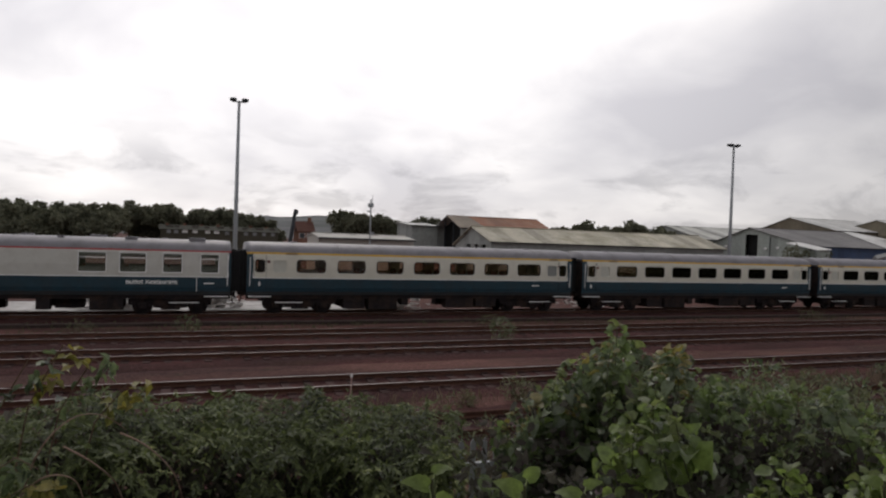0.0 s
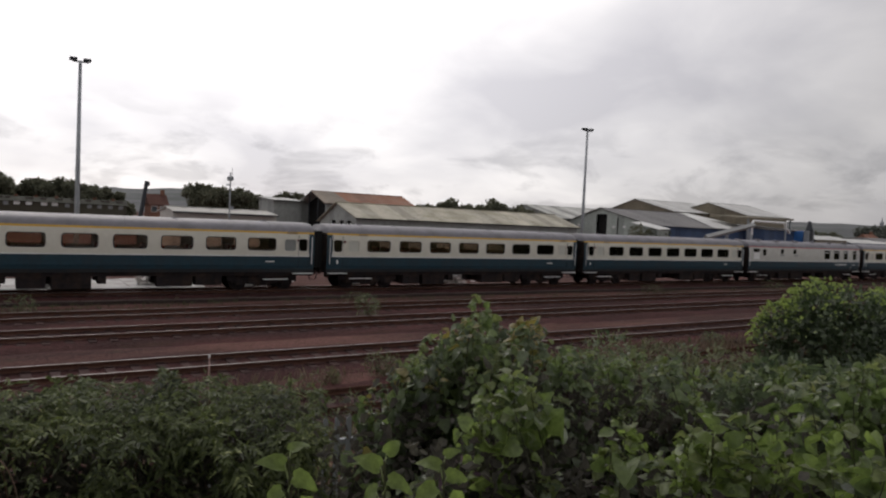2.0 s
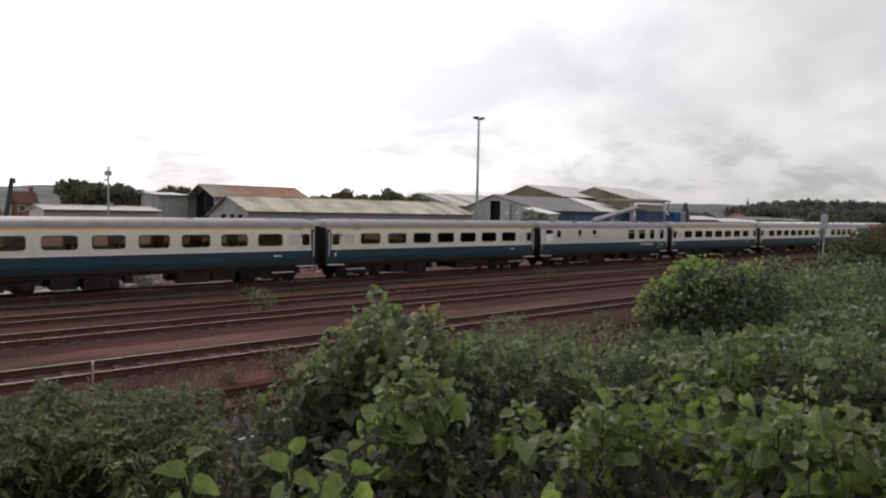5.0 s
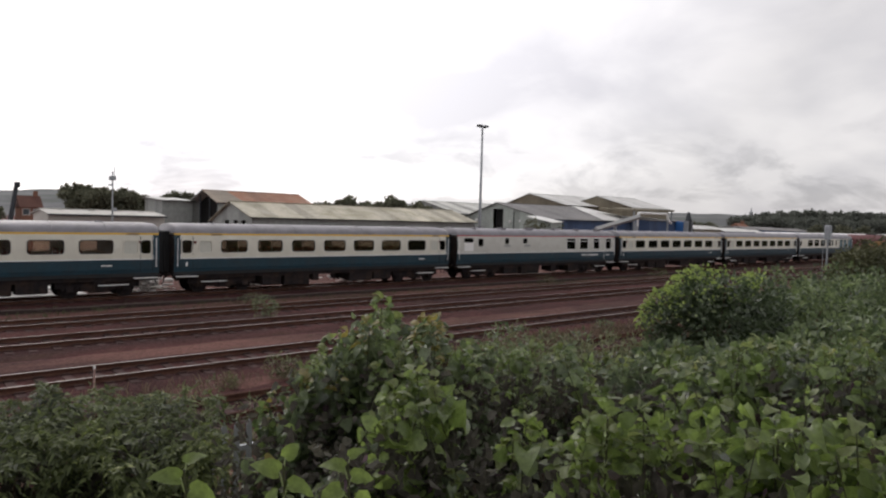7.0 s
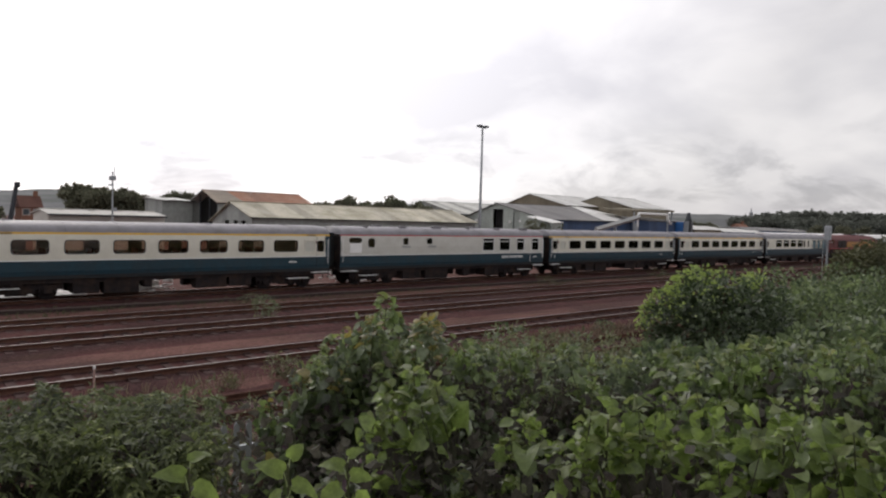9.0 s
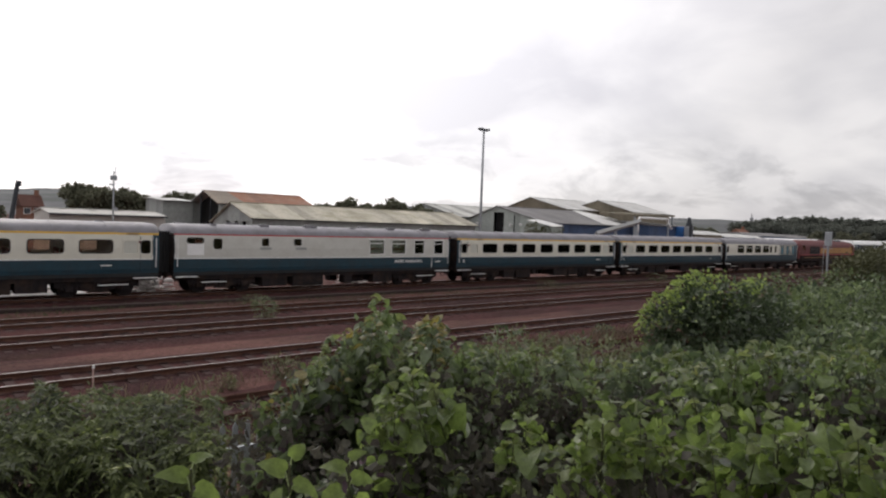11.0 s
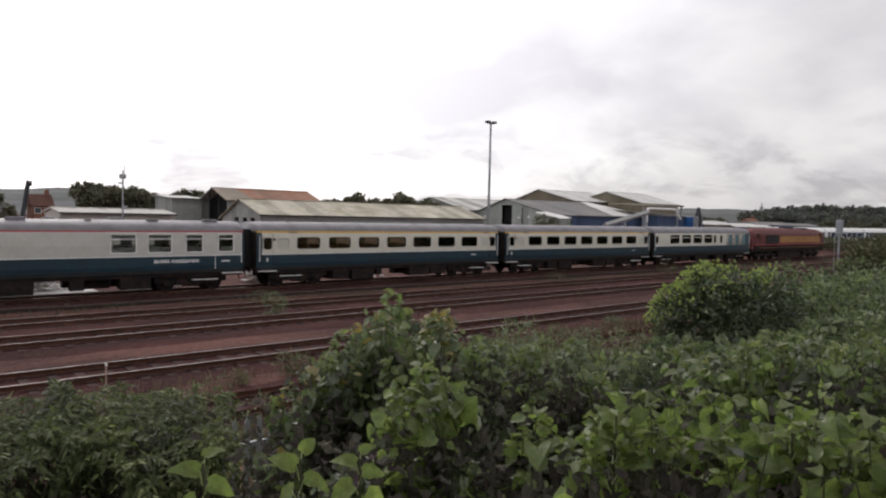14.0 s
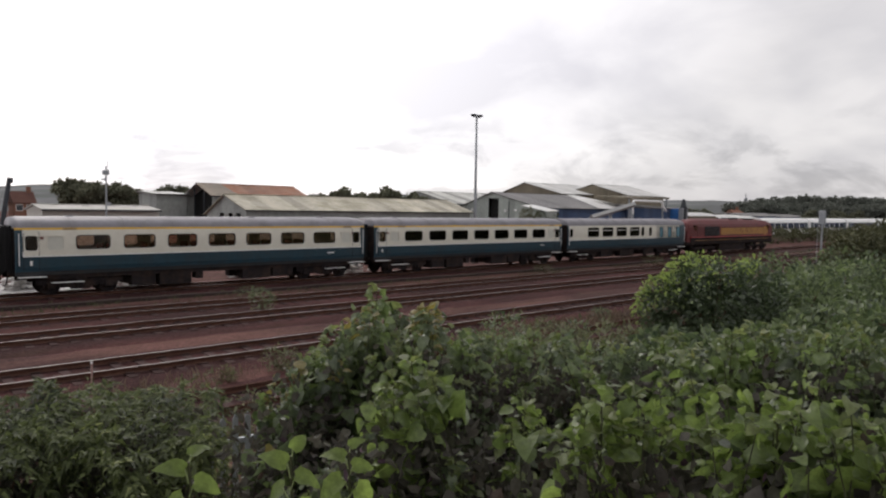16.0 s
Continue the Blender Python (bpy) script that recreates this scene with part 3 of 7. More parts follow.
def coach_shell(coach, upper, stripe, u_white0, u_white1, holes, boxes_below, roof_vents, stripe_z=(3.17, 3.27), waist=1.92):
    side_panel("lower_panel", BODY0, BODY1, 1.2, waist, BLUE, coach, label="dark blue lower body side")
    # bottom strip, a darker blue than the panel above
    side_panel("sill_panel", BODY0, BODY1, 1.02, 1.2, SILLBLUE, coach, label="near-black blue sill of the body side")
    top = stripe_z[0]
    side_panel("upper_panel", u_white0, u_white1, waist, top, upper, coach, holes)
    if u_white0 > BODY0 + 0.01:
        side_panel("end_panel", BODY0, u_white0, waist, top, BLUE, coach)
    if u_white1 < BODY1 - 0.01:
        eh = [h for h in holes if h[0] > u_white1]
        side_panel("end_panel", u_white1, BODY1, waist, top, BLUE, coach, eh)
    side_panel("cantrail_stripe", BODY0, BODY1, stripe_z[0], stripe_z[1], stripe, coach)
    # roof with slightly drooped ends
    arc = [(w, z) for w, z in ROOF_ARC] + [(-w, z) for w, z in ROOF_ARC[-2::-1]]
    bm = bmesh.new()
    rows = []
    for u, k in ((BODY0, 0.93), (BODY0 + 0.25, 0.985), (BODY0 + 0.7, 1.0), (-4.9, 1), (0, 1), (4.9, 1), (BODY1 - 0.7, 1.0), (BODY1 - 0.25, 0.985), (BODY1, 0.93)):
        rows.append([bm.verts.new((u, w, 3.27 + (z - 3.27) * k)) for w, z in arc])
    for a, b in zip(rows, rows[1:]):
        for i in range(len(arc) - 1):
            bm.faces.new((a[i], a[i + 1], b[i + 1], b[i]))
    for r in (rows[0], rows[-1]):
        bm.faces.new(r)
    part("roof", bm, ROOFG, coach, smooth=True)
    bm = bmesh.new()
    for u in np.arange(BODY0 + 2.4, BODY1 - 1, 2.44):
        pts = [(u, w * 1.002, z + 0.006) for w, z in arc]
        for p, q in zip(pts, pts[1:]):
            tube(bm, [p, q], 0.012, sides=4, cap=False)
    part("roof_seam", bm, ROOFG, coach)["kind"] = "stuff"
    for u, y, w, h in roof_vents:
        bm = bmesh.new()
        z = 3.80 - 0.1 * abs(y)
        box(bm, u - w / 2, u + w / 2, y - 0.16, y + 0.16, z - 0.06, z + h, bevel=0.025)
        part("roof_vent", bm, ROOFG, coach)
    # ends
    for u, s in ((BODY0, -1), (BODY1, 1)):
        bm = bmesh.new()
        ol = [(-1.28, 1.0), (1.28, 1.0), (1.37, 1.5), (1.38, 2.4), (1.3, 3.2), (-1.3, 3.2), (-1.38, 2.4), (-1.37, 1.5)]
        loft(bm, ol, u - s * 0.06, u - s * 0.01)
        part("end_wall", bm, BLACK, coach)
        bm = bmesh.new()
        for k in range(4):
            ua = u + s * (k * 0.1)
            ub = u + s * (k * 0.1 + 0.095)
            w = 0.56 if k % 2 else 0.62
            box(bm, min(ua, ub), max(ua, ub), -w, w, 1.15, 3.3 + (w - 0.56))
        part("gangway", bm, RUBBER, coach)
        part("coupler", tube(bmesh.new(), [(u, 0, 1.0), (u + s * 0.3, 0, 1.0)], 0.09, sides=8), BLACK, coach)
        for yb in (-0.87, 0.87):
            part("buffer", tube(bmesh.new(), [(u, yb, 1.05), (u + s * 0.2, yb, 1.05), (u + s * 0.22, yb, 1.05), (u + s * 0.26, yb, 1.05)], 0.08, 0.2, sides=10), BLACK, coach)
        part("brake_hose", tube(bmesh.new(), [(u + s * 0.12, -0.3, 1.0), (u + s * 0.2, -0.3, 0.55), (u + s * 0.33, -0.25, 0.5)], 0.03, sides=6), BLACK, coach)
        for yb in (-1, 1):
            bm = bmesh.new()
            tube(bm, [(u - s * 0.16, yb * 1.44, 1.5), (u - s * 0.16, yb * 1.44, 3.0)], 0.022, sides=6)
            part("handrail", bm, WHITE, coach, "white vertical handrail by the end door")
            bm = boxes((min(u - s * 0.1, u - s * 1.25), max(u - s * 0.1, u - s * 1.25), yb * 1.42 - 0.11, yb * 1.42 + 0.11, 0.935, 0.972))
            part("footboard", bm, WHITE, coach, "white-edged step board")
            bm = boxes((min(u - s * 1.5, u - s * 2.9), max(u - s * 1.5, u - s * 2.9), yb * 1.36 - 0.1, yb * 1.36 + 0.1, 0.62, 0.65))
            part("lower_step", bm, WHITE, coach, "white-edged lower step")
    # under the floor
    bm = boxes((BODY0, BODY1, -1.27, 1.27, 0.96, 1.05), (BODY0, BODY1, -1.22, -1.12, 0.82, 0.97), (BODY0, BODY1, 1.12, 1.22, 0.82, 0.97))
    part("underframe", bm, BLACK, coach)
    for a, b, lo in boxes_below:
        for s in (-1, 1):
            y0, y1 = sorted((s * 0.55, s * 1.2))
            part("equipment_box", boxes((a, b, y0, y1, lo - 0.1, 0.9), bevel=0.03), BLACK, coach)
    for a, b, lo in ((-4.5, -3.5, 0.24), (-3.1, -1.6, 0.28), (1.75, 3.0, 0.3), (3.5, 4.7, 0.26)):
        part("underfloor_gear", boxes((a, b, -0.5, 0.5, lo, 0.95), bevel=0.04), BLACK, coach)
    for s in (-1, 1):
        y = s * (half_width(waist) + 0.002)
        part("waist_line", boxes((u_white0, u_white1, y - 0.008, y + 0.006, waist - 0.02, waist + 0.022)), WHITE, coach, "thin white waist line")
        for u in (u_white0, u_white1):
            tilt = math.degrees(math.atan2(half_width(3.1) - half_width(waist), 3.1 - waist)) * s
            part("edge_line", boxes((u - 0.02, u + 0.02, -0.006, 0.006, 0.0, 3.1 - waist)), WHITE, coach, m=pose(0, y, waist, -tilt, 0, 0))
    bm = bmesh.new()
    tube(bm, [(-4.4, -0.4, 0.6), (-2.6, -0.4, 0.6)], 0.22, sides=10)
    part("air_tank", bm, BLACK, coach)
    for uc in (-6.95, 6.95):
        bogie(coach, uc)
    part("floor_panel", boxes((BODY0 + 0.1, BODY1 - 0.1, -1.25, 1.25, 1.06, 1.2)), INNER, coach)


def seat_rows(coach, spots):
    bm = bmesh.new()
    box(bm, -0.25, 0.25, -0.5, 0.5, 1.2, 1.65, bevel=0.04)
    box(bm, -0.28, -0.16, -0.5, 0.5, 1.6, 2.42, bevel=0.05)
    first = part("seat", bm, SEATM, coach)
    first.matrix_basis = pose(spots[0], -0.8, 0)
    for i, u in enumerate(spots):
        for y in (-0.8, 0.8):
            if i or y > 0:
                share("seat", first.data, coach, pose(u, y, 0, 0, 0, 180 * (i % 2)))


def open_coach(m):
    """The first-class open coach: seven wide windows, doors at the ends, yellow cantrail stripe."""
    c = thing("railway_coach", "blue and pale grey railway coach with yellow roof stripe", "railway coach", m, "coaches of the train")
    o = -PITCH / 2
    wins = [(o + 3.0 + 2.2 * k - 0.02, o + 4.5 + 2.2 * k - 0.02, 2.25, 2.88) for k in range(7)]
    doors = [(o + 0.84, o + 1.28, 2.24, 2.86), (o + 19.07, o + 19.5, 2.24, 2.86)]
    lav = [(o + 1.72, o + 2.42, 2.2, 2.86), (o + 18.2, o + 18.88, 2.2, 2.86)]
    coach_shell(c, CREAM, YELLOW, o + 0.72, o + 19.64, wins + doors + lav,
                [(-4.6, -3.4, 0.36), (-3.2, -1.5, 0.3), (-1.25, -0.85, 0.55), (1.45, 3.2, 0.38), (3.35, 4.7, 0.42)],
                [(-7.2, 0, 0.35, 0.05), (7.2, 0, 0.35, 0.05), (-2.4, 0.3, 0.3, 0.05), (2.4, -0.3, 0.3, 0.05)])
    for w in wins + doors:
        add_window(c, *w)
    frosted = mat("frosted_pane", (0.55, 0.55, 0.49), 0.35, 0, 0.06, 1, 6, 0.05)
    panel = mat("grey_shutter", (0.24, 0.25, 0.24), 0.5, 0, 0.1, 1, 10, 0.1)
    add_window(c, *lav[0], pane=frosted, surround=CREAM, label="frosted lavatory pane")
    add_window(c, *lav[1], pane=panel, surround=CREAM, label="grey closed shutter")
    for s in (-1, 1):
        for du, z in ((1.5, 2.78), (18.98, 2.80)):
            y = s * half_width(z)
            part("door_lamp", boxes((o + du - 0.07, o + du + 0.07, y - 0.02, y + 0.02, z - 0.07, z + 0.07)), mat("dull_red_lens", (0.16, 0.05, 0.045), 0.4), c)
        for a in (0.74, 1.38, 19.02, 19.62):       # door joints
            y = s * (half_width(2.3) - 0.008)
            part("door_edge", boxes((o + a - 0.008, o + a + 0.008, y - 0.012, y + 0.012, 1.3, 3.1)), RUBBER, c)
        for a, b, z in ((18.35, 18.95, 3.2), (2.4, 3.0, 3.2)):   # orange class plates at the cantrail
            y = s * half_width(z)
            part("class_plate", boxes((o + a, o + b, y - 0.012, y + 0.012, z - 0.09, z + 0.05)), mat("brown_plate", (0.28, 0.18, 0.06), 0.5), c)
        y = s * half_width(1.6)
        # the running number, too small to read
        part("number_bar", boxes((o + 17.15, o + 17.65, y - 0.008, y + 0.008, 1.58, 1.65)), WHITE, c)
        part("crest", boxes((o + 1.0, o + 1.1, y - 0.008, y + 0.008, 1.5, 1.72)), WHITE, c)
    seat_rows(c, [o + 3.3 + 1.1 * k for k in range(13)])
    return c


def buffet_coach(m):
    """The buffet car: few windows on the kitchen side, four large ones, red stripe."""
    c = thing("buffet_coach", "blue and grey buffet restaurant coach with red roof stripe", "railway coach", m, "coaches of the train")
    o = -PITCH / 2
    big = [(o + 12.99, o + 14.17, 2.15, 3.08), (o + 14.78, o + 15.95, 2.15, 3.08), (o + 16.72, o + 17.6, 2.15, 3.08), (o + 18.5, o + 19.35, 2.15, 3.08)]
    small = [(o + 2.55, o + 2.99, 2.45, 3.0), (o + 5.44, o + 5.8, 2.62, 3.05), (o + 7.52, o + 7.94, 2.66, 3.04)]
    top = [(o + 1.07, o + 1.97, 2.78, 3.04)]
    coach_shell(c, GREYW, RED, BODY0 + 0.03, BODY1 - 0.12, big + small + top,
                [(-4.6, -3.0, 0.36), (-2.6, -0.5, 0.32), (1.05, 1.65, 0.4), (3.3, 4.8, 0.36)],
                [(-8.9 + 1.55 * k, (0.45, -0.5)[k % 2], (0.55, 0.3, 0.8)[k % 3], (0.12, 0.08, 0.15)[k % 3]) for k in range(12)],
                stripe_z=(3.195, 3.27), waist=1.94)
    blind = mat("pale_blind", (0.42, 0.42, 0.40), 0.8, 0, 0.15, 1.5, 9, 0.1)
    for w in big:
        add_window(c, *w, bar=2.84, surround=WHITE, pane=PALEGLASS, body=GREYW, round_off=0.06)
        for s in (-1, 1):
            y = s * 1.30
            part("blind", boxes((w[0] + 0.03, w[1] - 0.03, y - 0.006, y + 0.006, 2.18, 2.42)), blind, c)
            part("valance", boxes((w[0] + 0.03, w[1] - 0.03, y - 0.02, y - 0.012, 2.93, 3.05)), blind, c)
    for w in small + top:
        add_window(c, *w, body=GREYW)
    for s in (-1, 1):
        y = s * half_width(2.45)
        part("service_hatch", boxes((o + 1.07, o + 1.99, y - 0.02, y + 0.014, 2.12, 2.72)), WHITE, c, "plain white hatch panel")
        for a in (5.3, 7.6):
            part("grille", boxes((o + a, o + a + 0.7, y - 0.02, y + 0.012, 2.42, 2.56)), mat("grey_grille", (0.3, 0.31, 0.3), 0.6), c)
        y = s * half_width(1.6)
        part("number_bar", boxes((o + 18.66, o + 19.15, y - 0.008, y + 0.008, 1.58, 1.65)), WHITE, c)
        part("door_edge", boxes((o + 18.3, o + 18.33, y - 0.02, y + 0.01, 1.2, 1.95)), WHITE, c)
    lettering(c, "Buffet Restaurant", o + 15.05, 1.58, 0.335, WHITE, -1)
    seat_rows(c, [o + 13.2 + 1.0 * k for k in range(6)])
    return c


def brake_coach(m):
    """The last coach: cream saloon half, blue guard's half with three pale doors."""
    c = thing("brake_coach", "railway coach with cream saloon half and blue luggage end", "railway coach", m, "coaches of the train")
    o = -PITCH / 2
    big = [(o + 3.28 + 2.18 * k, o + 4.85 + 2.18 * k, 2.2, 2.98) for k in range(4)]
    small = [(o + 11.8, o + 12.2, 2.2, 2.95), (o + 13.15, o + 13.55, 2.2, 2.95), (o + 0.6, o + 1.05, 2.24, 2.86)]
    van = [(o + 15.1, o + 15.65, 2.0, 2.96), (o + 16.65, o + 17.22, 2.0, 2.96), (o + 18.28, o + 18.96, 2.0, 2.96)]
    coach_shell(c, CREAM, ROOFG, BODY0 + 0.2, o + 14.5, big + small + van,
                [(-4.6, -3.0, 0.42), (-1.6, 0.6, 0.36), (2.4, 4.2, 0.45)],
                [(-6 + 2.4 * k, 0.2, 0.35, 0.06) for k in range(6)])
    for w in big:
        add_window(c, *w, bar=2.75)
    for w in small:
        add_window(c, *w)
    for w in van:
        add_window(c, *w, pane=TEAL, surround=BLUE, label="pale teal door window")
    seat_rows(c, [o + 3.5 + 1.09 * k for k in range(8)])
    return c


def locomotive(m):
    """A six-axle freight diesel: cab at each end, tall body with grilles, low side frame."""
    c = thing("diesel_locomotive", "maroon diesel freight locomotive with a broad gold band", "locomotive", m)
    hl = 10.5
    prof = [(1.30, 1.35), (1.32, 2.9), (1.2, 3.25), (0.85, 3.62), (0.4, 3.8), (0, 3.84)]
    full = prof + [(-w, z) for w, z in prof[-2::-1]]
    bm = bmesh.new()
    loft(bm, full, -hl + 2.7, hl - 2.7)
    part("engine_house", bm, MAROON, c)
    for s in (-1, 1):
        bm = bmesh.new()
        rings = []
        for u, k, drop in ((hl - 2.74, 1, 0), (hl - 0.9, 1, 0.05), (hl - 0.35, 0.97, 0.55), (hl - 0.05, 0.94, 0)):
            ring = []
            for w, z in full:
                zz = z if drop == 0 and u < hl - 1 else min(z, 3.62 - drop * 0.5)
                if u > hl - 0.1:
                    zz = min(z, 2.5)
                ring.append(bm.verts.new((s * u, w * k, zz)))
            rings.append(ring)
        for a, b in zip(rings, rings[1:]):
            for i in range(len(full) - 1):
                bm.faces.new((a[i], a[i + 1], b[i + 1], b[i]))
        bm.faces.new(rings[-1])
        part("cab", bm, MAROON, c)
        for y in (-1, 1):
            yy = y * 1.325
            part("cab_window", boxes((min(s * (hl - 1.9), s * (hl - 1.1)), max(s * (hl - 1.9), s * (hl - 1.1)), yy - 0.02, yy + 0.02, 2.55, 3.1)), GLASS, c)
            part("cab_door", boxes((min(s * (hl - 2.65), s * (hl - 2.05)), max(s * (hl - 2.65), s * (hl - 2.05)), yy - 0.02, yy + 0.02, 1.4, 3.0)), GOLD if s > 0 else MAROON, c)
    for y in (-1, 1):
        yy = y * 1.322
        part("radiator_grille", boxes((-6.9, -3.6, yy - 0.03, yy + 0.02, 1.75, 3.0), bevel=0.02), BLACK, c, "black louvred grille")
        for k in range(7):
            z = 1.86 + k * 0.17
            part("louvre", boxes((-6.85, -3.65, yy + y * 0.03 - 0.012, yy + y * 0.03 + 0.012, z, z + 0.05)), DARKST, c)
        bm = bmesh.new()
        box(bm, -3.2, 9.0, yy - 0.012, yy + 0.012, 2.05, 2.82)
        part("gold_band", bm, GOLD, c, "broad gold band")
        part("lower_band", boxes((-2.0, 8.2, yy - 0.011, yy + 0.014, 1.62, 2.05)), MAROON, c)
        for k in range(5):
            a = -1.9 + k * 2.0
            part("body_door", boxes((a, a + 0.03, yy - 0.012, yy + 0.02, 1.5, 2.95)), MAROON, c)
        # brand letters, shown as plain maroon blocks
        for k in range(3):
            a = 1.6 + k * 1.3
            part("emblem", boxes((a, a + 0.8, yy - 0.012, yy + 0.018, 2.36, 2.44), (a, a + 0.14, yy - 0.012, yy + 0.018, 2.44, 2.74), bevel=0.005), MAROON, c)
        part("handrail", tube(bmesh.new(), [(-9.0, y * 1.42, 1.5), (9.0, y * 1.42, 1.5)], 0.02, sides=5), GOLD, c)
        part("side_frame", boxes((-9.9, 9.9, y * 1.33 - 0.06, y * 1.33 + 0.06, 1.12, 1.8), bevel=0.02), BLACK, c, "black side frame")
        part("sole_stripe", boxes((-9.9, 9.9, y * 1.34 - 0.06, y * 1.34 + 0.06, 1.8, 1.89)), RED, c, "red line along the side frame")
    part("underframe", boxes((-hl, hl, -1.25, 1.25, 0.98, 1.36), (-3.2, 3.2, -1.2, 1.2, 0.25, 0.98), bevel=0.03), BLACK, c)
    part("exhaust_hood", boxes((0.5, 2.6, -0.5, 0.5, 3.78, 3.95), bevel=0.04), DARKST, c)
    part("fan_cowl", boxes((4.0, 6.4, -0.6, 0.6, 3.74, 3.9), bevel=0.04), DARKST, c)
    for s in (-1, 1):
        for yb in (-0.87, 0.87):
            part("buffer", tube(bmesh.new(), [(s * hl, yb, 1.05), (s * (hl + 0.4), yb, 1.05)], 0.18), BLACK, c)
        bm = bmesh.new()
        for y in (-1, 1):
            box(bm, s * 6.6 - 2.6, s * 6.6 + 2.6, y * 1.05 - 0.08, y * 1.05 + 0.08, 0.5, 0.78, bevel=0.03)
            for w in (-2.0, 0, 2.0):
                box(bm, s * 6.6 + w - 0.25, s * 6.6 + w + 0.25, y * 1.05 - 0.14, y * 1.05 + 0.14, 0.3, 0.75, bevel=0.03)
        bg = part("bogie", bm, BLACK, c)
        for w in (-2.0, 0, 2.0):
            bm = bmesh.new()
            tube(bm, [(0, -1.0, 0), (0, 1.0, 0)], 0.09)
            for y in (-1, 1):
                tube(bm, [(0, y * 0.7, 0), (0, y * 0.84, 0)], 0.53, sides=24)
            part("wheelset", bm, BLACK, bg, m=pose(s * 6.6 + w, 0, 0.53))
    return c


TRAIN_Y = 37.93


def train_x(t):
    """Where the train's first coupling stands along the track."""
    return 1.0617e-03 * t ** 3 - 7.8269e-02 * t ** 2 - 3.94696 * t - 17.187


TRAIN = []


def make_train():
    x0 = train_x(0)

    def at(k):
        return pose(x0 + (k + 0.5) * PITCH, TRAIN_Y, 0)
    buffet = buffet_coach(at(0))
    oc = open_coach(at(1))
    TRAIN.extend([(buffet, 0), (oc, 1)])
    plain = MATS["frosted_pane"]

    def sister(k):
        """Another open coach, its last pane frosted instead of shuttered."""
        c = copy_thing(oc, at(k))
        for w in c.children_recursive:
            if w.name.startswith("pane") and w.data.materials[0].name == "grey_shutter":
                w.data = w.data.copy()
                w.data.materials[0] = plain
                w["label"] = "frosted lavatory pane"
        TRAIN.append((c, k))
    for k in (2, 3):
        sister(k)
    TRAIN.append((copy_thing(buffet, at(4)), 4))
    for k in (5, 6):
        sister(k)
    TRAIN.append((brake_coach(at(7)), 7))
    TRAIN.append((locomotive(pose(x0 + 8 * PITCH + 10.9, TRAIN_Y, 0)), 8))


make_train()

# ================= lamp masts, signal, lineside =================


def light_mast(x, y, h, label):
    p = thing("floodlight_mast", label, "floodlight mast", pose(x, y, -0.2), "yard floodlight masts")
    bm = tube(bmesh.new(), [(0, 0, 0), (0, 0, h * 0.5), (0, 0, h)], 0.165, 0.085, sides=10)
    part("pole", bm, GALV, p, smooth=True)
    bm = bmesh.new()
    box(bm, -0.25, 0.25, -0.25, 0.25, 0, 0.25, bevel=0.02)
    part("base", bm, CONCRETE, p)
    bm = tube(bmesh.new(), [(-0.42, 0, h - 0.05), (0.42, 0, h - 0.05)], 0.05, sides=6)
    part("crossarm", bm, GALV, p)
    for u in (-0.36, 0.36):
        bm = bmesh.new()
        box(bm, u - 0.2, u + 0.2, -0.24, 0.2, h - 0.02, h + 0.15, bevel=0.04)
        part("floodlight", bm, DARKST, p)
    bm = bmesh.new()
    for k in range(12):
        z = 1.0 + k * 0.6
        tube(bm, [(-0.16, 0.12, z), (0.16, 0.12, z)], 0.012, sides=4)
    part("climbing_rungs", bm, GALV, p)


light_mast(3.61, 45.0, 12.72, "tall grey steel floodlight mast beside the yard tracks")
light_mast(41.7, 42.7, 12.72, "tall grey steel floodlight mast beside the yard tracks")


def camera_mast():
    p = thing("camera_mast", "thin pale grey mast with small camera and brackets", "mast", pose(14.33, 52.0, -0.25))
    h = 7.4
    part("pole", tube(bmesh.new(), [(0, 0, 0), (0, 0, h)], 0.09, 0.05, sides=8), GALV, p)
    part("camera_housing", boxes((-0.22, 0.2, -0.14, 0.14, h - 0.62, h - 0.3), bevel=0.03), GALV, p)
    part("aerial", tube(bmesh.new(), [(0.12, 0, h - 0.4), (0.12, 0, h + 0.35)], 0.02, sides=5), GALV, p)
    part("bracket", boxes((-0.3, 0.05, -0.04, 0.04, h - 1.0, h - 0.9), (-0.05, 0.3, -0.05, 0.05, 4.6, 4.85)), GALV, p)


camera_mast()


def jib():
    p = thing("crane_jib", "dark steel crane jib leaning over the yard", "crane", pose(9.9, 60.0, -0.25))
    part("base", boxes((-1.2, 1.0, -0.8, 0.8, 0, 1.2), (-0.7, 0.4, -0.6, 0.6, 1.2, 2.6), bevel=0.05), DARKST, p)
    part("boom", tube(bmesh.new(), [(-0.75, 0, 2.2), (-0.1, 0, 6.6)], 0.2, 0.16, sides=6), DARKST, p)
    part("boom_head", boxes((-0.22, 0.12, -0.16, 0.16, 6.2, 6.6), bevel=0.06), DARKST, p)


jib()


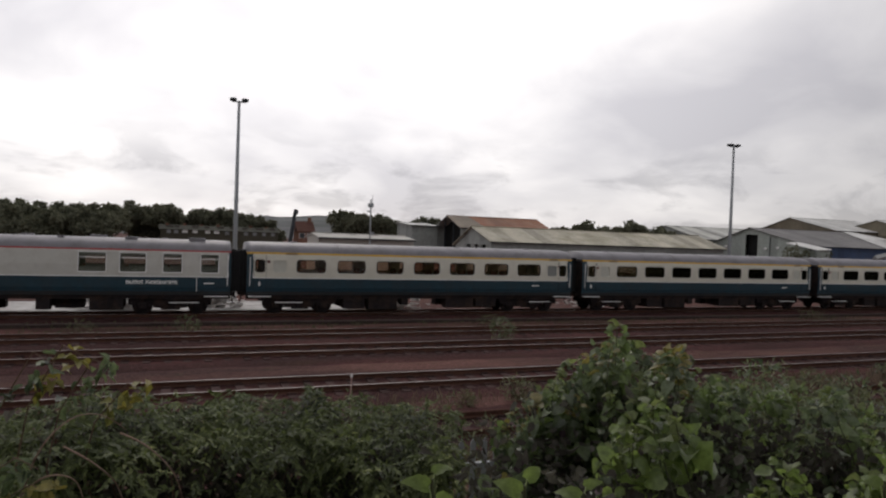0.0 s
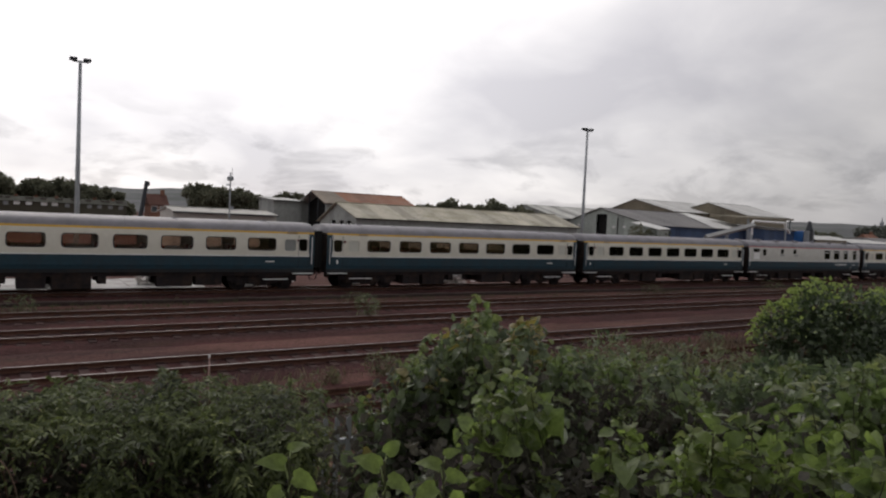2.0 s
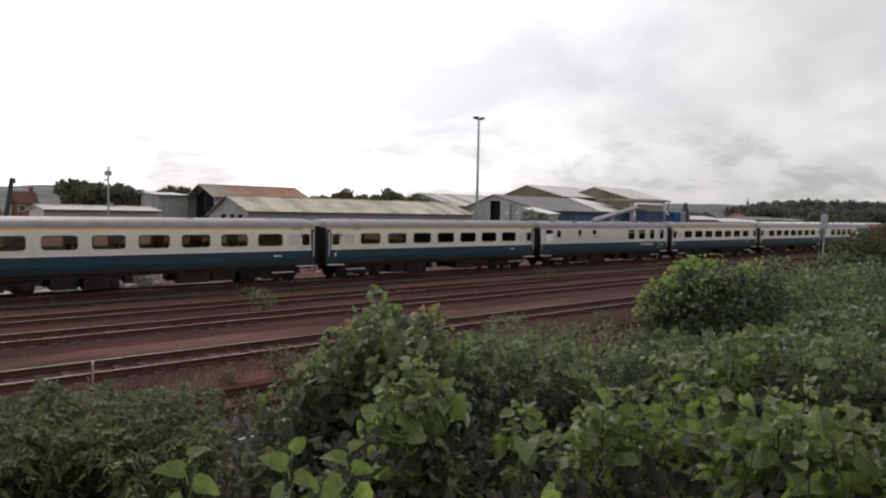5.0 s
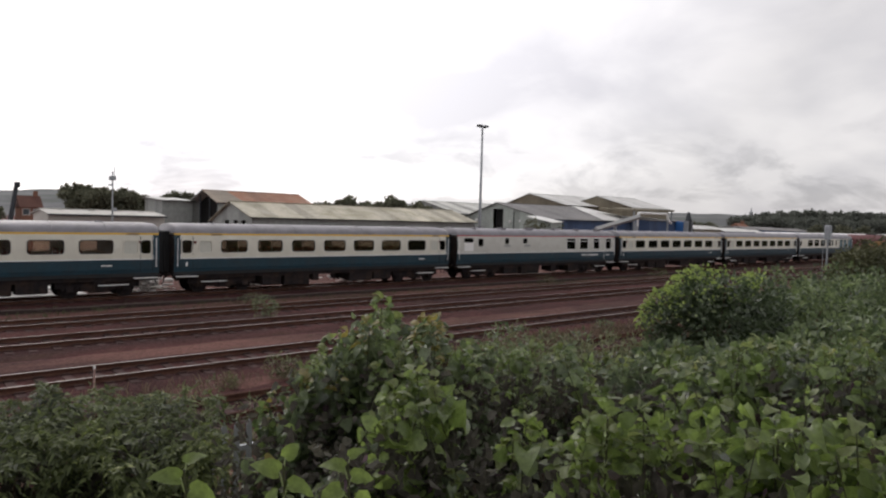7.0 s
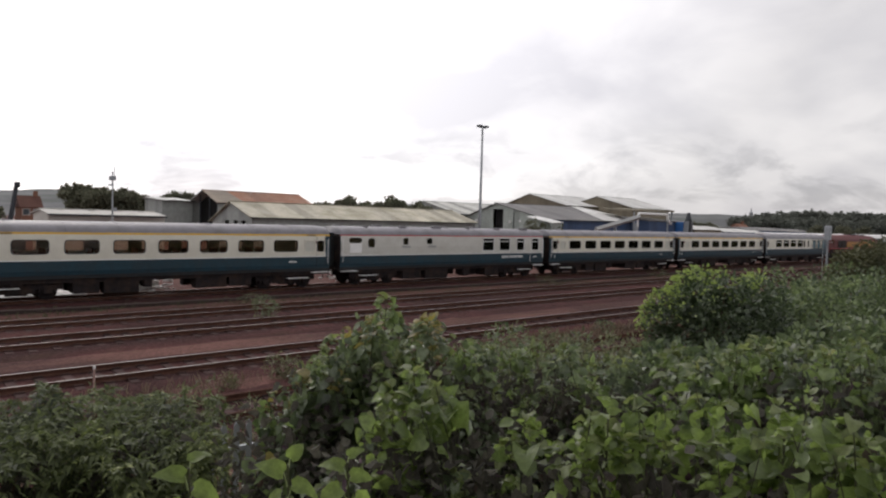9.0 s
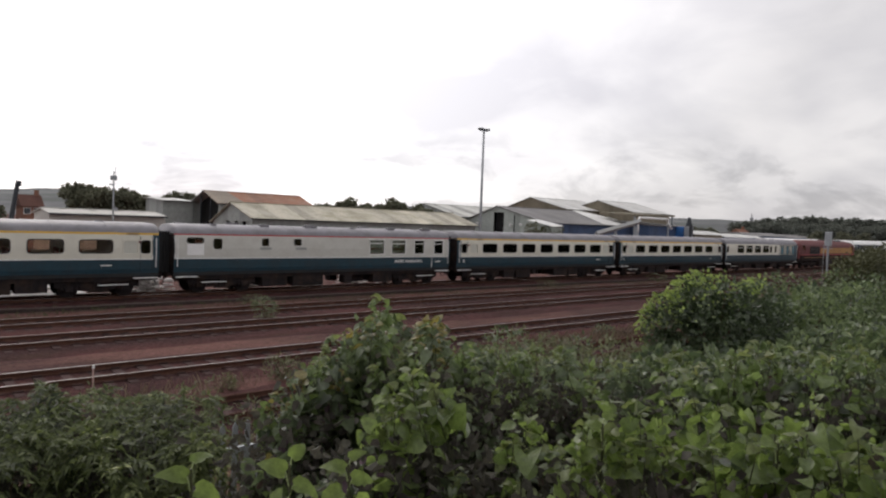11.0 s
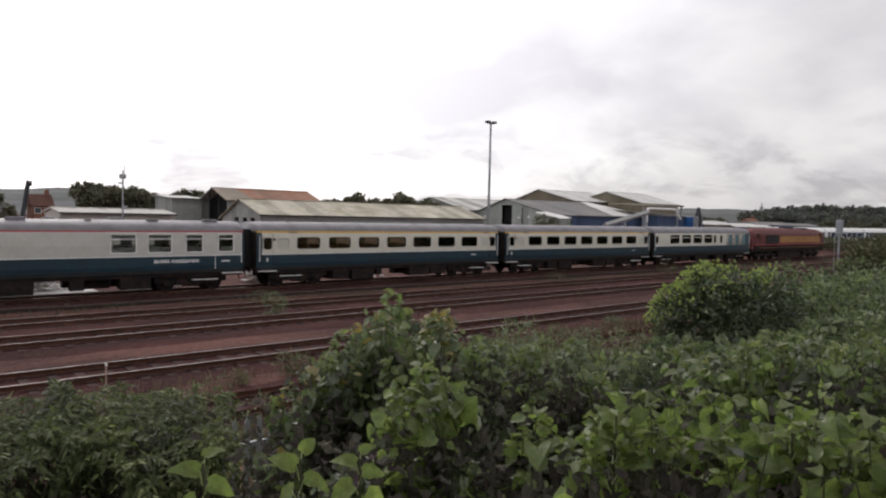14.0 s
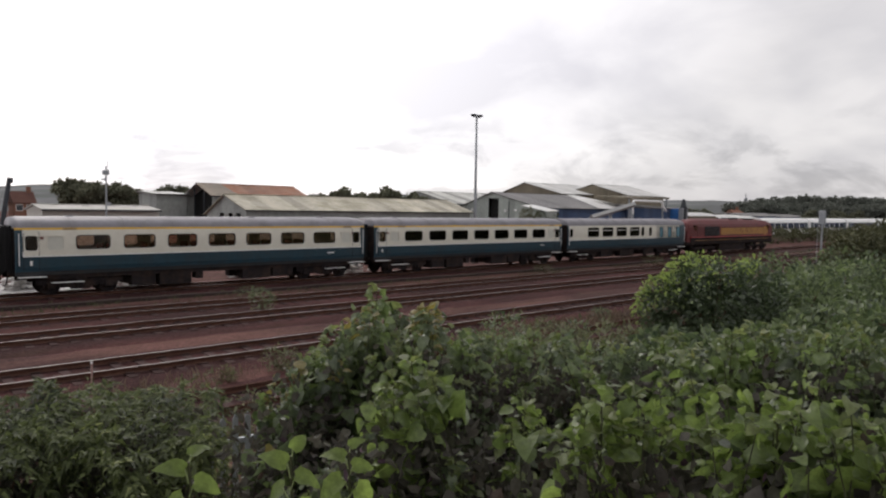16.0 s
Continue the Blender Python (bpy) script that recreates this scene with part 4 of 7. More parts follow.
def signal():
    p = thing("railway_signal", "grey colour-light signal on a slim post beside the tracks", "railway signal", pose(64.2, 22.5, -0.2))
    part("post", tube(bmesh.new(), [(0, 0, 0), (0, 0, 4.4)], 0.075, 0.075, sides=8), GALV, p)
    part("head", boxes((-0.2, 0.2, -0.25, 0.25, 3.75, 5.0), bevel=0.06), GALV, p, "grey signal head seen from behind")
    part("hood", boxes((0.22, 0.42, -0.23, 0.23, 4.3, 4.9), bevel=0.04), DARKST, p)
    part("platform", boxes((-0.35, 0.35, -0.3, 0.3, 3.55, 3.6)), GALV, p)
    part("ladder", tube(tube(bmesh.new(), [(-0.35, -0.2, 0), (-0.35, -0.2, 3.8)], 0.02, sides=4), [(-0.35, 0.2, 0), (-0.35, 0.2, 3.8)], 0.02, sides=4), GALV, p)
    part("base", boxes((-0.3, 0.3, -0.3, 0.3, 0, 0.25), bevel=0.03), CONCRETE, p)


signal()


def marker_post():
    p = thing("marker_post", "short white-topped marker post by the rails", "post", pose(4.68, 18.42, -0.25))
    part("post", tube(bmesh.new(), [(0, 0, 0), (0, 0, 0.66)], 0.024, 0.022, sides=7), mat("faded_pink_paint", (0.42, 0.28, 0.25), 0.6), p)
    part("cap", tube(bmesh.new(), [(0, 0, 0.64), (0, 0, 0.71)], 0.028, sides=7), WHITE, p)


marker_post()


def cable_trough():
    p = thing("cable_trough", "line of grey concrete cable trough lids beside the track", "cable trough")
    grimy = mat("grimy_trough_concrete", (0.062, 0.046, 0.042), 0.95, 0, 0.25, 0.7, 10, 0.3, 50)
    part("trough_body", boxes((-30, 110, 34.35, 34.75, -0.3, -0.17)), grimy, p)
    first = part("lid", boxes((0, 0.96, 34.33, 34.77, -0.17, -0.11), bevel=0.008), grimy, p)
    first.matrix_basis = pose(-15, 0, 0)
    rr = random.Random(5)
    for k in range(1, 90):
        share("lid", first.data, p, pose(-15 + k * 1.0, rr.uniform(-0.02, 0.02), rr.uniform(0, 0.03), 0, 0, 0))


cable_trough()


def hardstanding():
    """The pale strip of concrete behind the running line."""
    bm = bmesh.new()
    for k in range(11):
        box(bm, -34 + k * 4.0, -30.03 + k * 4.0, 40.75, 45.6 + 0.3 * (k % 3), -0.34, -0.185 - 0.006 * (k % 2), bevel=0.02)
    p = obj("pavement", bm, mat("pale_worn_concrete", (0.44, 0.43, 0.415), 0.8, 0, 0.3, 0.4, 6, 0.2, 30, dirt=(0.17, 0.14, 0.125), dirt_amount=0.85))
    tagged(p, "pale worn concrete strip behind the running line", "pavement", kind="structure")


hardstanding()


def palisade():
    """A grey palisade fence at the foot of the bank, almost grown over."""
    p = thing("palisade_fence", "grey galvanised palisade fence overgrown by weeds", "fence", pose(0, 0, 0))
    y, top = 7.6, 1.9
    for z in (1.55, 0.75):
        part("fence_rail", boxes((2.0, 19.0, y + 0.02, y + 0.07, z - 0.03, z + 0.03)), GALV, p)
    bm = bmesh.new()
    vs = [(-0.035, 0, 0.35), (0.035, 0, 0.35), (0.035, 0, top - 0.06), (0, 0, top), (-0.035, 0, top - 0.06)]
    a = [bm.verts.new(v) for v in vs]
    b = [bm.verts.new((v[0], 0.012, v[2])) for v in vs]
    bm.faces.new(a)
    bm.faces.new(b[::-1])
    for k in range(5):
        bm.faces.new((a[k], b[k], b[(k + 1) % 5], a[(k + 1) % 5]))
    first = part("pale", bm, GALV, p)
    first.matrix_basis = pose(2.1, y, 0)
    for k in range(1, 110):
        share("pale", first.data, p, pose(2.1 + k * 0.155, y, 0))
    for k in range(7):
        part("fence_post", boxes((2.0 + k * 2.75, 2.1 + k * 2.75, y + 0.07, y + 0.17, 0.2, 1.75)), GALV, p)


palisade()


def scrap(x, y, rz, w, label, material, name, cat):
    """Spare rail lengths and sleepers that lie about between the tracks."""
    p = thing(name, label, cat, pose(x, y, -0.22, 0, 0, rz))
    rr = random.Random(int(x * 10))
    for k in range(3):
        a = rr.uniform(-0.2, 0.2)
        part("length", boxes((-w + a, w + a, k * 0.2 - 0.07, k * 0.2 + 0.07, 0, 0.13), bevel=0.01), material, p)


scrap(27.0, 16.9, 6, 1.6, "dark old sleepers stacked beside the siding", SLEEPER, "spare_sleeper", "sleeper")
scrap(33.5, 17.1, -4, 1.5, "dark old sleepers stacked beside the siding", SLEEPER, "spare_sleeper", "sleeper")
for _x, _y, _w in ((-2.6, 41.5, 2.2), (2.5, 41.8, 1.6), (13.0, 41.4, 2.4), (27.5, 41.6, 2.0), (7.5, 42.2, 1.3), (20.0, 42.0, 1.2)):
    p = thing("rubble_heap", "pale heap of spilled stone behind the track", "rubble", pose(_x, _y, -0.25))
    bm = bmesh.new()
    rr = random.Random(int(_x * 7))
    for _k in range(170):
        a, d = rr.uniform(0, 6.28), abs(rr.gauss(0, 0.45))
        r = bmesh.ops.create_icosphere(bm, subdivisions=1, radius=rr.uniform(0.08, 0.2))
        for v in r["verts"]:
            v.co *= rr.uniform(0.6, 1.3)
        bmesh.ops.scale(bm, verts=r["verts"], vec=(rr.uniform(0.8, 2.0), 1, rr.uniform(0.4, 0.8)))
        bmesh.ops.translate(bm, verts=r["verts"], vec=(math.cos(a) * d * _w, math.sin(a) * d * 0.7, max(0.05, 1.35 - d * 0.8) * rr.random()))
    part("rubble", bm, mat("pale_stone", (0.68, 0.66, 0.64), 0.9, 0, 0.2, 2, 15, 0.4, island=0.2), p)["kind"] = "stuff"

# ================= buildings beyond the train =================
ASBESTOS = corrugated("weathered_asbestos_sheet", (0.42, 0.39, 0.31), (0.19, 0.175, 0.105), 0.85, 0.25, sheets=(0.76, 1.2))
RUSTROOF = corrugated("rusty_iron_sheet", (0.235, 0.090, 0.042), (0.30, 0.21, 0.15), 0.45, 0.2)
GREYROOF = corrugated("dark_grey_roof_sheet", (0.145, 0.14, 0.14), (0.22, 0.21, 0.19), 0.5, 0.3)
LIGHTROOF = corrugated("pale_grey_roof_sheet", (0.56, 0.56, 0.54), (0.36, 0.35, 0.32), 0.5, 0.3)
PATCHROOF = corrugated("patched_pale_roof_sheet", (0.36, 0.36, 0.33), (0.55, 0.56, 0.54), 0.6, 0.25, sheets=(0.62, 1.45))
GREYWALL = corrugated("grey_wall_sheet", (0.31, 0.33, 0.315), (0.24, 0.24, 0.22), 0.4, 0.3, 1)
PALEWALL = corrugated("pale_green_grey_wall_sheet", (0.36, 0.40, 0.37), (0.27, 0.29, 0.26), 0.4, 0.3, 1)
TANWALL = corrugated("brown_wall_sheet", (0.20, 0.175, 0.125), (0.14, 0.12, 0.09), 0.4, 0.3, 1)
BLUEWALL = corrugated("blue_wall_sheet", (0.05, 0.085, 0.17), (0.07, 0.08, 0.11), 0.5, 0.3)
BRICKW = mat("brick_wall", (0.24, 0.12, 0.085), 0.9, 0, 0.25, 0.5, 8, 0.3, 12, dirt=(0.14, 0.1, 0.08), dirt_amount=0.5)
RENDERW = mat("off_white_render", (0.55, 0.53, 0.49), 0.85, 0, 0.12, 0.3, 4, 0.2, 12)
WHITEROOF = mat("white_roof_sheet", (0.62, 0.62, 0.60), 0.6, 0, 0.1, 0.3, 3, 0.1, dirt=(0.36, 0.35, 0.32), dirt_amount=0.4)
PALEROOF2 = mat("cream_roof_felt", (0.52, 0.51, 0.48), 0.85, 0, 0.12, 0.4, 4, 0.1, dirt=(0.26, 0.24, 0.2), dirt_amount=0.5)
# near-black colour for sheets that stand for shade inside buildings
DARKIN = mat("interior_shade_sheet", (0.02, 0.02, 0.02), 0.9, 0, 0.3, 1, 6, 0.1)


def wall_plate(pts, thick, axis):
    """An upright wall from its outline of points, given thickness along x or y."""
    bm = bmesh.new()
    d = Vector((thick, 0, 0)) if axis == 0 else Vector((0, thick, 0))
    a = [bm.verts.new(p) for p in pts]
    b = [bm.verts.new(Vector(p) + d) for p in pts]
    n = len(pts)
    bm.faces.new(a)
    bm.faces.new(b[::-1])
    for k in range(n):
        bm.faces.new((a[k], b[k], b[(k + 1) % n], a[(k + 1) % n]))
    return bm


def shed(label, x0, x1, y0, y1, yr, ef, er, zr, wall_m, gable_m, roof_m, openings=(), name="shed", open_gable=False, over=0.4, x1_eave=None, roof_back=None):
    """A ridged building along x. openings: (y0, y1, z0, z1) in the gable that faces -x."""
    p = thing(name, label, "industrial building", pose(x0, y0, -0.25))
    lx, ly, r = x1 - x0, y1 - y0, yr - y0
    ef, er, zr = ef + 0.25, er + 0.25, zr + 0.25
    le = (x1_eave - x0) if x1_eave else lx
    part("front_wall", wall_plate([(0, 0, 0), (le, 0, 0), (le, 0, ef), (0, 0, ef)], 0.2, 1), wall_m, p)
    part("back_wall", wall_plate([(0, ly - 0.2, 0), (lx, ly - 0.2, 0), (lx, ly - 0.2, er), (0, ly - 0.2, er)], 0.2, 1), wall_m, p)

    def roof_at(y):
        return ef + (zr - ef) * y / r if y <= r else zr + (er - zr) * (y - r) / (ly - r)
    # the gable, in columns between its openings
    cuts = sorted({0.2, r, ly - 0.2, *[o[0] - y0 for o in openings], *[o[1] - y0 for o in openings]})
    if not open_gable:
        for a, b in zip(cuts, cuts[1:]):
            op = [o for o in openings if o[0] - y0 <= (a + b) / 2 <= o[1] - y0]
            lo, hi = (op[0][2] + 0.25, op[0][3] + 0.25) if op else (None, None)
            if op:
                if lo > 0.01:
                    part("gable_wall", wall_plate([(0, a, 0), (0, b, 0), (0, b, lo), (0, a, lo)], 0.2, 0), gable_m, p)
                part("gable_wall", wall_plate([(0, a, hi), (0, b, hi), (0, b, roof_at(b)), (0, a, roof_at(a))], 0.2, 0), gable_m, p)
                # added sheet behind the opening, shade of the inside in its colour
                part("dark_opening", wall_plate([(0.9, a, lo), (0.9, b, lo), (0.9, b, hi), (0.9, a, hi)], 0.1, 0), DARKIN, p, "near-black sheet standing for shade inside the opening")
            else:
                part("gable_wall", wall_plate([(0, a, 0), (0, b, 0), (0, b, roof_at(b)), (0, a, roof_at(a))], 0.2, 0), gable_m, p)
    else:
        # near-black sheet across the shed stands for the shade within
        part("inner_wall", wall_plate([(1.6, 0.2, 0), (1.6, ly - 0.2, 0), (1.6, ly - 0.2, er), (1.6, r, zr), (1.6, 0.2, ef)], 0.2, 0), DARKIN, p)
        for y in (0.2, ly * 0.3, ly * 0.65, ly - 0.35):
            part("gable_post", boxes((0, 0.2, y, y + 0.15, 0, roof_at(y) - 0.1)), DARKST, p)
    part("far_gable_wall", wall_plate([(lx, 0.2, 0), (lx, ly - 0.2, 0), (lx, ly - 0.2, er), (lx, r, zr), (lx, 0.2, ef)], 0.2, 0), gable_m, p)
    ex, sl = over, 0.5
    zf = ef - (zr - ef) / r * sl
    zb = er - (zr - er) / (ly - r) * sl
    part("front_roof", slab(bmesh.new(), [(-ex, -sl, zf + 0.1), (le + ex, -sl, zf + 0.1), (lx + ex, r, zr + 0.1), (-ex, r, zr + 0.1)], 0.1), roof_m, p)
    part("back_roof", slab(bmesh.new(), [(-ex, r, zr + 0.1), (lx + ex, r, zr + 0.1), (lx + ex, ly + sl, zb + 0.1), (-ex, ly + sl, zb + 0.1)], 0.1), roof_back or roof_m, p)
    part("ridge_cap", boxes((-ex, lx + ex, r - 0.2, r + 0.2, zr + 0.06, zr + 0.16)), roof_m, p)
    part("gutter", boxes((-ex, le + ex, -sl - 0.14, -sl, zf - 0.06, zf + 0.06)), DARKST, p)
    return p


long_shed = shed("long low shed with mossy corrugated asbestos roof", 38.3, 77.0, 80, 92, 86, 4.15, 3.5, 5.98, GREYWALL, GREYWALL, ASBESTOS,
                 [(81.6, 83.0, 3.1, 3.62), (84.0, 85.4, 3.1, 3.62), (86.6, 88.0, 3.1, 3.62)])
rusty_shed = shed("open-ended shed with rusty corrugated iron roof", 46.7, 64.6, 110, 122, 116, 6.3, 6.3, 8.35, GREYWALL, GREYWALL, RUSTROOF, open_gable=True, roof_back=LIGHTROOF)
shed("grey corrugated lean-to building beside a shed", 41.4, 46.6, 121, 130, 129.0, 6.5, 6.9, 7.0, GREYWALL, GREYWALL, LIGHTROOF)
shed("low white flat shed with pale roof", 12.7, 22.0, 64.0, 70, 67.0, 3.98, 3.95, 4.3, RENDERW, RENDERW, PALEROOF2, over=0.15)
for _x in (14.2, 16.6, 18.8, 20.8):
    p = thing("roof_ventilator", "small dark ridge ventilator on the pale shed roof", "ventilator", pose(_x, 66.6, 4.25))
    part("cowl", boxes((-0.3, 0.3, -0.22, 0.22, -0.12, 0.12), bevel=0.04), GREYROOF, p)
shed("warehouse with patched pale corrugated roof", 107.5, 131.0, 118, 142, 130, 6.0, 6.0, 8.9, GREYWALL, GREYWALL, PATCHROOF)
shed("pale green-grey gabled workshop with near-black sheet standing for shade inside the opening", 110.0, 139.0, 93.0, 118.5, 107.3, 5.2, 5.0, 8.5, BLUEWALL, PALEWALL, GREYROOF,
     [(105.2, 108.4, 0, 7.2)], x1_eave=146.0)
shed("tall warehouse with brown gable and pale roof", 168.5, 196.0, 134.5, 163, 149.5, 10.1, 9.6, 13.75, TANWALL, TANWALL, LIGHTROOF)
shed("tall warehouse with brown gable and pale roof", 185.0, 206.0, 121.5, 147.0, 134.8, 9.9, 10.4, 13.5, TANWALL, TANWALL, LIGHTROOF)


q = thing("roof_sheeting", "grey sheets patching the end of the rusty roof", "roof sheeting")
part("sheet", slab(bmesh.new(), [(46.2, 109.5, 6.28), (51.5, 109.5, 6.28), (50.5, 116.0, 8.53), (46.2, 116.0, 8.53)], 0.06), corrugated("tan_iron_sheet", (0.20, 0.165, 0.125), (0.15, 0.10, 0.07), 0.6, 0.2), q)


def workshop_extras():
    """The white lean-to, the pale roof half, and lamps on the gable wall."""
    p = thing("lean_to", "white-roofed lean-to against the workshop gable", "lean-to", pose(106.6, 88.6, -0.25))
    part("wall", boxes((0, 3.2, 0, 6.2, 0, 4.6)), PALEWALL, p)
    part("roof", slab(bmesh.new(), [(-0.3, -0.5, 4.7), (3.2, -0.5, 4.9), (3.2, 6.6, 6.1), (-0.3, 6.6, 5.9)], 0.12), WHITEROOF, p)
    q = thing("roof_sheeting", "pale new roof sheets laid over one half of the workshop", "roof sheeting", pose(0, 0, 0))
    part("sheet", slab(bmesh.new(), [(129.5, 92.4, 5.32), (146.6, 92.4, 5.32), (139.6, 107.3, 8.72), (136.5, 107.3, 8.72)], 0.06), LIGHTROOF, q)
    for y, z in ((113.5, 4.6), (103.0, 4.4), (100.0, 4.6)):
        w = thing("wall_lamp", "small white lamp on the workshop gable", "lamp", pose(109.85, y, z))
        part("housing", boxes((-0.25, 0.13, -0.25, 0.25, -0.2, 0.25), bevel=0.05), WHITE, w)
    w = thing("drainpipe", "grey drainpipe on the workshop gable", "drainpipe", pose(109.88, 102.0, 0))
    part("pipe", tube(bmesh.new(), [(0, 0, -0.2), (0, 0, 6.6)], 0.09, sides=6), DARKST, w)


workshop_extras()


def plant():
    """The blue works with its conveyor, white overhead duct and dark stack."""
    p = thing("blue_works", "blue-clad works building with brown canopy and ducting", "industrial building", pose(141, 88, -0.25))
    part("wall", boxes((0, 16.0, 0, 14, 0, 5.9)), BLUEWALL, p)
    part("roof", slab(bmesh.new(), [(-0.4, -0.4, 5.9), (16.4, -0.4, 5.9), (16.4, 14, 6.9), (-0.4, 14, 6.9)], 0.2), GREYROOF, p)
    part("canopy", slab(bmesh.new(), [(-3, 2, 8.3), (14.5, 2, 8.6), (14.5, 12, 9.0), (-3, 12, 8.7)], 0.4), TANWALL, p)
    for u in (-2.6, 13.8):
        part("canopy_post", boxes((u, u + 0.3, 2.3, 2.6, 0, 8.3)), GALV, p)
    part("blue_tank", boxes((11.5, 14.8, -2.2, 0.0, 0, 5.8), bevel=0.1), mat("bright_blue_paint", (0.03, 0.13, 0.36), 0.5, 0, 0.2, 0.5, 3, 0.1), p)
    d = thing("overhead_duct", "white overhead duct in an inverted U", "duct", pose(139.8, 86.5, -0.25))
    part("duct", tube(bmesh.new(), [(-5.8, 0, 4.4), (-5.8, 0, 6.9), (-5.5, 0, 7.3), (-5.0, 0, 7.4), (5.9, 0, 7.4), (6.4, 0, 7.25), (6.6, 0, 6.9), (6.7, 0, 6.2), (8.3, 0, 5.2)], 0.27, sides=10), WHITE, d)
    part("support", boxes((-5.95, -5.65, -0.15, 0.15, 0, 4.4)), GALV, d)
    part("support", boxes((6.6, 6.9, -0.15, 0.15, 0, 6.4)), GALV, d)
    c = thing("conveyor", "pale enclosed conveyor rising towards the works", "conveyor", pose(0, 0, 0))
    part("gallery", tube(bmesh.new(), [(117.2, 85.5, 3.3), (133.0, 85.5, 6.3)], 0.55, sides=4), mat("pale_cladding", (0.33, 0.335, 0.33), 0.7, 0, 0.1, 0.5, 4, 0.1), c)
    part("trestle", boxes((123.8, 124.1, 85.2, 85.8, -0.25, 4.0), (131.5, 131.8, 85.2, 85.8, -0.25, 5.0)), GALV, c)
    s = thing("cyclone_stack", "dark cyclone dust collector on legs with a cowl", "dust collector", pose(153.4, 85.0, -0.25))
    part("body", tube(bmesh.new(), [(0, 0, 1.8), (0, 0, 2.8), (0, 0, 5.9), (0, 0, 6.2)], 0.7, 0.85, sides=12), DARKST, s)
    part("cowl", tube(bmesh.new(), [(0, 0, 6.2), (0, 0, 7.2), (0, 0, 8.1)], 0.75, 0.3, sides=10), DARKST, s)
    for u in (-1.0, 1.0):
        part("leg", boxes((u - 0.1, u + 0.1, -0.6, 0.6, 0, 6.0)), GALV, s)


plant()


def low_sheds():
    for x, y, w, d, h, col in ((160, 87, 14, 9, 4.9, LIGHTROOF), (178, 88, 22, 9, 4.4, LIGHTROOF), (196, 90, 26, 10, 5.0, GREYROOF), (230, 95, 25, 12, 4.8, GREYROOF)):
        p = thing("low_shed", "low yard shed with pale curved roof", "shed", pose(x, y, -0.25), "low yard sheds")
        part("wall", boxes((0, w, 0, d, 0, h - 0.8)), BLUEWALL if x > 170 else TANWALL, p)
        bm = bmesh.new()
        ol = [(-0.4, h - 0.85), (d * 0.2, h - 0.2), (d * 0.5, h + 0.1), (d * 0.8, h - 0.2), (d + 0.4, h - 0.85), (d * 0.5, h - 0.9)]
        loft(bm, ol, -0.5, w + 0.5)
        part("roof", bm, col, p)


low_sheds()


def house(x, y, w, d, h, rz, wall, roof, label):
    p = thing("house", label, "house", pose(x, y, -0.25, 0, 0, rz), "distant houses")
    part("wall", boxes((0, w, 0, d, 0, h)), wall, p)
    bm = bmesh.new()
    loft(bm, [(-0.4, h - 0.1), (d / 2, h + d * 0.36), (d + 0.4, h - 0.1)], -0.3, w + 0.3)
    rf = part("roof", bm, roof, p)
    part("chimney", boxes((w * 0.75, w * 0.75 + 0.7, d / 2 - 0.4, d / 2 + 0.4, h, h + d * 0.36 + 0.9)), BRICKW, rf)
    for k in range(max(2, int(w / 3))):
        u = (k + 0.5) * w / max(2, int(w / 3))
        for z in (1.0, 3.4):
            if z + 1.2 < h:
                wd = part("window", boxes((u - 0.6, u + 0.6, -0.05, 0.06, z, z + 1.2)), WHITE, p)
                part("pane", boxes((u - 0.52, u + 0.52, -0.06, -0.045, z + 0.08, z + 1.12)), mat("dark_window_glass", (0.05, 0.06, 0.07), 0.1, 0, 0.1), wd)




def terrace():
    """A long low brick row beyond the yard, pale patches on its roof edge and four white windows."""
    p = thing("brick_terrace", "long low brick terrace with slate roof beyond the yard", "terrace", pose(-2.6, 150, -0.25))
    part("wall", boxes((0, 23.5, 0, 7, 0, 4.5)), mat("dark_brick_wall", (0.085, 0.078, 0.06), 0.9, 0, 0.25, 0.5, 8, 0.3, 12), p)
    bm = bmesh.new()
    loft(bm, [(-0.4, 4.4), (3.5, 5.35), (7.4, 4.4)], -0.3, 23.8)
    part("roof", bm, mat("mossy_dark_slate", (0.055, 0.056, 0.046), 0.95, 0, 0.35, 0.4, 6, 0.3, 8, dirt=(0.10, 0.095, 0.08), dirt_amount=0.5), p)
    rr = random.Random(2)
    for k in range(9):
        u = 0.6 + k * 2.6 + rr.uniform(-0.4, 0.4)
        part("rooflight", boxes((u, u + rr.uniform(0.8, 1.6), 1.6, 2.4, 4.9, 5.2)), CONCRETE, p)
    for k in range(7):
        u = 1.0 + k * 3.35
        part("chimney", boxes((u, u + 0.55, 3.2, 3.9, 5.0, 5.6 + 0.1 * (k % 2)), bevel=0.03), BRICKW, p)
    for u in (1.2, 2.6, 12.6, 14.3, 16.4, 18.2, 20.1, 22.0):
        part("upper_window", boxes((u, u + 0.8, -0.06, 0.05, 3.6, 4.3)), mat("grey_window", (0.26, 0.27, 0.28), 0.3), p)
    for u in (4.2, 6.15, 8.6, 10.4):
        w = part("window", boxes((u, u + 1.0, -0.08, 0.05, 3.75, 4.45)), WHITE, p, "bright white window board")
        part("sill", boxes((u - 0.1, u + 1.1, -0.16, 0.0, 3.66, 3.75)), CONCRETE, w)


terrace()
house(25.2, 150, 3.4, 6, 5.0, 0, BRICKW, mat("red_tile_roof", (0.10, 0.05, 0.04), 0.85, 0, 0.2, 0.5, 6, 0.2), "red-roofed brick house beyond the yard")
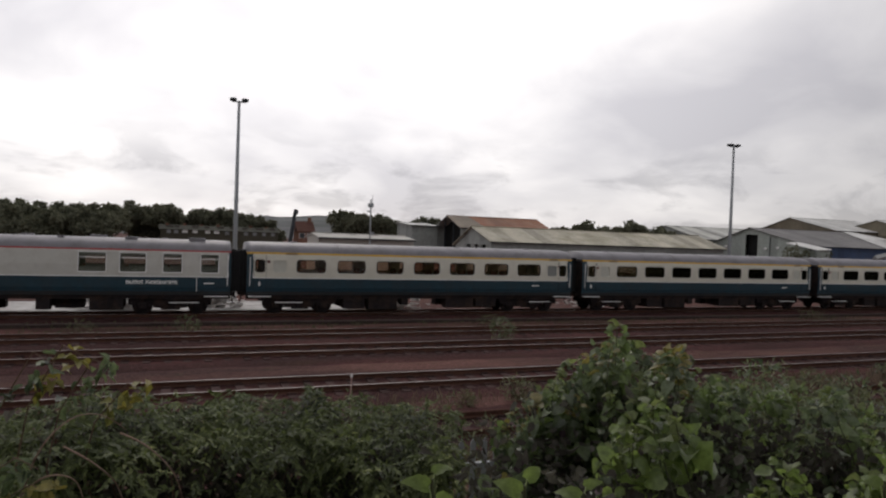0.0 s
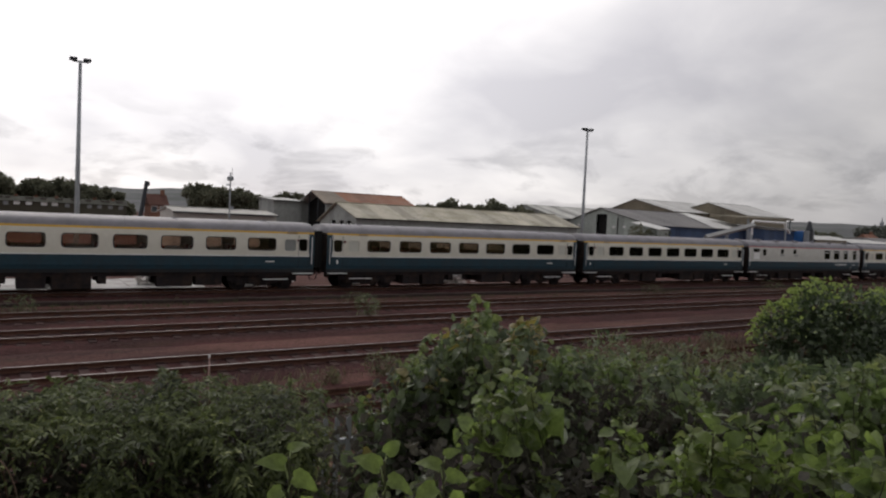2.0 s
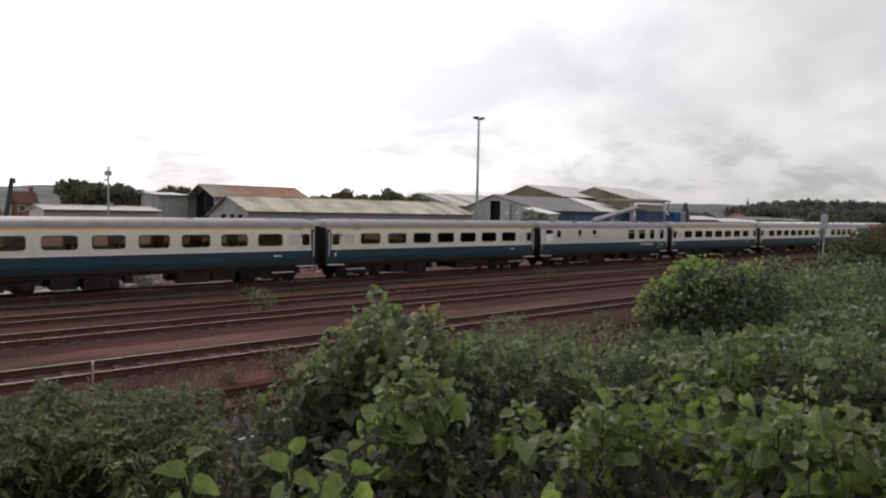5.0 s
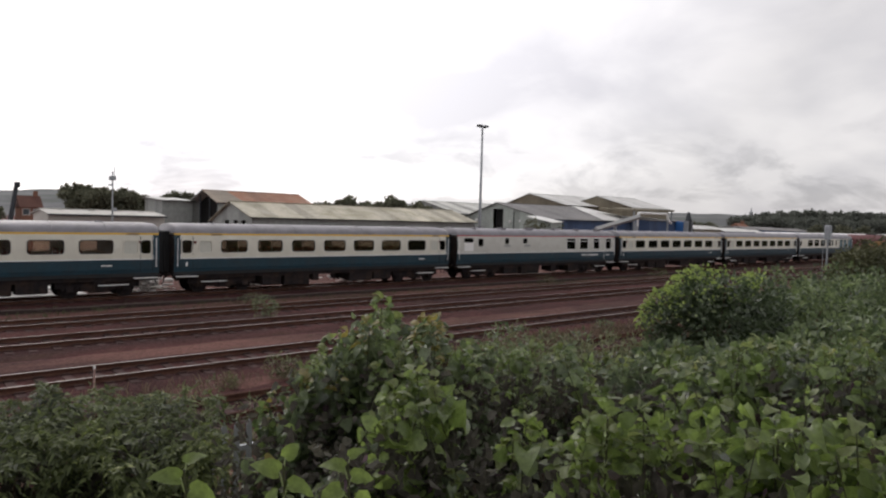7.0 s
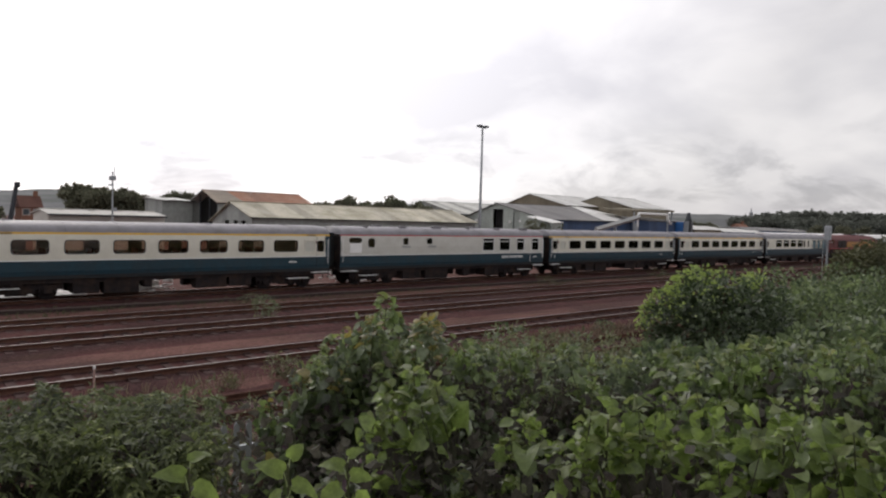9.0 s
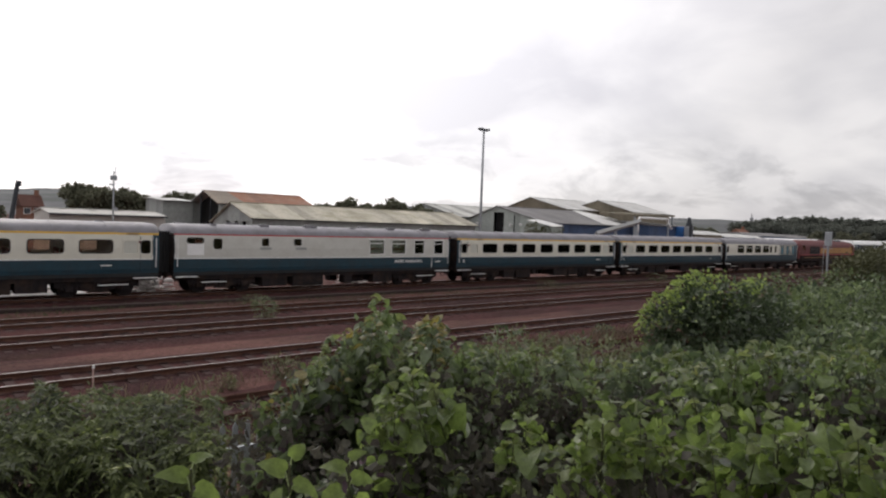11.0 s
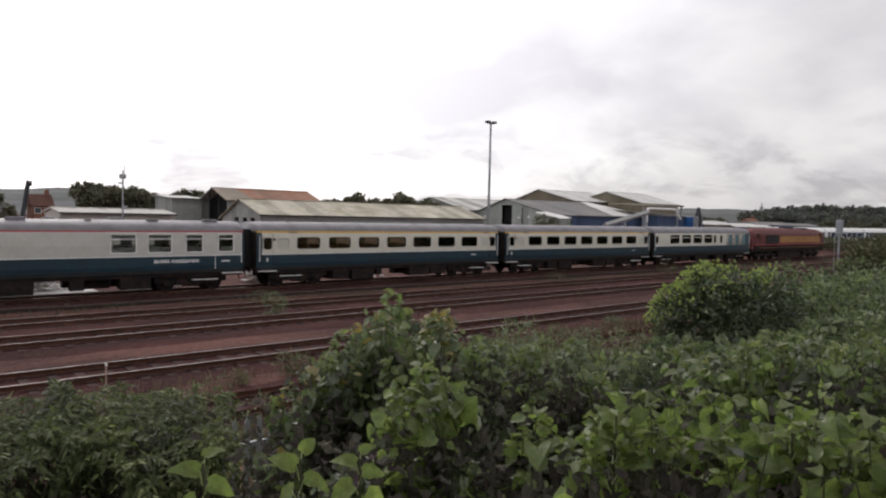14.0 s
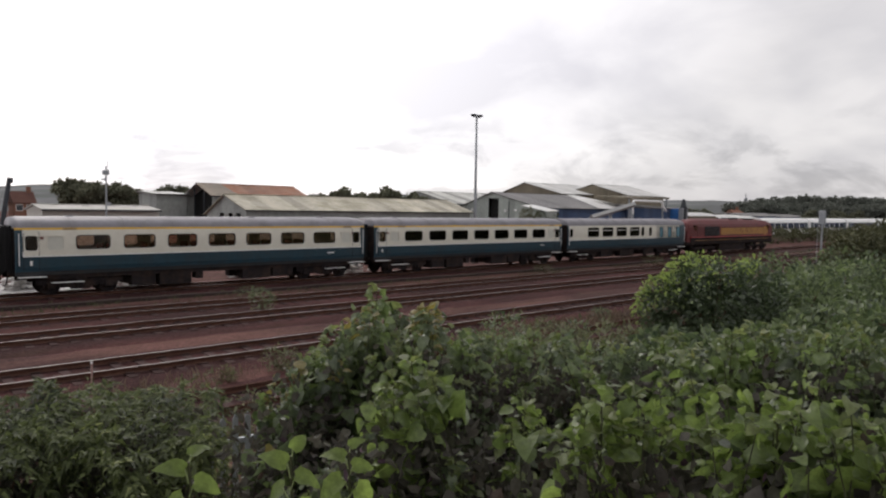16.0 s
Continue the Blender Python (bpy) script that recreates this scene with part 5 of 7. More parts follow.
house(240, 112, 7, 6, 4.2, 0, mat("ochre_render", (0.45, 0.25, 0.11), 0.85, 0, 0.15, 0.5, 5, 0.2), BRICKW, "ochre house in front of the woods")


def parked_unit(x, y):
    p = thing("parked_carriage", "white parked train carriage with dark windows", "railway coach", pose(x, y, 0), "parked white train")
    bm = bmesh.new()
    prof = [(1.3, 1.0), (1.4, 1.9), (1.35, 3.1), (1.0, 3.6), (0.4, 3.8), (-0.4, 3.8), (-1.0, 3.6), (-1.35, 3.1), (-1.4, 1.9), (-1.3, 1.0)]
    loft(bm, prof, 0, 19.6)
    part("body", bm, WHITE, p)
    part("underframe", boxes((0.2, 19.4, -1.15, 1.15, 0.45, 1.0), (1.5, 4.5, -1.0, 1.0, 0.0, 0.5), (15, 18, -1.0, 1.0, 0.0, 0.5)), BLACK, p)
    for k in range(6):
        u = 2.1 + k * 2.7
        part("window", boxes((u, u + 2.35, -1.42, -1.36, 1.95, 2.95)), mat("blue_tinted_window_glass", (0.03, 0.045, 0.10), 0.1), p)
    part("blue_door", boxes((0.5, 1.7, -1.43, -1.36, 1.2, 3.0)), BLUE, p)
    part("blue_door", boxes((18.2, 19.3, -1.43, -1.36, 1.2, 3.0)), BLUE, p)


for _k in range(7):
    parked_unit(118 + _k * 20.4, 52.0)


# ================= plants =================
KNOT = leaf_mat("broad_green_leaf", (0.020, 0.036, 0.012), (0.165, 0.255, 0.064), (0.44, 0.52, 0.15), 0.29, 0.45, None, 0.35, 0.55)
KNOT2 = leaf_mat("bluish_green_leaf", (0.020, 0.032, 0.015), (0.140, 0.205, 0.070), (0.36, 0.43, 0.15), 0.29, 0.42, None, 0.35, 0.55)
# darker leaf colour that stands for shade inside the plants
UNDER = leaf_mat("shade_coloured_leaf", (0.040, 0.042, 0.024), (0.082, 0.092, 0.046), None, 0.7, 0.3, (0.07, 0.052, 0.042), 0, 0.15)
HEDGE = leaf_mat("dark_hedge_leaf", (0.024, 0.036, 0.014), (0.118, 0.168, 0.042), (0.32, 0.40, 0.11), 0.55, 0.36, (0.075, 0.054, 0.042), 0, 0.2)
LAUREL = leaf_mat("glossy_shrub_leaf", (0.014, 0.026, 0.011), (0.088, 0.138, 0.046), (0.32, 0.40, 0.14), 0.3, 0.34, gloss=0.6)
BRAMBLE = leaf_mat("bramble_leaf", (0.030, 0.052, 0.020), (0.17, 0.25, 0.078), (0.36, 0.44, 0.15), 0.42, 0.38, (0.07, 0.06, 0.04))
WEED = leaf_mat("dry_weed_leaf", (0.058, 0.078, 0.028), (0.15, 0.185, 0.062), (0.30, 0.29, 0.10), 0.75, 0.25)
# both tree leaf colours are lifted to stand for haze, FARLEAF greyer
TREELEAF = leaf_mat("tree_foliage", (0.070, 0.090, 0.044), (0.16, 0.19, 0.085), None, 0.9, 0.2, gloss=0.1)
FARLEAF = leaf_mat("hazed_tree_foliage", (0.080, 0.108, 0.060), (0.145, 0.178, 0.10), None, 0.9, 0.2, gloss=0.1)
SCRUB = leaf_mat("olive_scrub_leaf", (0.038, 0.050, 0.017), (0.090, 0.108, 0.034), None, 0.8, 0.15)
YOUNG = leaf_mat("young_yellow_green_leaf", (0.065, 0.098, 0.026), (0.165, 0.225, 0.06), (0.32, 0.31, 0.09), 0.36, 0.42, None, 0.3, 0.35)
DEADLEAF = leaf_mat("withered_leaf", (0.035, 0.027, 0.022), (0.105, 0.08, 0.062), (0.16, 0.14, 0.10), 0.8, 0.2, gloss=0.15)
HERO = leaf_mat("bright_broad_leaf", (0.032, 0.058, 0.015), (0.23, 0.35, 0.075), (0.48, 0.54, 0.17), 0.28, 0.48, None, 0.35, 0.55)
TIPLEAF = leaf_mat("rusty_tip_leaf", (0.09, 0.11, 0.025), (0.20, 0.20, 0.048), (0.32, 0.24, 0.055), 0.45, 0.4)
# young shrub leaf, brightened to stand for light on top and left
TOPLEAF = leaf_mat("lit_fresh_shrub_leaf", (0.10, 0.16, 0.036), (0.26, 0.38, 0.085), (0.42, 0.50, 0.14), 0.36, 0.48, gloss=0.45)
SHOOT = leaf_mat("pale_shoot_leaf", (0.095, 0.155, 0.03), (0.19, 0.285, 0.06), (0.36, 0.40, 0.11), 0.4, 0.62, None, 0.3, 0.3)
DRYGRASS = leaf_mat("dry_grass_blade", (0.080, 0.074, 0.034), (0.160, 0.142, 0.068), (0.24, 0.205, 0.10), 0.8, 0.3, gloss=0.1)
YELLOWLEAF = leaf_mat("yellowing_leaf", (0.09, 0.12, 0.02), (0.24, 0.24, 0.05), (0.42, 0.30, 0.05), 0.5, 0.3)
STEM = mat("green_red_stem", (0.045, 0.048, 0.02), 0.6, 0, 0.3, 4, 30, 0.1)
CANEM = mat("weathered_cane", (0.20, 0.13, 0.095), 0.8, 0, 0.3, 4, 30, 0.2)
STALK = mat("pale_leaf_stalk", (0.30, 0.36, 0.16), 0.5, 0, 0.2, 4, 30, 0.1)
TWIG = mat("brown_twig", (0.12, 0.075, 0.05), 0.8, 0, 0.3, 4, 30, 0.2)

HEART = ([(0, 0, 0), (0, 0.35, 0.03), (0, 0.7, -0.02), (0, 1.0, -0.16), (0.30, -0.07, 0.05), (0.5, 0.22, 0.10), (0.44, 0.60, 0.07), (0.22, 0.86, -0.05),
          (-0.30, -0.07, 0.05), (-0.5, 0.22, 0.10), (-0.44, 0.60, 0.07), (-0.22, 0.86, -0.05)],
         [(0, 4, 5, 1), (1, 5, 6, 2), (2, 6, 7, 3), (8, 0, 1, 9), (9, 1, 2, 10), (10, 2, 3, 11)])
LANCE = ([(0, 0, 0), (0.17, 0.35, 0.05), (0, 1, -0.08), (-0.17, 0.35, 0.05)], [(0, 1, 2, 3)])
OVAL = ([(0, 0, 0), (0.30, 0.3, 0.07), (0.26, 0.68, 0.05), (0, 1, -0.05), (-0.26, 0.68, 0.05), (-0.3, 0.3, 0.07)], [(0, 1, 2, 3), (0, 3, 4, 5)])


def leaves(name, P, D, U, S, shape, material, parent, label="", kind="stuff"):
    """Many leaves in one mesh: place, growing direction, upper side and length of each."""
    P, D, U, S = (np.asarray(a, float) for a in (P, D, U, S))
    D /= np.linalg.norm(D, axis=1, keepdims=True) + 1e-9
    X = np.cross(D, U)
    X /= np.linalg.norm(X, axis=1, keepdims=True) + 1e-9
    U = np.cross(X, D)
    tv, tf = np.array(shape[0], float), shape[1]
    n, k = len(P), len(tv)
    # each leaf bends along its length, folds at the midrib and twists by its own amount
    rng = np.random.RandomState(n)
    bend, fold, twist, wide = rng.normal(0.22, 0.36, (n, 1)), rng.normal(0.25, 0.5, (n, 1)), rng.normal(0, 0.6, (n, 1)), rng.uniform(0.78, 1.12, (n, 1))
    lx, ly = tv[None, :, 0] * wide, np.repeat(tv[None, :, 1], n, axis=0)
    lz = tv[None, :, 2] - bend * ly ** 2 + fold * np.abs(lx) + twist * lx * ly + rng.normal(0, 0.055, (n, k))
    V = P[:, None] + S[:, None, None] * (lx[:, :, None] * X[:, None] + ly[:, :, None] * D[:, None] + lz[:, :, None] * U[:, None])
    F = (np.array(tf)[None] + (np.arange(n) * k)[:, None, None]).reshape(-1, 4)
    me = bpy.data.meshes.new(name)
    me.vertices.add(n * k)
    me.vertices.foreach_set("co", V.reshape(-1))
    me.loops.add(F.size)
    me.loops.foreach_set("vertex_index", F.reshape(-1).astype(np.int32))
    me.polygons.add(len(F))
    me.polygons.foreach_set("loop_start", (np.arange(len(F)) * 4).astype(np.int32))
    me.polygons.foreach_set("loop_total", np.full(len(F), 4, np.int32))
    me.polygons.foreach_set("use_smooth", np.ones(len(F), bool))
    me.update(calc_edges=True)
    me.validate()
    me.materials.append(material)
    ob = new(name, me)
    ob.parent = parent
    if label:
        ob["label"] = label
    if kind:
        ob["kind"] = kind
    return ob


def polar(az, r, z):
    return Vector((r * math.cos(radians(az)), r * math.sin(radians(az)), z))


def along(table, a):
    t = sorted(table)
    return float(np.interp(a, [p[0] for p in t], [p[1] for p in t]))


# how high the plants reach, in degrees below the eye, by compass direction
MID_TOP = [(68, -19), (65.5, -17.5), (63.5, -16.2), (62, -13.5), (60, -12.2), (58.4, -11.0), (57.6, -9.6), (56.4, -9.2), (55.2, -8.2), (54.2, -6.8), (53.5, -5.9),
           (52.8, -6.8), (51.8, -9.0), (50.5, -8.3), (49.3, -8.0), (48.2, -9.0), (47, -9.9), (45, -10.4), (42, -10.0), (39, -10.3), (36, -10.3), (33, -10.4),
           (30, -9.9), (27, -9.2), (24, -8.8), (20, -8.6), (15, -7.6), (6, -7.4), (-8, -7.4)]
FRONT_TOP = [(72, -25), (66, -24), (60, -22), (57, -20), (54, -16.5), (51.5, -13.6), (49.5, -13.8), (48, -17), (46.5, -21.5), (43, -23), (41.2, -17.5), (39.8, -22), (37, -23),
             (35, -16.2), (33, -15.2), (31, -15.8), (29, -19), (27, -17.5), (24.5, -15.5), (22, -14.2), (19.5, -13.4), (17, -14.5), (14, -13), (4, -12), (-10, -12)]
HEDGE_TOP = [(122, -14.5), (110, -14.8), (101, -15.2), (98, -13.6), (95, -13.2), (92, -13.7), (88, -14.8), (82, -14.7), (74, -15.0), (70, -15.1), (67, -15.7), (65, -17), (62, -19.5)]


def knotweed(label, tops, leaf, material, seed, name="knotweed_clump", tips=None):
    """A clump of arching stems, broad leaves left and right in turn. tops: places of the stem tips."""
    rr = random.Random(seed)
    c = sum((Vector(t) for t in tops), Vector()) / len(tops)
    base = Vector((c.x, c.y, ground_z(c.x, c.y)))
    p = thing(name, label, "plant", Matrix.Translation(base), "broad-leaved plants on the bank")
    P, D, U, S = [], [], [], []
    YP, YD, YU, YS = [], [], [], []
    for t in tops:
        t = Vector(t)
        foot = Vector((t.x + rr.uniform(-0.25, 0.25), t.y + rr.uniform(-0.25, 0.25), 0))
        foot.z = ground_z(foot.x, foot.y) - 0.05
        pts = []
        for i in range(7):
            s = i / 6
            q = foot.lerp(t, s) + Vector((rr.uniform(-1, 1), rr.uniform(-1, 1), 0)) * 0.03 * math.sin(math.pi * s)
            pts.append(q - base)
        part("stem", tube(bmesh.new(), pts, 0.006, 0.002, sides=5), STEM, p)
        a = rr.uniform(0, 6.28)
        ln = (t - foot).length
        n = max(10, int(ln * 0.8 / (leaf * 0.21)))
        for k in range(n):
            s = 1 - 0.78 * ((k + rr.random()) / n) ** 1.45
            q = foot.lerp(t, s) - base
            a += math.pi + rr.uniform(-0.9, 0.9)
            w = q + base
            if s < 0.9 and noise.noise((w.x * 1.8, w.y * 1.8, w.z * 2.4)) < 0.06 and rr.random() < 0.92:
                continue
            up = rr.uniform(-0.5, 0.65)
            d = Vector((math.cos(a), math.sin(a), up))
            ls = leaf * (0.36 + 1.0 * rr.random() ** 1.7) * (1.22 if rr.random() < 0.1 else 1.0) * (1.05 - 0.6 * max(0, s - 0.8) / 0.2)
            P.append(q + d * leaf * rr.uniform(0.15, 0.7))
            D.append(d + Vector((0, 0, rr.uniform(-1.1, 0.5))))
            U.append(Vector((rr.gauss(-0.2, 0.8), rr.gauss(-0.4, 0.8), 0.6 + rr.gauss(0, 0.4))))
            S.append(ls)
        for k in range(6 if rr.random() < 0.45 else 2):       # young leaves at the tip
            a2 = rr.uniform(0, 6.28)
            d = Vector((math.cos(a2), math.sin(a2), rr.uniform(0.1, 1.1)))
            YP.append(t - base + d * 0.015 - Vector((0, 0, 0.02 * k)))
            YD.append(d)
            YU.append((-math.cos(a2) * 0.5, -math.sin(a2) * 0.5 - 0.3, 0.9))
            YS.append(leaf * rr.uniform(0.4, 0.8))
    # dead brown leaves and broken stalks hang low among the stems
    BP, BD, BU, BS = [], [], [], []
    for k in range(len(P) // 5):
        t = Vector(rr.choice(tops)) - base
        s = rr.uniform(0.15, 0.8)
        BP.append(t * s + Vector((rr.uniform(-0.2, 0.2), rr.uniform(-0.2, 0.2), rr.uniform(-0.1, 0.1))))
        BD.append((rr.uniform(-1, 1), rr.uniform(-1, 1), rr.uniform(-1.4, 0.3)))
        BU.append((rr.uniform(-1, 1), rr.uniform(-1, 1), 0.6))
        BS.append(leaf * rr.uniform(0.3, 0.8))
    leaves("dead_leaves", BP, BD, BU, BS, LANCE if len(P) % 2 else OVAL, DEADLEAF, p, "brown withered leaves low on the stems")
    # close tangle below the clump's top, its shade put into the leaf colour
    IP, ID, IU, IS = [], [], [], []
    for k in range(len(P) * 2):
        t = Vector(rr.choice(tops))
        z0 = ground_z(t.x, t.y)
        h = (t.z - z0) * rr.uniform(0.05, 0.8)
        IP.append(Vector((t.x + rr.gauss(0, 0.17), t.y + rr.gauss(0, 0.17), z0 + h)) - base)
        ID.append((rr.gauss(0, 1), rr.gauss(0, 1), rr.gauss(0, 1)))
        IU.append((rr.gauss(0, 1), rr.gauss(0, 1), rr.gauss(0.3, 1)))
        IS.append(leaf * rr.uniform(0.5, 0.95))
    leaves("inner_foliage", IP, ID, IU, IS, OVAL, UNDER, p, "leaves coloured dark for shade inside the clump")
    leaves("foliage", P, D, U, S, HEART, material, p)
    leaves("young_leaves", YP, YD, YU, YS, HEART, tips or YOUNG, p, "yellow-green young leaves at the stem tips")
    return p


SWAYING = []


def plant_bank():
    rr = random.Random(3)

    def layer(top, az0, az1, step, r0, r1, leaf, per, drop, label, mats, seed, swell):
        az, k = az0, 0
        while az > az1:
            tops = []
            for _ in range(per):
                a = az - rr.random() * step
                r = rr.uniform(r0, r1)
                el = along(top, a) + swell * (noise.noise((a * 0.24, seed, 0)) + 0.6 * noise.noise((a * 0.7, seed, 4)))
                d = rr.random() ** 1.5 * drop if _ > 1 else rr.random() * 0.02
                tops.append(polar(a, r, EYE_Z + r * math.tan(radians(el)) - d - 0.03))
            SWAYING.append((knotweed(label, tops, leaf, mats[k % len(mats)], seed + k, tips=TIPLEAF if seed == 100 and k % 4 < 2 else None), seed + k))
            az -= step
            k += 1
    layer(MID_TOP, 63, 46.5, 1.5, 4.0, 5.2, 0.085, 9, 0.45, "tall broad-leaved weed with heart-shaped green leaves on the bank", [KNOT, KNOT2], 100, 0.3)
    layer(MID_TOP, 46.5, -6, 3.0, 4.2, 6.2, 0.082, 15, 0.4, "broad-leaved weeds growing thick on the bank", [KNOT2, KNOT], 200, 1.9)
    layer(FRONT_TOP, 62, -8, 4.2, 2.8, 4.0, 0.072, 12, 0.7, "large heart-shaped green leaves of tall weeds close by", [KNOT2, KNOT2, KNOT], 300, 1.0)
    # the tallest shoots close by
    for i, (az, el, r) in enumerate(((52.4, -15.0, 3.1), (50.8, -13.2, 3.2), (49.2, -14.0, 3.1), (41.2, -16.4, 3.1),
                                     (36.0, -16.4, 2.8), (33.6, -14.8, 2.8), (32.0, -15.4, 2.8), (28.3, -12.0, 3.2), (25.4, -14.4, 2.7), (22.0, -14.0, 2.6), (19.8, -13.0, 2.5), (17.0, -14.0, 2.5), (13.5, -12.4, 2.5), (8.0, -12.0, 2.5))):
        tops = [polar(az + d, r + e, EYE_Z + (r + e) * math.tan(radians(el + 0.7)) - g) for d, e, g in ((0, 0, 0), (-1.0, 0.12, 0.07 + 0.05 * (i % 3)), (1.1, -0.08, 0.12), (2.0, 0.2, 0.16), (-2.1, 0.05, 0.14))]
        SWAYING.append((knotweed("tall shoot with broad glossy green leaves close by", tops, 0.086, HERO, 400 + i), 400 + i))


plant_bank()


def sprig(az, r, el, seed):
    """A single shoot close to the camera with big separate leaves."""
    rr = random.Random(seed)
    top = polar(az, r, EYE_Z + r * math.tan(radians(el)))
    base = Vector((top.x + 0.03, top.y + 0.05, ground_z(top.x, top.y)))
    p = thing("young_shoot", "young shoot with large pale green heart-shaped leaves", "plant", Matrix.Translation(base), "young shoots")
    t = top - base
    part("stem", tube(bmesh.new(), [(0, 0, 0), t * 0.5 + Vector((0.02, 0, 0)), t], 0.009, 0.004, sides=6), STEM, p)
    # leaf pairs spread across the line of sight, faces turned partly to camera
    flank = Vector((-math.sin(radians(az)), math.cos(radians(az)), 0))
    for k in range(9):
        s = 0.62 + 0.38 * k / 8
        side = 1 if k % 2 else -1
        young = max(0, (s - 0.82) / 0.18)
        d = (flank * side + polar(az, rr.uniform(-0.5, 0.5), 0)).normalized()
        size = 0.100 * rr.uniform(0.85, 1.12) * (1 - 0.5 * young)
        q = t * s + d * size * 0.3 * (1 - 0.6 * young) + Vector((0, 0, 0.02))
        part("leaf_stalk", tube(bmesh.new(), [t * (s - 0.03), q], 0.003, 0.002, sides=4), STALK, p)
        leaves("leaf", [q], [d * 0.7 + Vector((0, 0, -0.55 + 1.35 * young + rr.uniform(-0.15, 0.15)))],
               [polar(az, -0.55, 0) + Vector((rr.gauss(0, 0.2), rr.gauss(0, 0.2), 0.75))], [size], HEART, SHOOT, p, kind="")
    return p


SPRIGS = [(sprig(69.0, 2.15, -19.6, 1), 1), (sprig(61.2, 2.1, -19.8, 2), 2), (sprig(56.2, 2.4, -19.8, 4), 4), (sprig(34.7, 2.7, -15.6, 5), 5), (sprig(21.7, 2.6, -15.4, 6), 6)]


def hedge():
    """The dense narrow-leaved hedge below the camera, uneven on top."""
    rr = np.random.RandomState(8)
    p = thing("hedge", "dense dark green hedge with narrow leaves on the bank", "hedge", pose(0, 0, 0))
    P, D, U, S = [], [], [], []
    n = 5600
    az = rr.uniform(66.4, 122, n)
    r0 = 5.2
    for i in range(n):
        a = az[i]
        lump = 0.34 * noise.noise((a * 0.16, 3, 0)) + 0.26 * noise.noise((a * 0.5, 9, 0))
        dep = abs(rr.normal(0, 0.22))
        ztop = EYE_Z + (r0 + 0.5) * math.tan(radians(along(HEDGE_TOP, a) - 0.5)) + lump * 0.5
        if rr.rand() < 0.42:
            r = r0 + rr.rand() * 1.9
            z = ztop - ((r - r0 - 0.9) / 1.0) ** 2 * 0.16 - dep * 0.5
        else:
            z = ztop - 0.1 - rr.rand() ** 1.2 * 1.3
            r = r0 + dep + lump * 0.9 - 0.16 * math.sin((ztop - z) * 4 + a * 0.7)
        if noise.noise((a * 0.3, r * 1.6, z * 2.6)) < (-0.2 if z > ztop - 0.14 else 0.12) and rr.rand() < 0.9:
            continue
        q = Vector((r * math.cos(radians(a)), r * math.sin(radians(a)), z))
        o = Vector((-math.cos(radians(a)), -math.sin(radians(a)), 0))
        # a short arching spray, leaves in pairs along it
        d = (Vector((rr.normal() * 0.9, rr.normal() * 0.5, rr.normal() * 0.4 + 0.35)) + o * 0.9).normalized()
        ln = rr.uniform(0.14, 0.34)
        side = d.cross(Vector((0, 0, 1))).normalized()
        for k in range(11):
            s = (k + 0.6) / 11
            at = q + d * ln * s - Vector((0, 0, 0.5 * ln * s * s))
            sg = 1 if k % 2 else -1
            P.append(at)
            D.append(d * 0.9 + side * sg * (0.9 - 0.6 * s) + Vector((rr.normal() * 0.15, rr.normal() * 0.15, -0.45 * s + rr.normal() * 0.15)))
            U.append(Vector((rr.normal() * 0.3, rr.normal() * 0.3, 1)) + o * 0.35)
            S.append(rr.uniform(0.06, 0.105) * (1.05 - 0.4 * s))
    leaves("foliage", P, D, U, S, LANCE, HEDGE, p)
    bm = bmesh.new()
    r2 = random.Random(9)
    for k in range(55):
        a = 67 + k
        f = polar(a, 5.9 + r2.uniform(-0.2, 0.3), 0)
        f.z = ground_z(f.x, f.y) - 0.1
        zt = EYE_Z + 5.8 * math.tan(radians(along(HEDGE_TOP, a))) - 0.35
        for j in range(3):
            t = f + Vector((r2.uniform(-0.4, 0.4), r2.uniform(-0.5, 0.4), zt - f.z - r2.random() * 0.4))
            tube(bm, [f, f.lerp(t, 0.5) + Vector((r2.uniform(-0.1, 0.1), 0, 0)), t], 0.02, 0.006, sides=4)
    part("branchwork", bm, TWIG, p)["kind"] = "stuff"
    # dense heart of leaves coloured dark for the shade inside the hedge
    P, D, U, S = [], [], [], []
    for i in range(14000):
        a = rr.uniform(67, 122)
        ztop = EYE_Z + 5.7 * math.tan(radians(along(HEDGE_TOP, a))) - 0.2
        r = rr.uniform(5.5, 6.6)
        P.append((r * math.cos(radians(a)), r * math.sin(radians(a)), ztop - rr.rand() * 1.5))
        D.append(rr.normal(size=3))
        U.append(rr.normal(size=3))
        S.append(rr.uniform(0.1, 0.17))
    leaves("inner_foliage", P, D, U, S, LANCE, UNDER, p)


hedge()


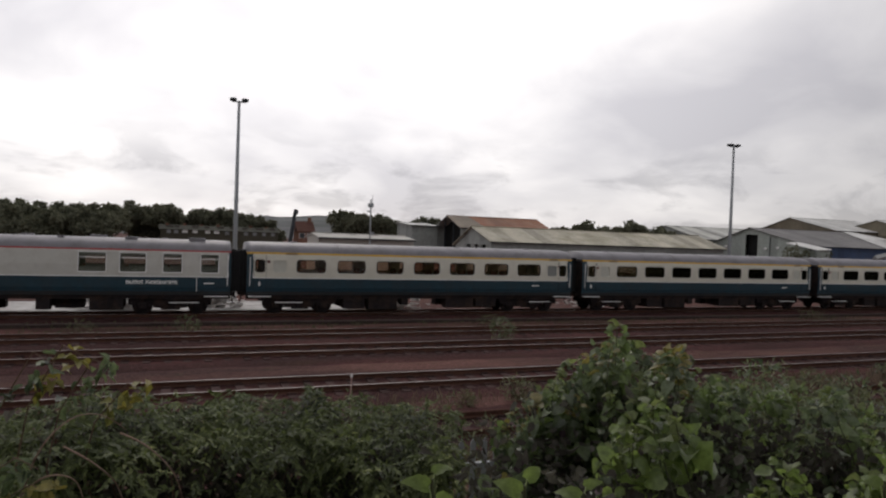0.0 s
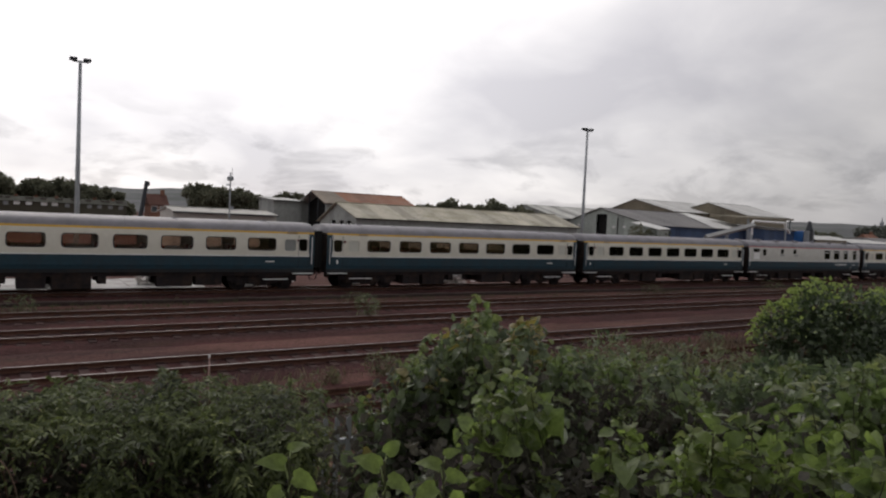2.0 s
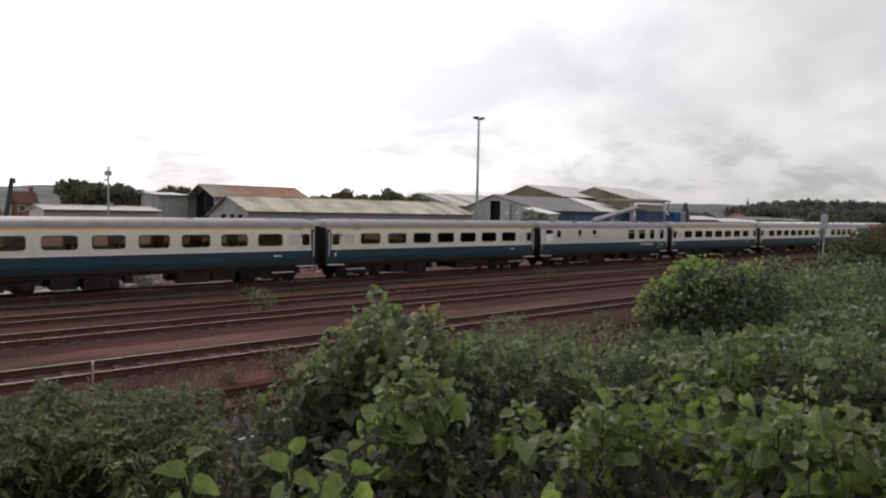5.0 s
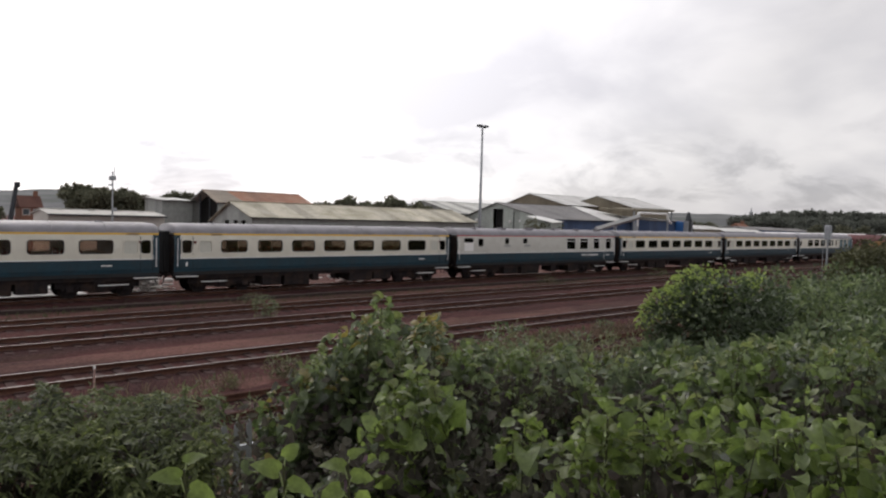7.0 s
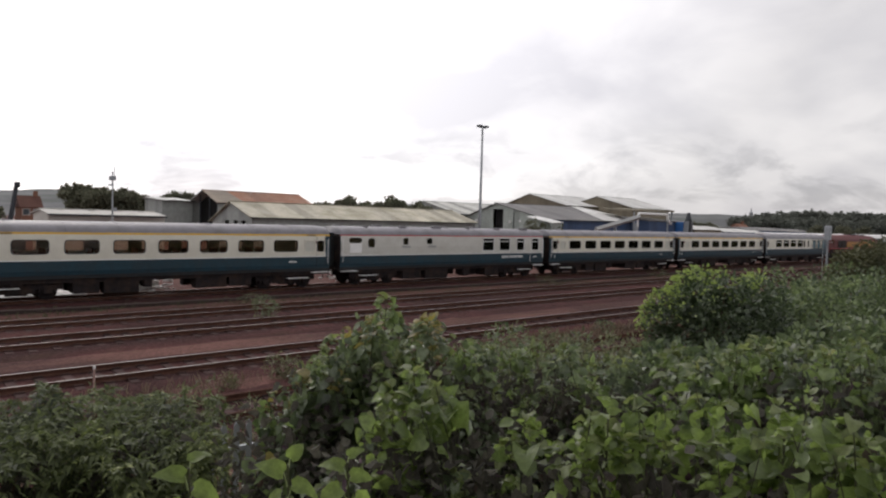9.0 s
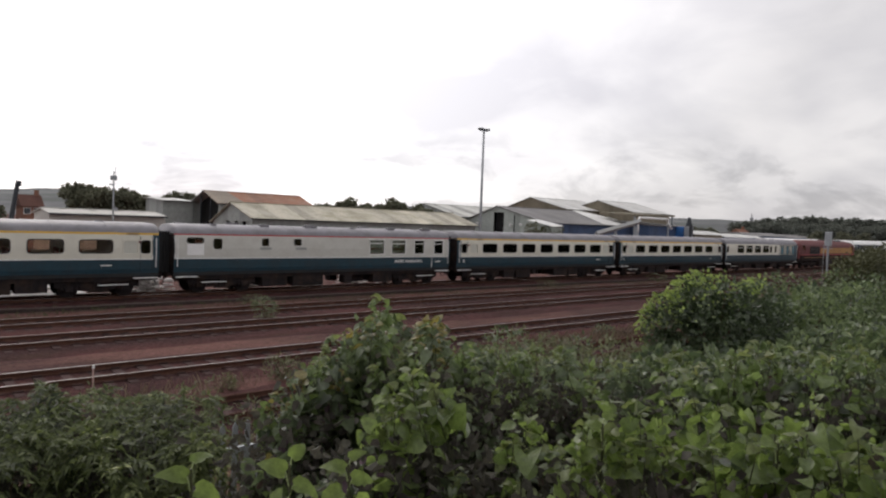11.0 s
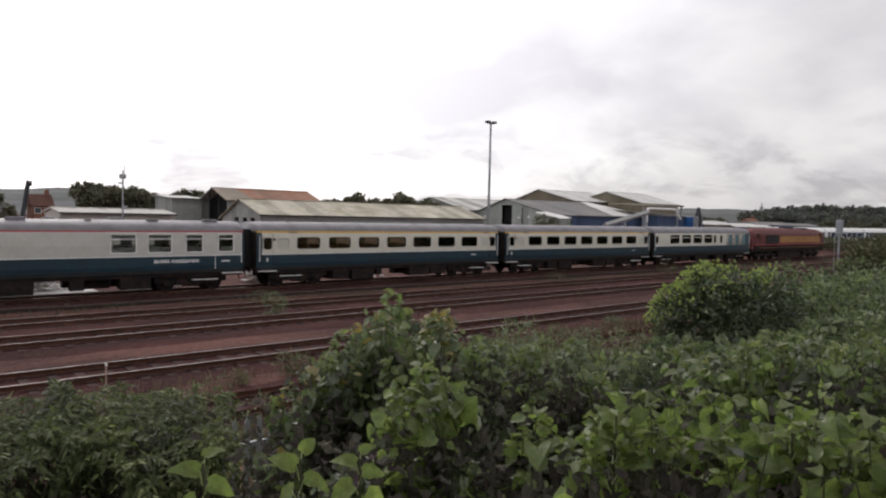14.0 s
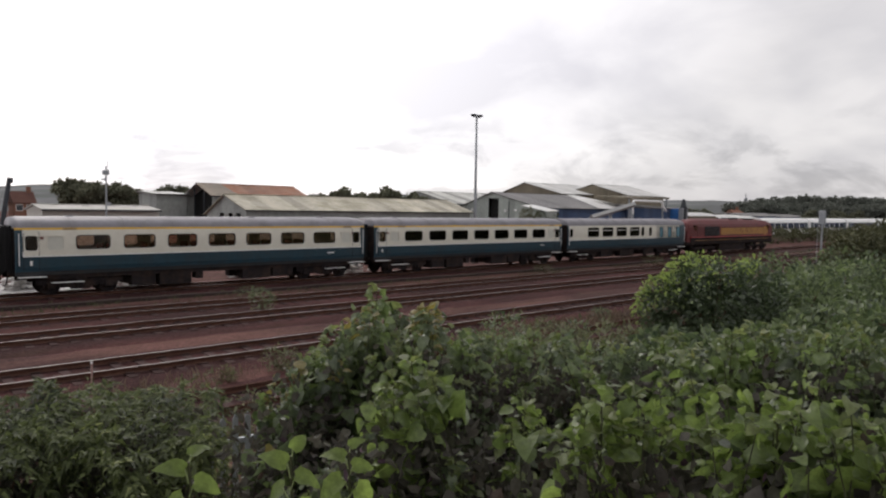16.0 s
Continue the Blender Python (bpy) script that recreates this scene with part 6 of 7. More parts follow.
def shrub(name, label, blobs, n, leaf, shape, material, seed, base_z=None, stems=12, category="shrub", shell=0.35, gap=-0.28):
    """A bush whose crown is a union of uneven lobes (x, y, z, rx, ry, rz), leaves near the outside, stems inside."""
    rr = np.random.RandomState(seed)
    c = np.mean([b[:2] for b in blobs], axis=0)
    bz = ground_z(c[0], c[1]) if base_z is None else base_z
    base = Vector((c[0], c[1], bz))
    p = thing(name, label, category, Matrix.Translation(base))
    B = np.array(blobs, float)
    w = (B[:, 3] * B[:, 4] + B[:, 4] * B[:, 5]) ** 1.0
    pick = rr.choice(len(B), n, p=w / w.sum())
    v = rr.normal(size=(n, 3))
    v /= np.linalg.norm(v, axis=1, keepdims=True)
    rad = 1 - np.abs(rr.normal(0, shell, n)) * 0.7
    rad = np.clip(rad, 0.05, 1.1)
    lump = np.array([0.16 * noise.noise(Vector(v[i]) * 3.1 + Vector((pick[i] * 7.0, seed, 0))) for i in range(n)])
    rad *= 1 + lump
    pos = B[pick, :3] + v * rad[:, None] * B[pick, 3:]
    keep = np.array([noise.noise((q[0] * 2.6 / max(0.6, leaf * 9), q[1] * 2.6 / max(0.6, leaf * 9), q[2] * 3.2 / max(0.6, leaf * 9))) > gap or rr.rand() < 0.22 for q in pos])
    keep &= pos[:, 2] > bz - 0.05
    pos, v = pos[keep], v[keep]
    m = len(pos)
    D = v + rr.normal(size=(m, 3)) * 0.7 + np.array([0, 0, 0.15])
    U = rr.normal(size=(m, 3)) * 0.5 + v * 0.5 + np.array([0, 0, 0.9])
    S = rr.uniform(0.65, 1.25, m) * leaf
    leaves("foliage", pos - np.array(base), D, U, S, shape, material, p)
    r2 = random.Random(seed)
    bm = bmesh.new()
    for k in range(stems):
        b = blobs[k % len(blobs)]
        t = Vector((b[0] + r2.uniform(-0.5, 0.5) * b[3], b[1] + r2.uniform(-0.5, 0.5) * b[4], b[2] + r2.uniform(-0.2, 0.7) * b[5])) - base
        f = Vector((r2.uniform(-0.2, 0.2), r2.uniform(-0.2, 0.2), -0.05))
        th = 0.012 + 0.02 * max(b[3], b[5])
        tube(bm, [f, f.lerp(t, 0.45) + Vector((r2.uniform(-0.1, 0.1), r2.uniform(-0.1, 0.1), 0.1)), t], th, th * 0.3, sides=5)
    part("branchwork", bm, TWIG, p)["kind"] = "stuff"
    return p


def dry_grass():
    """Rank dry grass between the bank and the nearest running line, thin over the old siding."""
    rr = np.random.RandomState(12)
    p = thing("dry_grass", "rank pale dry grass beside the old siding", "grass", pose(0, 0, 0), kind="stuff")
    P, D, U, S = [], [], [], []
    n = 0
    while n < 11000:
        x, y = rr.uniform(2, 46), rr.uniform(10.3, 17.6)
        dens = noise.noise((x * 0.35, y * 0.7, 4)) + 0.25 - (0.45 if 13.7 < y < 16.0 else 0) - (0.35 if x < 11 else 0)
        if dens < rr.uniform(-0.25, 0.35):
            continue
        P.append((x, y, max(ground_z(x, y), -0.26)))
        D.append((rr.normal() * 0.35, rr.normal() * 0.35, 1))
        U.append((rr.normal() * 0.6, -1, 0.2))
        S.append(rr.uniform(0.18, 0.5))
        n += 1
    leaves("blades", P, D, U, S, ([(0.05, 0, 0), (0.03, 0.6, 0.06), (-0.02, 1, 0.2), (-0.04, 0.5, 0.04)], [(0, 1, 2, 3)]), DRYGRASS, p)


def bank_shrubs():
    q = polar(26.4, 13.0, 0)
    zt = EYE_Z - 13 * math.tan(radians(3.28))
    bush = shrub("round_shrub", "rounded glossy green shrub, its yellow-green top growth brightened for light",
          [(q.x, q.y, zt - 0.92, 0.95, 0.95, 0.86), (q.x - 0.28, q.y + 0.75, zt - 1.15, 0.55, 0.55, 0.72), (q.x + 0.45, q.y - 0.5, zt - 0.8, 0.62, 0.6, 0.7),
           (q.x - 0.1, q.y + 0.35, zt - 0.55, 0.5, 0.5, 0.5)], 11500, 0.088, OVAL, LAUREL, 21, stems=16, shell=0.5, gap=-0.02)
    # young leaves only towards top and left, their brightness painting the light there
    rr = np.random.RandomState(22)
    b = np.array(bush.matrix_basis.translation)
    P, D = [], []
    for c, rad, n in (((q.x, q.y, zt - 0.92), (0.97, 0.97, 0.9), 330), ((q.x - 0.28, q.y + 0.75, zt - 1.15), (0.58, 0.58, 0.75), 330), ((q.x + 0.45, q.y - 0.5, zt - 0.8), (0.64, 0.62, 0.74), 220), ((q.x - 0.1, q.y + 0.35, zt - 0.55), (0.52, 0.52, 0.56), 220)):
        for _ in range(n):
            v = rr.normal(size=3) + [-0.5, 0.6, 1.0]
            v /= np.linalg.norm(v)
            if v[2] + 0.7 * (v[1] - v[0]) > 0.85:
                P.append(np.array(c) + v * rad * rr.uniform(0.93, 1.1) - b)
                D.append(v + rr.normal(size=3) * 0.6)
    leaves("top_growth", P, D, rr.normal(size=(len(P), 3)) * 0.5 + [0, -0.2, 0.8], rr.uniform(0.05, 0.085, len(P)), OVAL, TOPLEAF, bush, "yellow-green top growth, brightened for light on top and left")
    for i, (az, r, el, w, n) in enumerate(((20.5, 15.5, -4.3, 1.0, 2400), (18.0, 18.0, -3.5, 1.3, 2600), (15.0, 20.0, -2.7, 1.5, 2600), (11.5, 19.0, -2.6, 1.5, 2200),
                                           (21.0, 11.0, -8.2, 0.7, 2000), (17.5, 10.5, -6.4, 1.0, 2400), (13.0, 10.0, -6.0, 1.1, 2400), (8.0, 9.5, -5.8, 1.2, 2000),
                                           (25.0, 9.0, -9.0, 0.7, 1500), (29.5, 9.5, -9.4, 0.7, 1500), (22.5, 24.0, -3.0, 1.4, 1600), (18.5, 27.0, -2.5, 1.6, 1600))):
        q = polar(az, r, EYE_Z + r * math.tan(radians(el)))
        shrub("bramble_bush", "tangled green bramble bush on the bank", [(q.x, q.y, q.z - 0.7 * w, w, w, 0.75 * w), (q.x + 0.6 * w, q.y - 0.5 * w, q.z - 1.0 * w, w, w, 0.8 * w),
              (q.x - 0.5 * w, q.y + 0.4 * w, q.z - 1.1 * w, 0.8 * w, 0.8 * w, 0.7 * w)], n * 2, 0.10 + 0.001 * r, OVAL, BRAMBLE, 30 + i)
    # thin pale weeds behind the broad leaves
    for i, (az, r, el, n) in enumerate(((43.0, 8.6, -8.6, 380), (40.5, 9.0, -9.2, 320), (37.5, 8.8, -9.0, 380), (46.0, 8.4, -10.0, 300), (35.0, 9.4, -8.9, 300), (32.8, 9.8, -9.2, 300),
                                        (44.5, 7.4, -10.6, 400), (41.5, 7.2, -10.8, 400), (38.5, 7.6, -10.8, 400), (35.5, 7.8, -10.8, 400), (64.5, 9.0, -14.6, 300), (69, 9.2, -13.4, 300),
                                        (44.0, 11.5, -8.8, 420), (42.0, 12.5, -8.4, 420), (39.5, 11.8, -8.9, 420), (37.0, 12.4, -8.7, 420), (34.5, 12.0, -8.9, 420), (32.5, 12.6, -8.8, 380), (41.0, 10.2, -9.6, 420), (36.0, 10.4, -9.7, 420), (33.5, 10.8, -9.6, 420), (46.5, 10.5, -10.4, 360), (76, 9.0, -13.2, 260), (83, 9.2, -13.2, 260), (90, 9.0, -13.0, 260))):
        q = polar(az, r, EYE_Z + r * math.tan(radians(el)))
        shrub("tall_weed", "thin dry-green weed standing on the bank", [(q.x, q.y, q.z - 0.3, 0.24, 0.24, 0.32), (q.x + 0.1, q.y, q.z - 0.75, 0.34, 0.34, 0.42), (q.x - 0.15, q.y, q.z - 1.1, 0.3, 0.3, 0.4)],
              int(n * 1.6), 0.105, LANCE, WEED if i % 3 else BRAMBLE, 60 + i, stems=7, category="weed")
    # buddleia and weeds between the rails
    for i, (x, y, h, w, n) in enumerate(((14.1, 28.0, 1.05, 0.62, 420), (9.2, 17.2, 0.75, 0.55, 420), (24.0, 17.0, 0.6, 0.6, 300), (29.0, 17.4, 0.7, 0.7, 320), (35.0, 16.6, 0.8, 0.8, 320),
                                         (20.5, 17.1, 0.5, 0.5, 220), (0.6, 32.6, 0.7, 0.6, 260), (-3.6, 32.4, 0.6, 0.5, 200), (16.0, 33.2, 0.5, 0.8, 260), (40.0, 33.5, 0.6, 1.0, 260), (56.0, 34.0, 0.7, 1.2, 260),
                                         (40.0, 18.0, 1.3, 0.9, 380), (46.5, 17.2, 1.5, 1.1, 420), (7.4, 17.0, 0.4, 0.4, 160), (2.5, 17.3, 0.35, 0.4, 140))):
        shrub("lineside_weed", "straggly dusty green weed growing in the ballast", [(x, y, h * 0.5 - 0.22, w, w * 0.7, h * 0.5), (x + w * 0.5, y, h * 0.3 - 0.2, w * 0.7, w * 0.6, h * 0.4)], n, 0.12, LANCE, WEED if i % 2 else BRAMBLE, 90 + i, base_z=-0.24, stems=8, category="weed")
    # scrub bank that closes the view down the line
    for i, (x, y, h, w) in enumerate(((50.5, 16.3, 3.2, 2.0), (54.0, 16.2, 3.8, 2.2), (58.5, 15.8, 4.2, 2.6), (60, 15.4, 3.8, 3.0), (66, 16.6, 4.4, 3.4), (73, 16.8, 4.5, 3.6), (82, 16.5, 4.7, 4.0), (56, 13.6, 2.5, 2.6), (92, 17.0, 4.6, 4.5), (68, 13.0, 3.8, 3.5))):
        shrub("scrub_bush", "olive-brown scrub bush beside the line", [(x, y, h * 0.45, w, w * 0.6, h * 0.55), (x + w * 0.6, y + 0.4, h * 0.35, w * 0.8, w * 0.6, h * 0.5), (x - w * 0.6, y - 0.2, h * 0.3, w * 0.7, w * 0.5, h * 0.42)],
              2600, 0.26, OVAL, SCRUB, 130 + i, base_z=-0.26)
    # bushes before the workshop's gable
    for i, (x, y, h, w) in enumerate(((101.9, 89.6, 5.3, 1.9), (106.6, 89.8, 4.6, 2.0), (109.4, 89.8, 4.7, 2.1))):
        shrub("yard_bush", "dull green bush before the workshop wall", [(x, y, h * 0.62, w, w * 0.7, h * 0.36), (x + w * 0.5, y, h * 0.4, w * 0.8, w * 0.6, h * 0.36), (x - w * 0.4, y, h * 0.3, w * 0.8, w * 0.6, h * 0.3)],
              1500, 0.34, OVAL, TREELEAF if i == 0 else SCRUB, 160 + i, base_z=-0.26)


dry_grass()
bank_shrubs()


def loose_sprays():
    """Thin twigs with a few yellowing leaves that stand above the hedge, and old arching canes."""
    for i, (az, el, r) in enumerate(((99.3, -9.2, 4.9), (97.4, -8.8, 4.9), (95.4, -9.9, 4.9), (93.0, -11.8, 5.0), (100.2, -16.4, 4.6), (99.2, -18.3, 4.6))):
        rr = random.Random(40 + i)
        t = polar(az, r, EYE_Z + r * math.tan(radians(el)))
        f = Vector((t.x - 0.2, t.y + 0.3, min(2.35, t.z - 0.6)))
        p = thing("bramble_spray", "thin reddish twig with a few yellowing leaves above the hedge", "twig", Matrix.Translation(f))
        m = (t - f) * 0.6 + Vector((-0.12, 0, 0.1))
        part("twig", tube(bmesh.new(), [(0, 0, 0), m * 0.5 + Vector((-0.08, 0, 0)), m, t - f, t - f + Vector((0.12, 0, -0.08))], 0.008, 0.003, sides=5), TWIG, p)
        P, D, U, S = [], [], [], []
        for k in range(24):
            s = rr.random() ** 0.6
            q = m.lerp(t - f + Vector((0.1, 0, -0.04)), s)
            P.append(q + Vector((rr.uniform(-1, 1), rr.uniform(-1, 1), rr.uniform(-1, 1))) * 0.045)
            D.append((rr.uniform(-1, 1), rr.uniform(-1, 1), rr.uniform(-0.8, 0.4)))
            U.append((rr.uniform(-0.5, 0.5), rr.uniform(-0.8, 0.2), 1))
            S.append(rr.uniform(0.06, 0.11))
        leaves("foliage", P, D, U, S, OVAL, YELLOWLEAF if i % 2 else BRAMBLE, p)
    # old canes arch out of the hedge, the ends hanging
    canes = (((100.2, 5.0, -21.0), (99.0, 4.7, -16.6), (96.9, 4.7, -14.2), (94.8, 4.9, -14.0), (93.0, 5.1, -15.2)),
             ((97.2, 4.9, -16.0), (95.4, 4.75, -17.2), (93.7, 4.8, -18.8), (93.0, 4.9, -20.5)),
             ((93.4, 5.0, -15.4), (91.4, 4.75, -16.6), (89.4, 4.75, -18.8), (88.6, 4.9, -21.5)),
             ((99.9, 4.8, -18.9), (98.2, 4.65, -17.9), (96.4, 4.7, -18.4), (95.7, 4.8, -20.2)))
    for arc in canes:
        pts = [polar(az, r, EYE_Z + r * math.tan(radians(el))) for az, r, el in arc]
        p = thing("dead_cane", "old brown arching cane in the hedge", "twig", Matrix.Translation(pts[0]))
        fine = []
        for i in range(len(pts) - 1):
            p0, p1, p2, p3 = pts[max(0, i - 1)], pts[i], pts[i + 1], pts[min(len(pts) - 1, i + 2)]
            for k in range(5):
                u = k / 5
                fine.append(0.5 * (2 * p1 + (p2 - p0) * u + (2 * p0 - 5 * p1 + 4 * p2 - p3) * u * u + (3 * p1 - p0 - 3 * p2 + p3) * u ** 3) - pts[0])
        fine.append(pts[-1] - pts[0])
        part("cane", tube(bmesh.new(), fine, 0.007, 0.003, sides=5), CANEM, p)


loose_sprays()


def verge_grass():
    """Short dusty grass and moss in the space before the running line."""
    rr = np.random.RandomState(41)
    p = thing("verge_grass", "short dusty green grass between the tracks", "grass", pose(0, 0, 0), kind="stuff")
    P, D, U, S = [], [], [], []
    while len(P) < 6000:
        x, y = rr.uniform(-22, 110), rr.uniform(31.6, 35.6)
        if noise.noise((x * 0.18, y * 0.5, 9)) + 0.1 < rr.uniform(-0.2, 0.3):
            continue
        P.append((x, y, -0.27))
        D.append((rr.normal() * 0.6, rr.normal() * 0.5, 1))
        U.append((rr.normal() * 0.6, -1, 0.3))
        S.append(rr.uniform(0.1, 0.24))
    leaves("blades", P, D, U, S, ([(0.12, 0, 0), (0.07, 0.6, 0.06), (-0.04, 1, 0.2), (-0.1, 0.5, 0.04)], [(0, 1, 2, 3)]), SCRUB, p)


verge_grass()


def line_scrub():
    """Low dusty scrub between the far line and the parked carriages."""
    rr = np.random.RandomState(31)
    p = thing("line_scrub", "low dusty olive scrub beside the parked carriages", "scrub", pose(0, 0, 0), kind="stuff")
    P, D, U, S = [], [], [], []
    for i in range(9000):
        x, y = rr.uniform(92, 265), rr.uniform(44.5, 49.5)
        h = 2.3 + 0.8 * noise.noise((x * 0.12, y * 0.2, 6)) + 0.5 * noise.noise((x * 0.5, y * 0.6, 2))
        P.append((x, y, -0.3 + h * rr.rand() ** 0.6))
        D.append(rr.normal(size=3))
        U.append(rr.normal(size=3) + [0, 0, 0.8])
        S.append(rr.uniform(0.25, 0.5))
    leaves("foliage", P, D, U, S, OVAL, SCRUB, p)


line_scrub()

# ================= woods and hills =================


def tree(h, w, seed, label, m):
    """A broad-leaved tree: tapered trunk, limbs, and a crown of many leaf clumps with gaps."""
    rr = random.Random(seed)
    p = thing("tree", label, "tree", m, "trees beyond the yard")
    bm = bmesh.new()
    tube(bm, [(0, 0, -0.2), (0.1, 0, h * 0.3), (0.0, 0.1, h * 0.6), (0.1, 0, h * 0.85)], h * 0.028, h * 0.006, sides=7)
    lobes = []
    for k in range(9):
        a, z = k * 2.4 + rr.random(), h * rr.uniform(0.35, 0.82)
        d = w * rr.uniform(0.25, 0.55) * (1.15 - abs(z / h - 0.55))
        e = Vector((math.cos(a) * d, math.sin(a) * d, z))
        tube(bm, [(0, 0, z * 0.6), e * 0.6 + Vector((0, 0, z * 0.3)), e], h * 0.012, h * 0.003, sides=5)
        lobes.append((e.x, e.y, e.z, w * rr.uniform(0.2, 0.32), w * rr.uniform(0.2, 0.32), h * rr.uniform(0.11, 0.19)))
    lobes.append((0, 0, h * 0.84, w * 0.24, w * 0.24, h * 0.15))
    lobes.append((0, 0, h * 0.5, w * 0.42, w * 0.42, h * 0.3))
    part("trunk", bm, BARK, p)
    r2 = np.random.RandomState(seed)
    B = np.array(lobes)
    n = 2400
    pk = r2.choice(len(B), n)
    v = r2.normal(size=(n, 3))
    v /= np.linalg.norm(v, axis=1, keepdims=True)
    pos = B[pk, :3] + v * (1 - np.abs(r2.normal(0, 0.3, n)))[:, None] * B[pk, 3:]
    pos = pos[pos[:, 2] > h * 0.1]
    k = len(pos)
    leaves("crown", pos, r2.normal(size=(k, 3)), r2.normal(size=(k, 3)) + [0, 0, 0.8], r2.uniform(0.5, 1.0, k) * h * 0.1, OVAL, TREELEAF if h < 10 else FARLEAF, p)
    return p


def woods():
    rr = random.Random(15)
    kinds = {h: [tree(h, h * (0.66 if h < 10 else 0.95), 50 + i + h, "dark broad-leaved tree beyond the railway yard", pose(-60 - 9 * i - h, 300, -0.3)) for i in range(3)] for h in (8, 12)}

    def put(az, r, h, el):
        k = rr.choice(kinds[h])
        z = EYE_Z + r * math.tan(radians(el)) - h * 0.93
        copy_thing(k, pose(r * math.cos(radians(az)), r * math.sin(radians(az)), min(z, 3.0), 0, 0, rr.uniform(0, 360)))
    # the wood at the west end, an even top and then single crowns
    az = 106.0
    while az > 94.2:
        put(az, 150 + rr.uniform(-6, 6), 8, 1.52 + rr.uniform(-0.1, 0.05))
        put(az + 0.5, 140 + rr.uniform(-4, 4), 8, 1.0 + rr.uniform(-0.2, 0.2))
        az -= 1.15
    for az, el in ((93.2, 1.85), (92.1, 1.5), (91.2, 1.66), (90.5, 1.75), (89.9, 1.5), (92.6, 0.9), (91.6, 0.8), (90.2, 0.8), (88.0, 1.5), (87.3, 1.35), (86.6, 1.6), (85.9, 1.5),
                   (85.1, 1.25), (84.4, 1.2), (83.4, 0.9), (82.6, 0.8), (76.9, 1.85), (76.2, 1.75), (75.4, 1.65), (74.6, 1.45), (73.8, 1.6), (73.0, 1.3), (72.4, 1.15), (70.2, 1.5), (69.2, 1.5)):
        put(az, 168 + rr.uniform(-5, 5), 8, el)
    for az, r, el in ((56.5, 150, 1.62), (53.2, 150, 1.72), (52.6, 155, 1.4), (50.9, 150, 1.3), (55.0, 165, 1.2), (58.5, 170, 1.1)):
        put(az, r, 8, el)
    az = 24.4
    while az > 10:
        put(az, 330 + rr.uniform(-15, 15), 12, along([(24.4, 0.85), (23.4, 1.1), (21.4, 1.35), (18.5, 1.3), (15.4, 1.2), (8, 1.3)], az) + rr.uniform(-0.08, 0.05))
        put(az + 0.3, 290 + rr.uniform(-15, 15), 12, 0.75 + rr.uniform(-0.15, 0.15))
        az -= 0.95
    for az in (27.5, 28.6, 20, 18.5, 17):
        put(az, 240, 8, 0.3)


woods()


def hills():
    verts, faces = [], []
    n = 160
    for i in range(n + 1):
        az = 2 + 108 * i / n
        el = 1.05 + 0.35 * noise.noise((az * 0.09, 2.2, 0)) + 0.12 * noise.noise((az * 0.5, 7, 0)) + 0.04 * noise.noise((az * 2.4, 1, 0))
        el += along([(0, 0.0), (74, 0.1), (77.5, 0.42), (82, 0.1), (88, 0.1), (110, 0)], az)
        c, s = math.cos(radians(az)), math.sin(radians(az))
        for r, k in ((520, -0.05), (650, 0.45), (800, 0.8), (950, 1.0), (1200, 0.7)):
            verts.append((r * c, r * s, -2 if k < 0 else EYE_Z + 950 * math.tan(radians(el)) * k))
    for i in range(n):
        for j in range(4):
            a = i * 5 + j
            faces.append((a, a + 1, a + 6, a + 5))
    me = bpy.data.meshes.new("hills")
    me.from_pydata(verts, [], faces)
    me.polygons.foreach_set("use_smooth", [True] * len(faces))
    # grey-blue of distance haze is put into the hill colour
    me.materials.append(mat("hazed_fields_and_woods", (0.135, 0.138, 0.142), 1.0, 0, 0.4, 0.008, 0.05, 0, dirt=(0.085, 0.10, 0.085), dirt_amount=0.9))
    tagged(new("backdrop_hills", me), "low wooded hills in the distance", "hills", kind="structure")


hills()


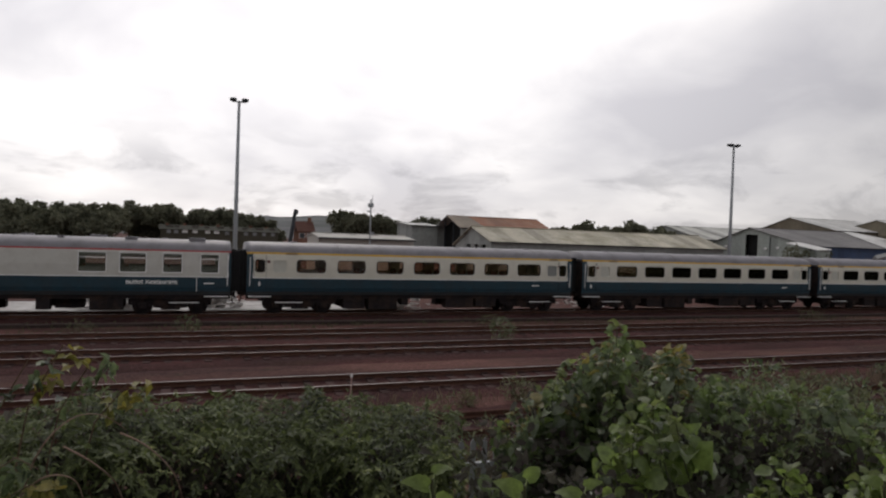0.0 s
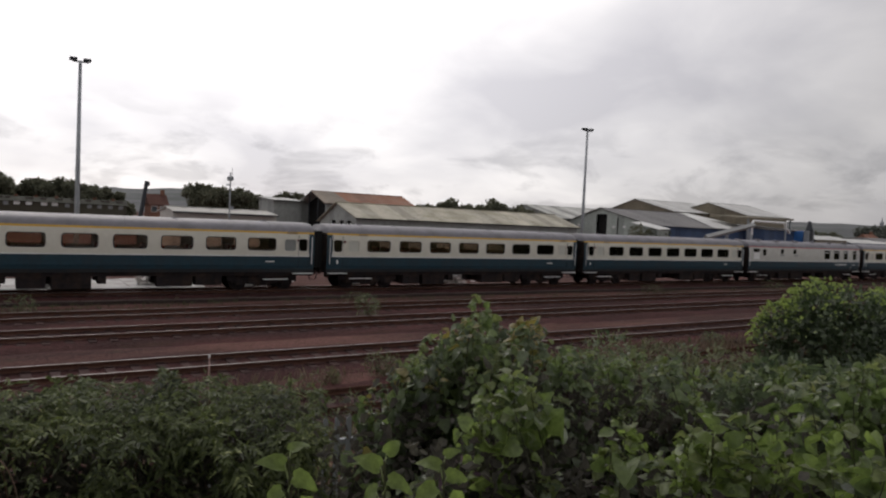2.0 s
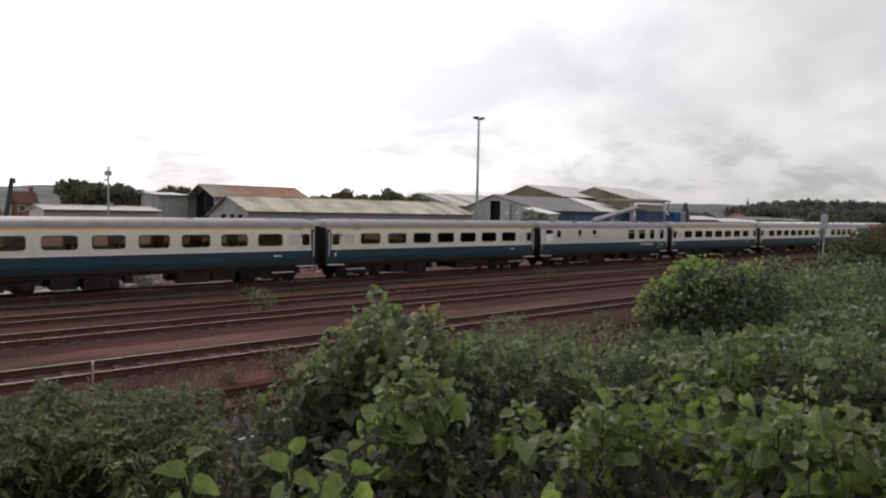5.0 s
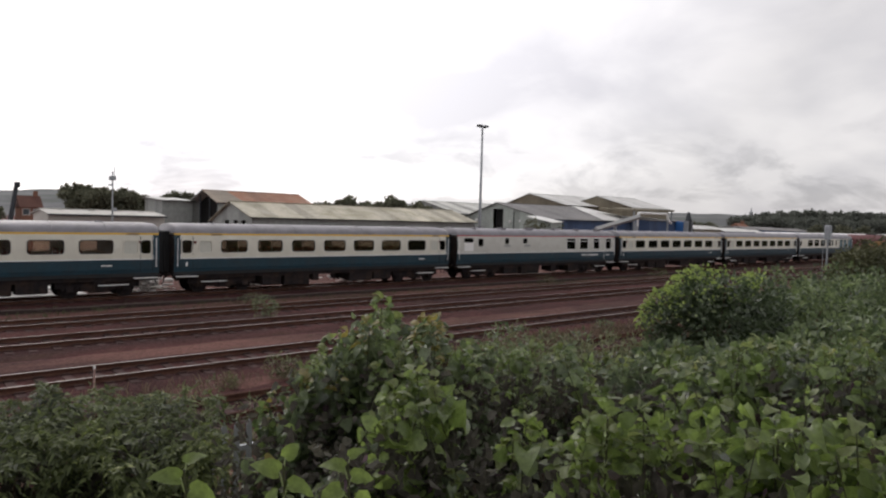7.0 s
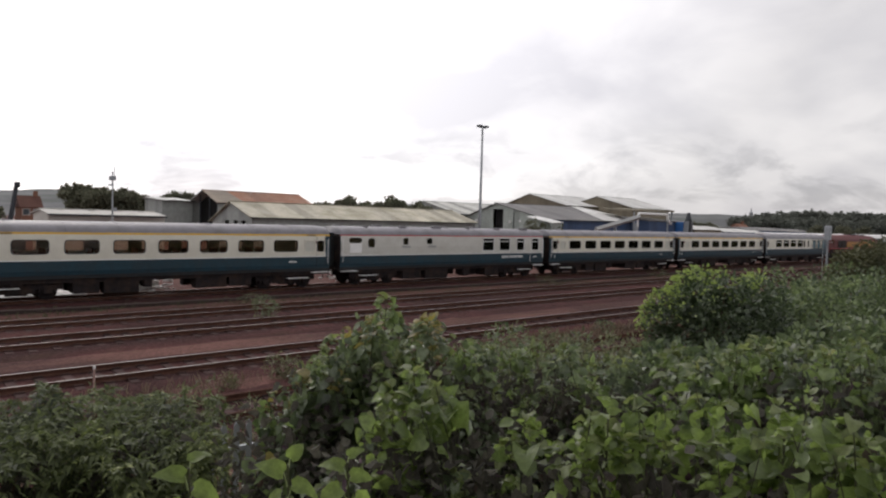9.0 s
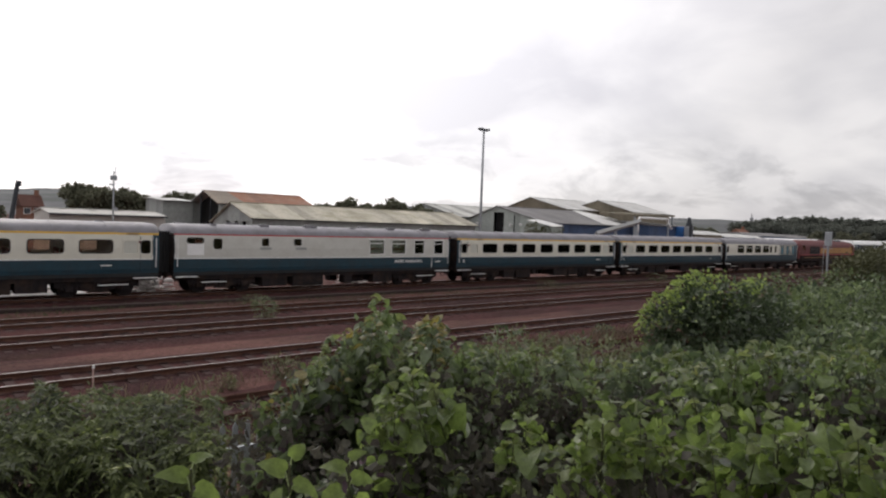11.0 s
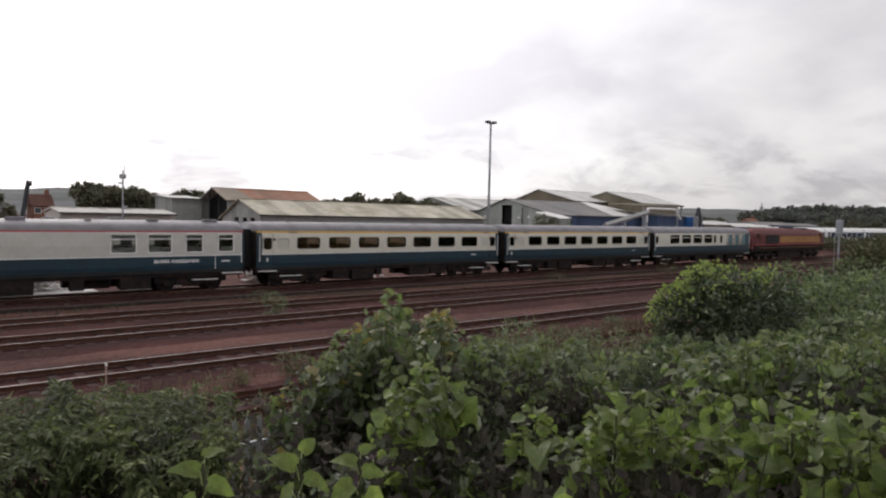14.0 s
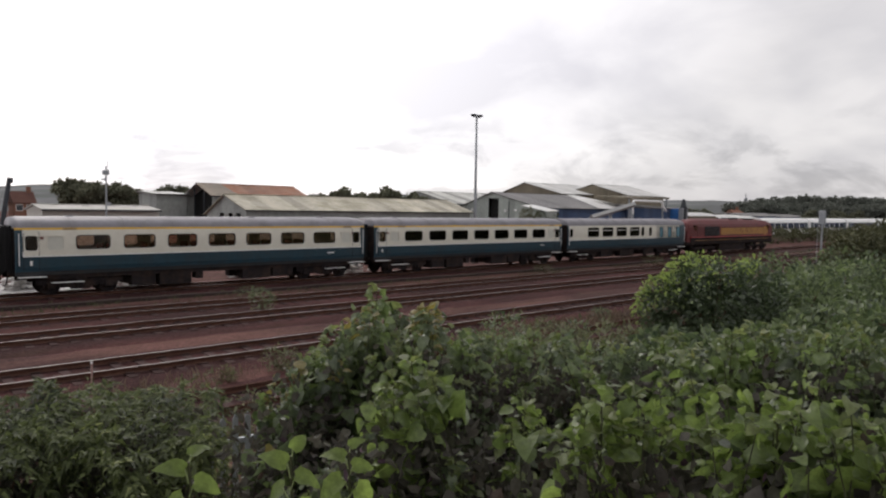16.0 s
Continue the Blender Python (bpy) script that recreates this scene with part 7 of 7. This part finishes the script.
def spire():
    p = thing("radio_mast", "slim pale grey mast on the skyline", "mast", pose(300 * math.cos(radians(24.5)), 300 * math.sin(radians(24.5)), 0))
    part("shaft", tube(bmesh.new(), [(0, 0, -0.3), (0, 0, 9.8), (0, 0, 12.6)], 0.42, 0.16, sides=8), GALV, p)
    part("head", boxes((-0.55, 0.55, -0.55, 0.55, 9.9, 11.0), bevel=0.1), GALV, p)


spire()

# ================= sleepers =================


def lay_sleepers():
    rr = random.Random(4)
    tracks = [o for o in scene.objects if o.name.startswith("railway_track")]
    for (yc, x0, x1), tr in zip(TRACKS, tracks):
        near = 0
        rest = []
        x = x0 + 0.3
        while x < min(x1, 140) - 0.3:
            m = pose(x + rr.uniform(-0.03, 0.03), yc + rr.uniform(-0.05, 0.05), rr.uniform(-0.012, 0.006), 0, 0, rr.uniform(-1.2, 1.2))
            if -14 < x < 60 and near < 115:
                share("sleeper", SLEEPER_MESH, tr, m)
                near += 1
            else:
                rest.append(m)
            x += 0.66
        src = [v.co.copy() for v in SLEEPER_MESH.vertices]
        fs = [list(f.vertices) for f in SLEEPER_MESH.polygons]
        V, F = [], []
        for m in rest:
            k = len(V)
            V += [m @ c for c in src]
            F += [[i + k for i in f] for f in fs]
        me = bpy.data.meshes.new("far_sleepers")
        me.from_pydata(V, [], F)
        me.materials.append(SLEEPER)
        ob = new("far_sleepers", me)
        ob.parent = tr
        ob["kind"] = "stuff"


lay_sleepers()

# ================= movement =================


def motions():
    steps = [i * 0.5 for i in range(33)]
    fine = [i * 0.1 for i in range(161)]
    # plants stir in the wind
    for ob, seed in SWAYING + SPRIGS:
        rr = random.Random(seed)
        p = ob.matrix_basis.translation.copy()
        ph, amp = rr.uniform(0, 6.28), rr.uniform(0.4, 0.9)
        walk(ob, [(t, pose(*p, amp * 0.6 * math.sin(1.7 * t + ph), amp * math.sin(2.3 * t + 1.3 * ph), 0)) for t in steps])
    for ob, k in TRAIN:
        off = (k + 0.5) * PITCH if k < 8 else 8 * PITCH + 10.9
        walk(ob, [(t, pose(train_x(t) + off, TRAIN_Y, 0)) for t in steps])
        for w in ob.children_recursive:
            if w.name.startswith("wheelset"):
                p = w.matrix_basis.translation.copy()
                walk(w, [(t, pose(*p, 0, math.degrees((train_x(t) - train_x(0)) / p.z), 0)) for t in fine])


motions()
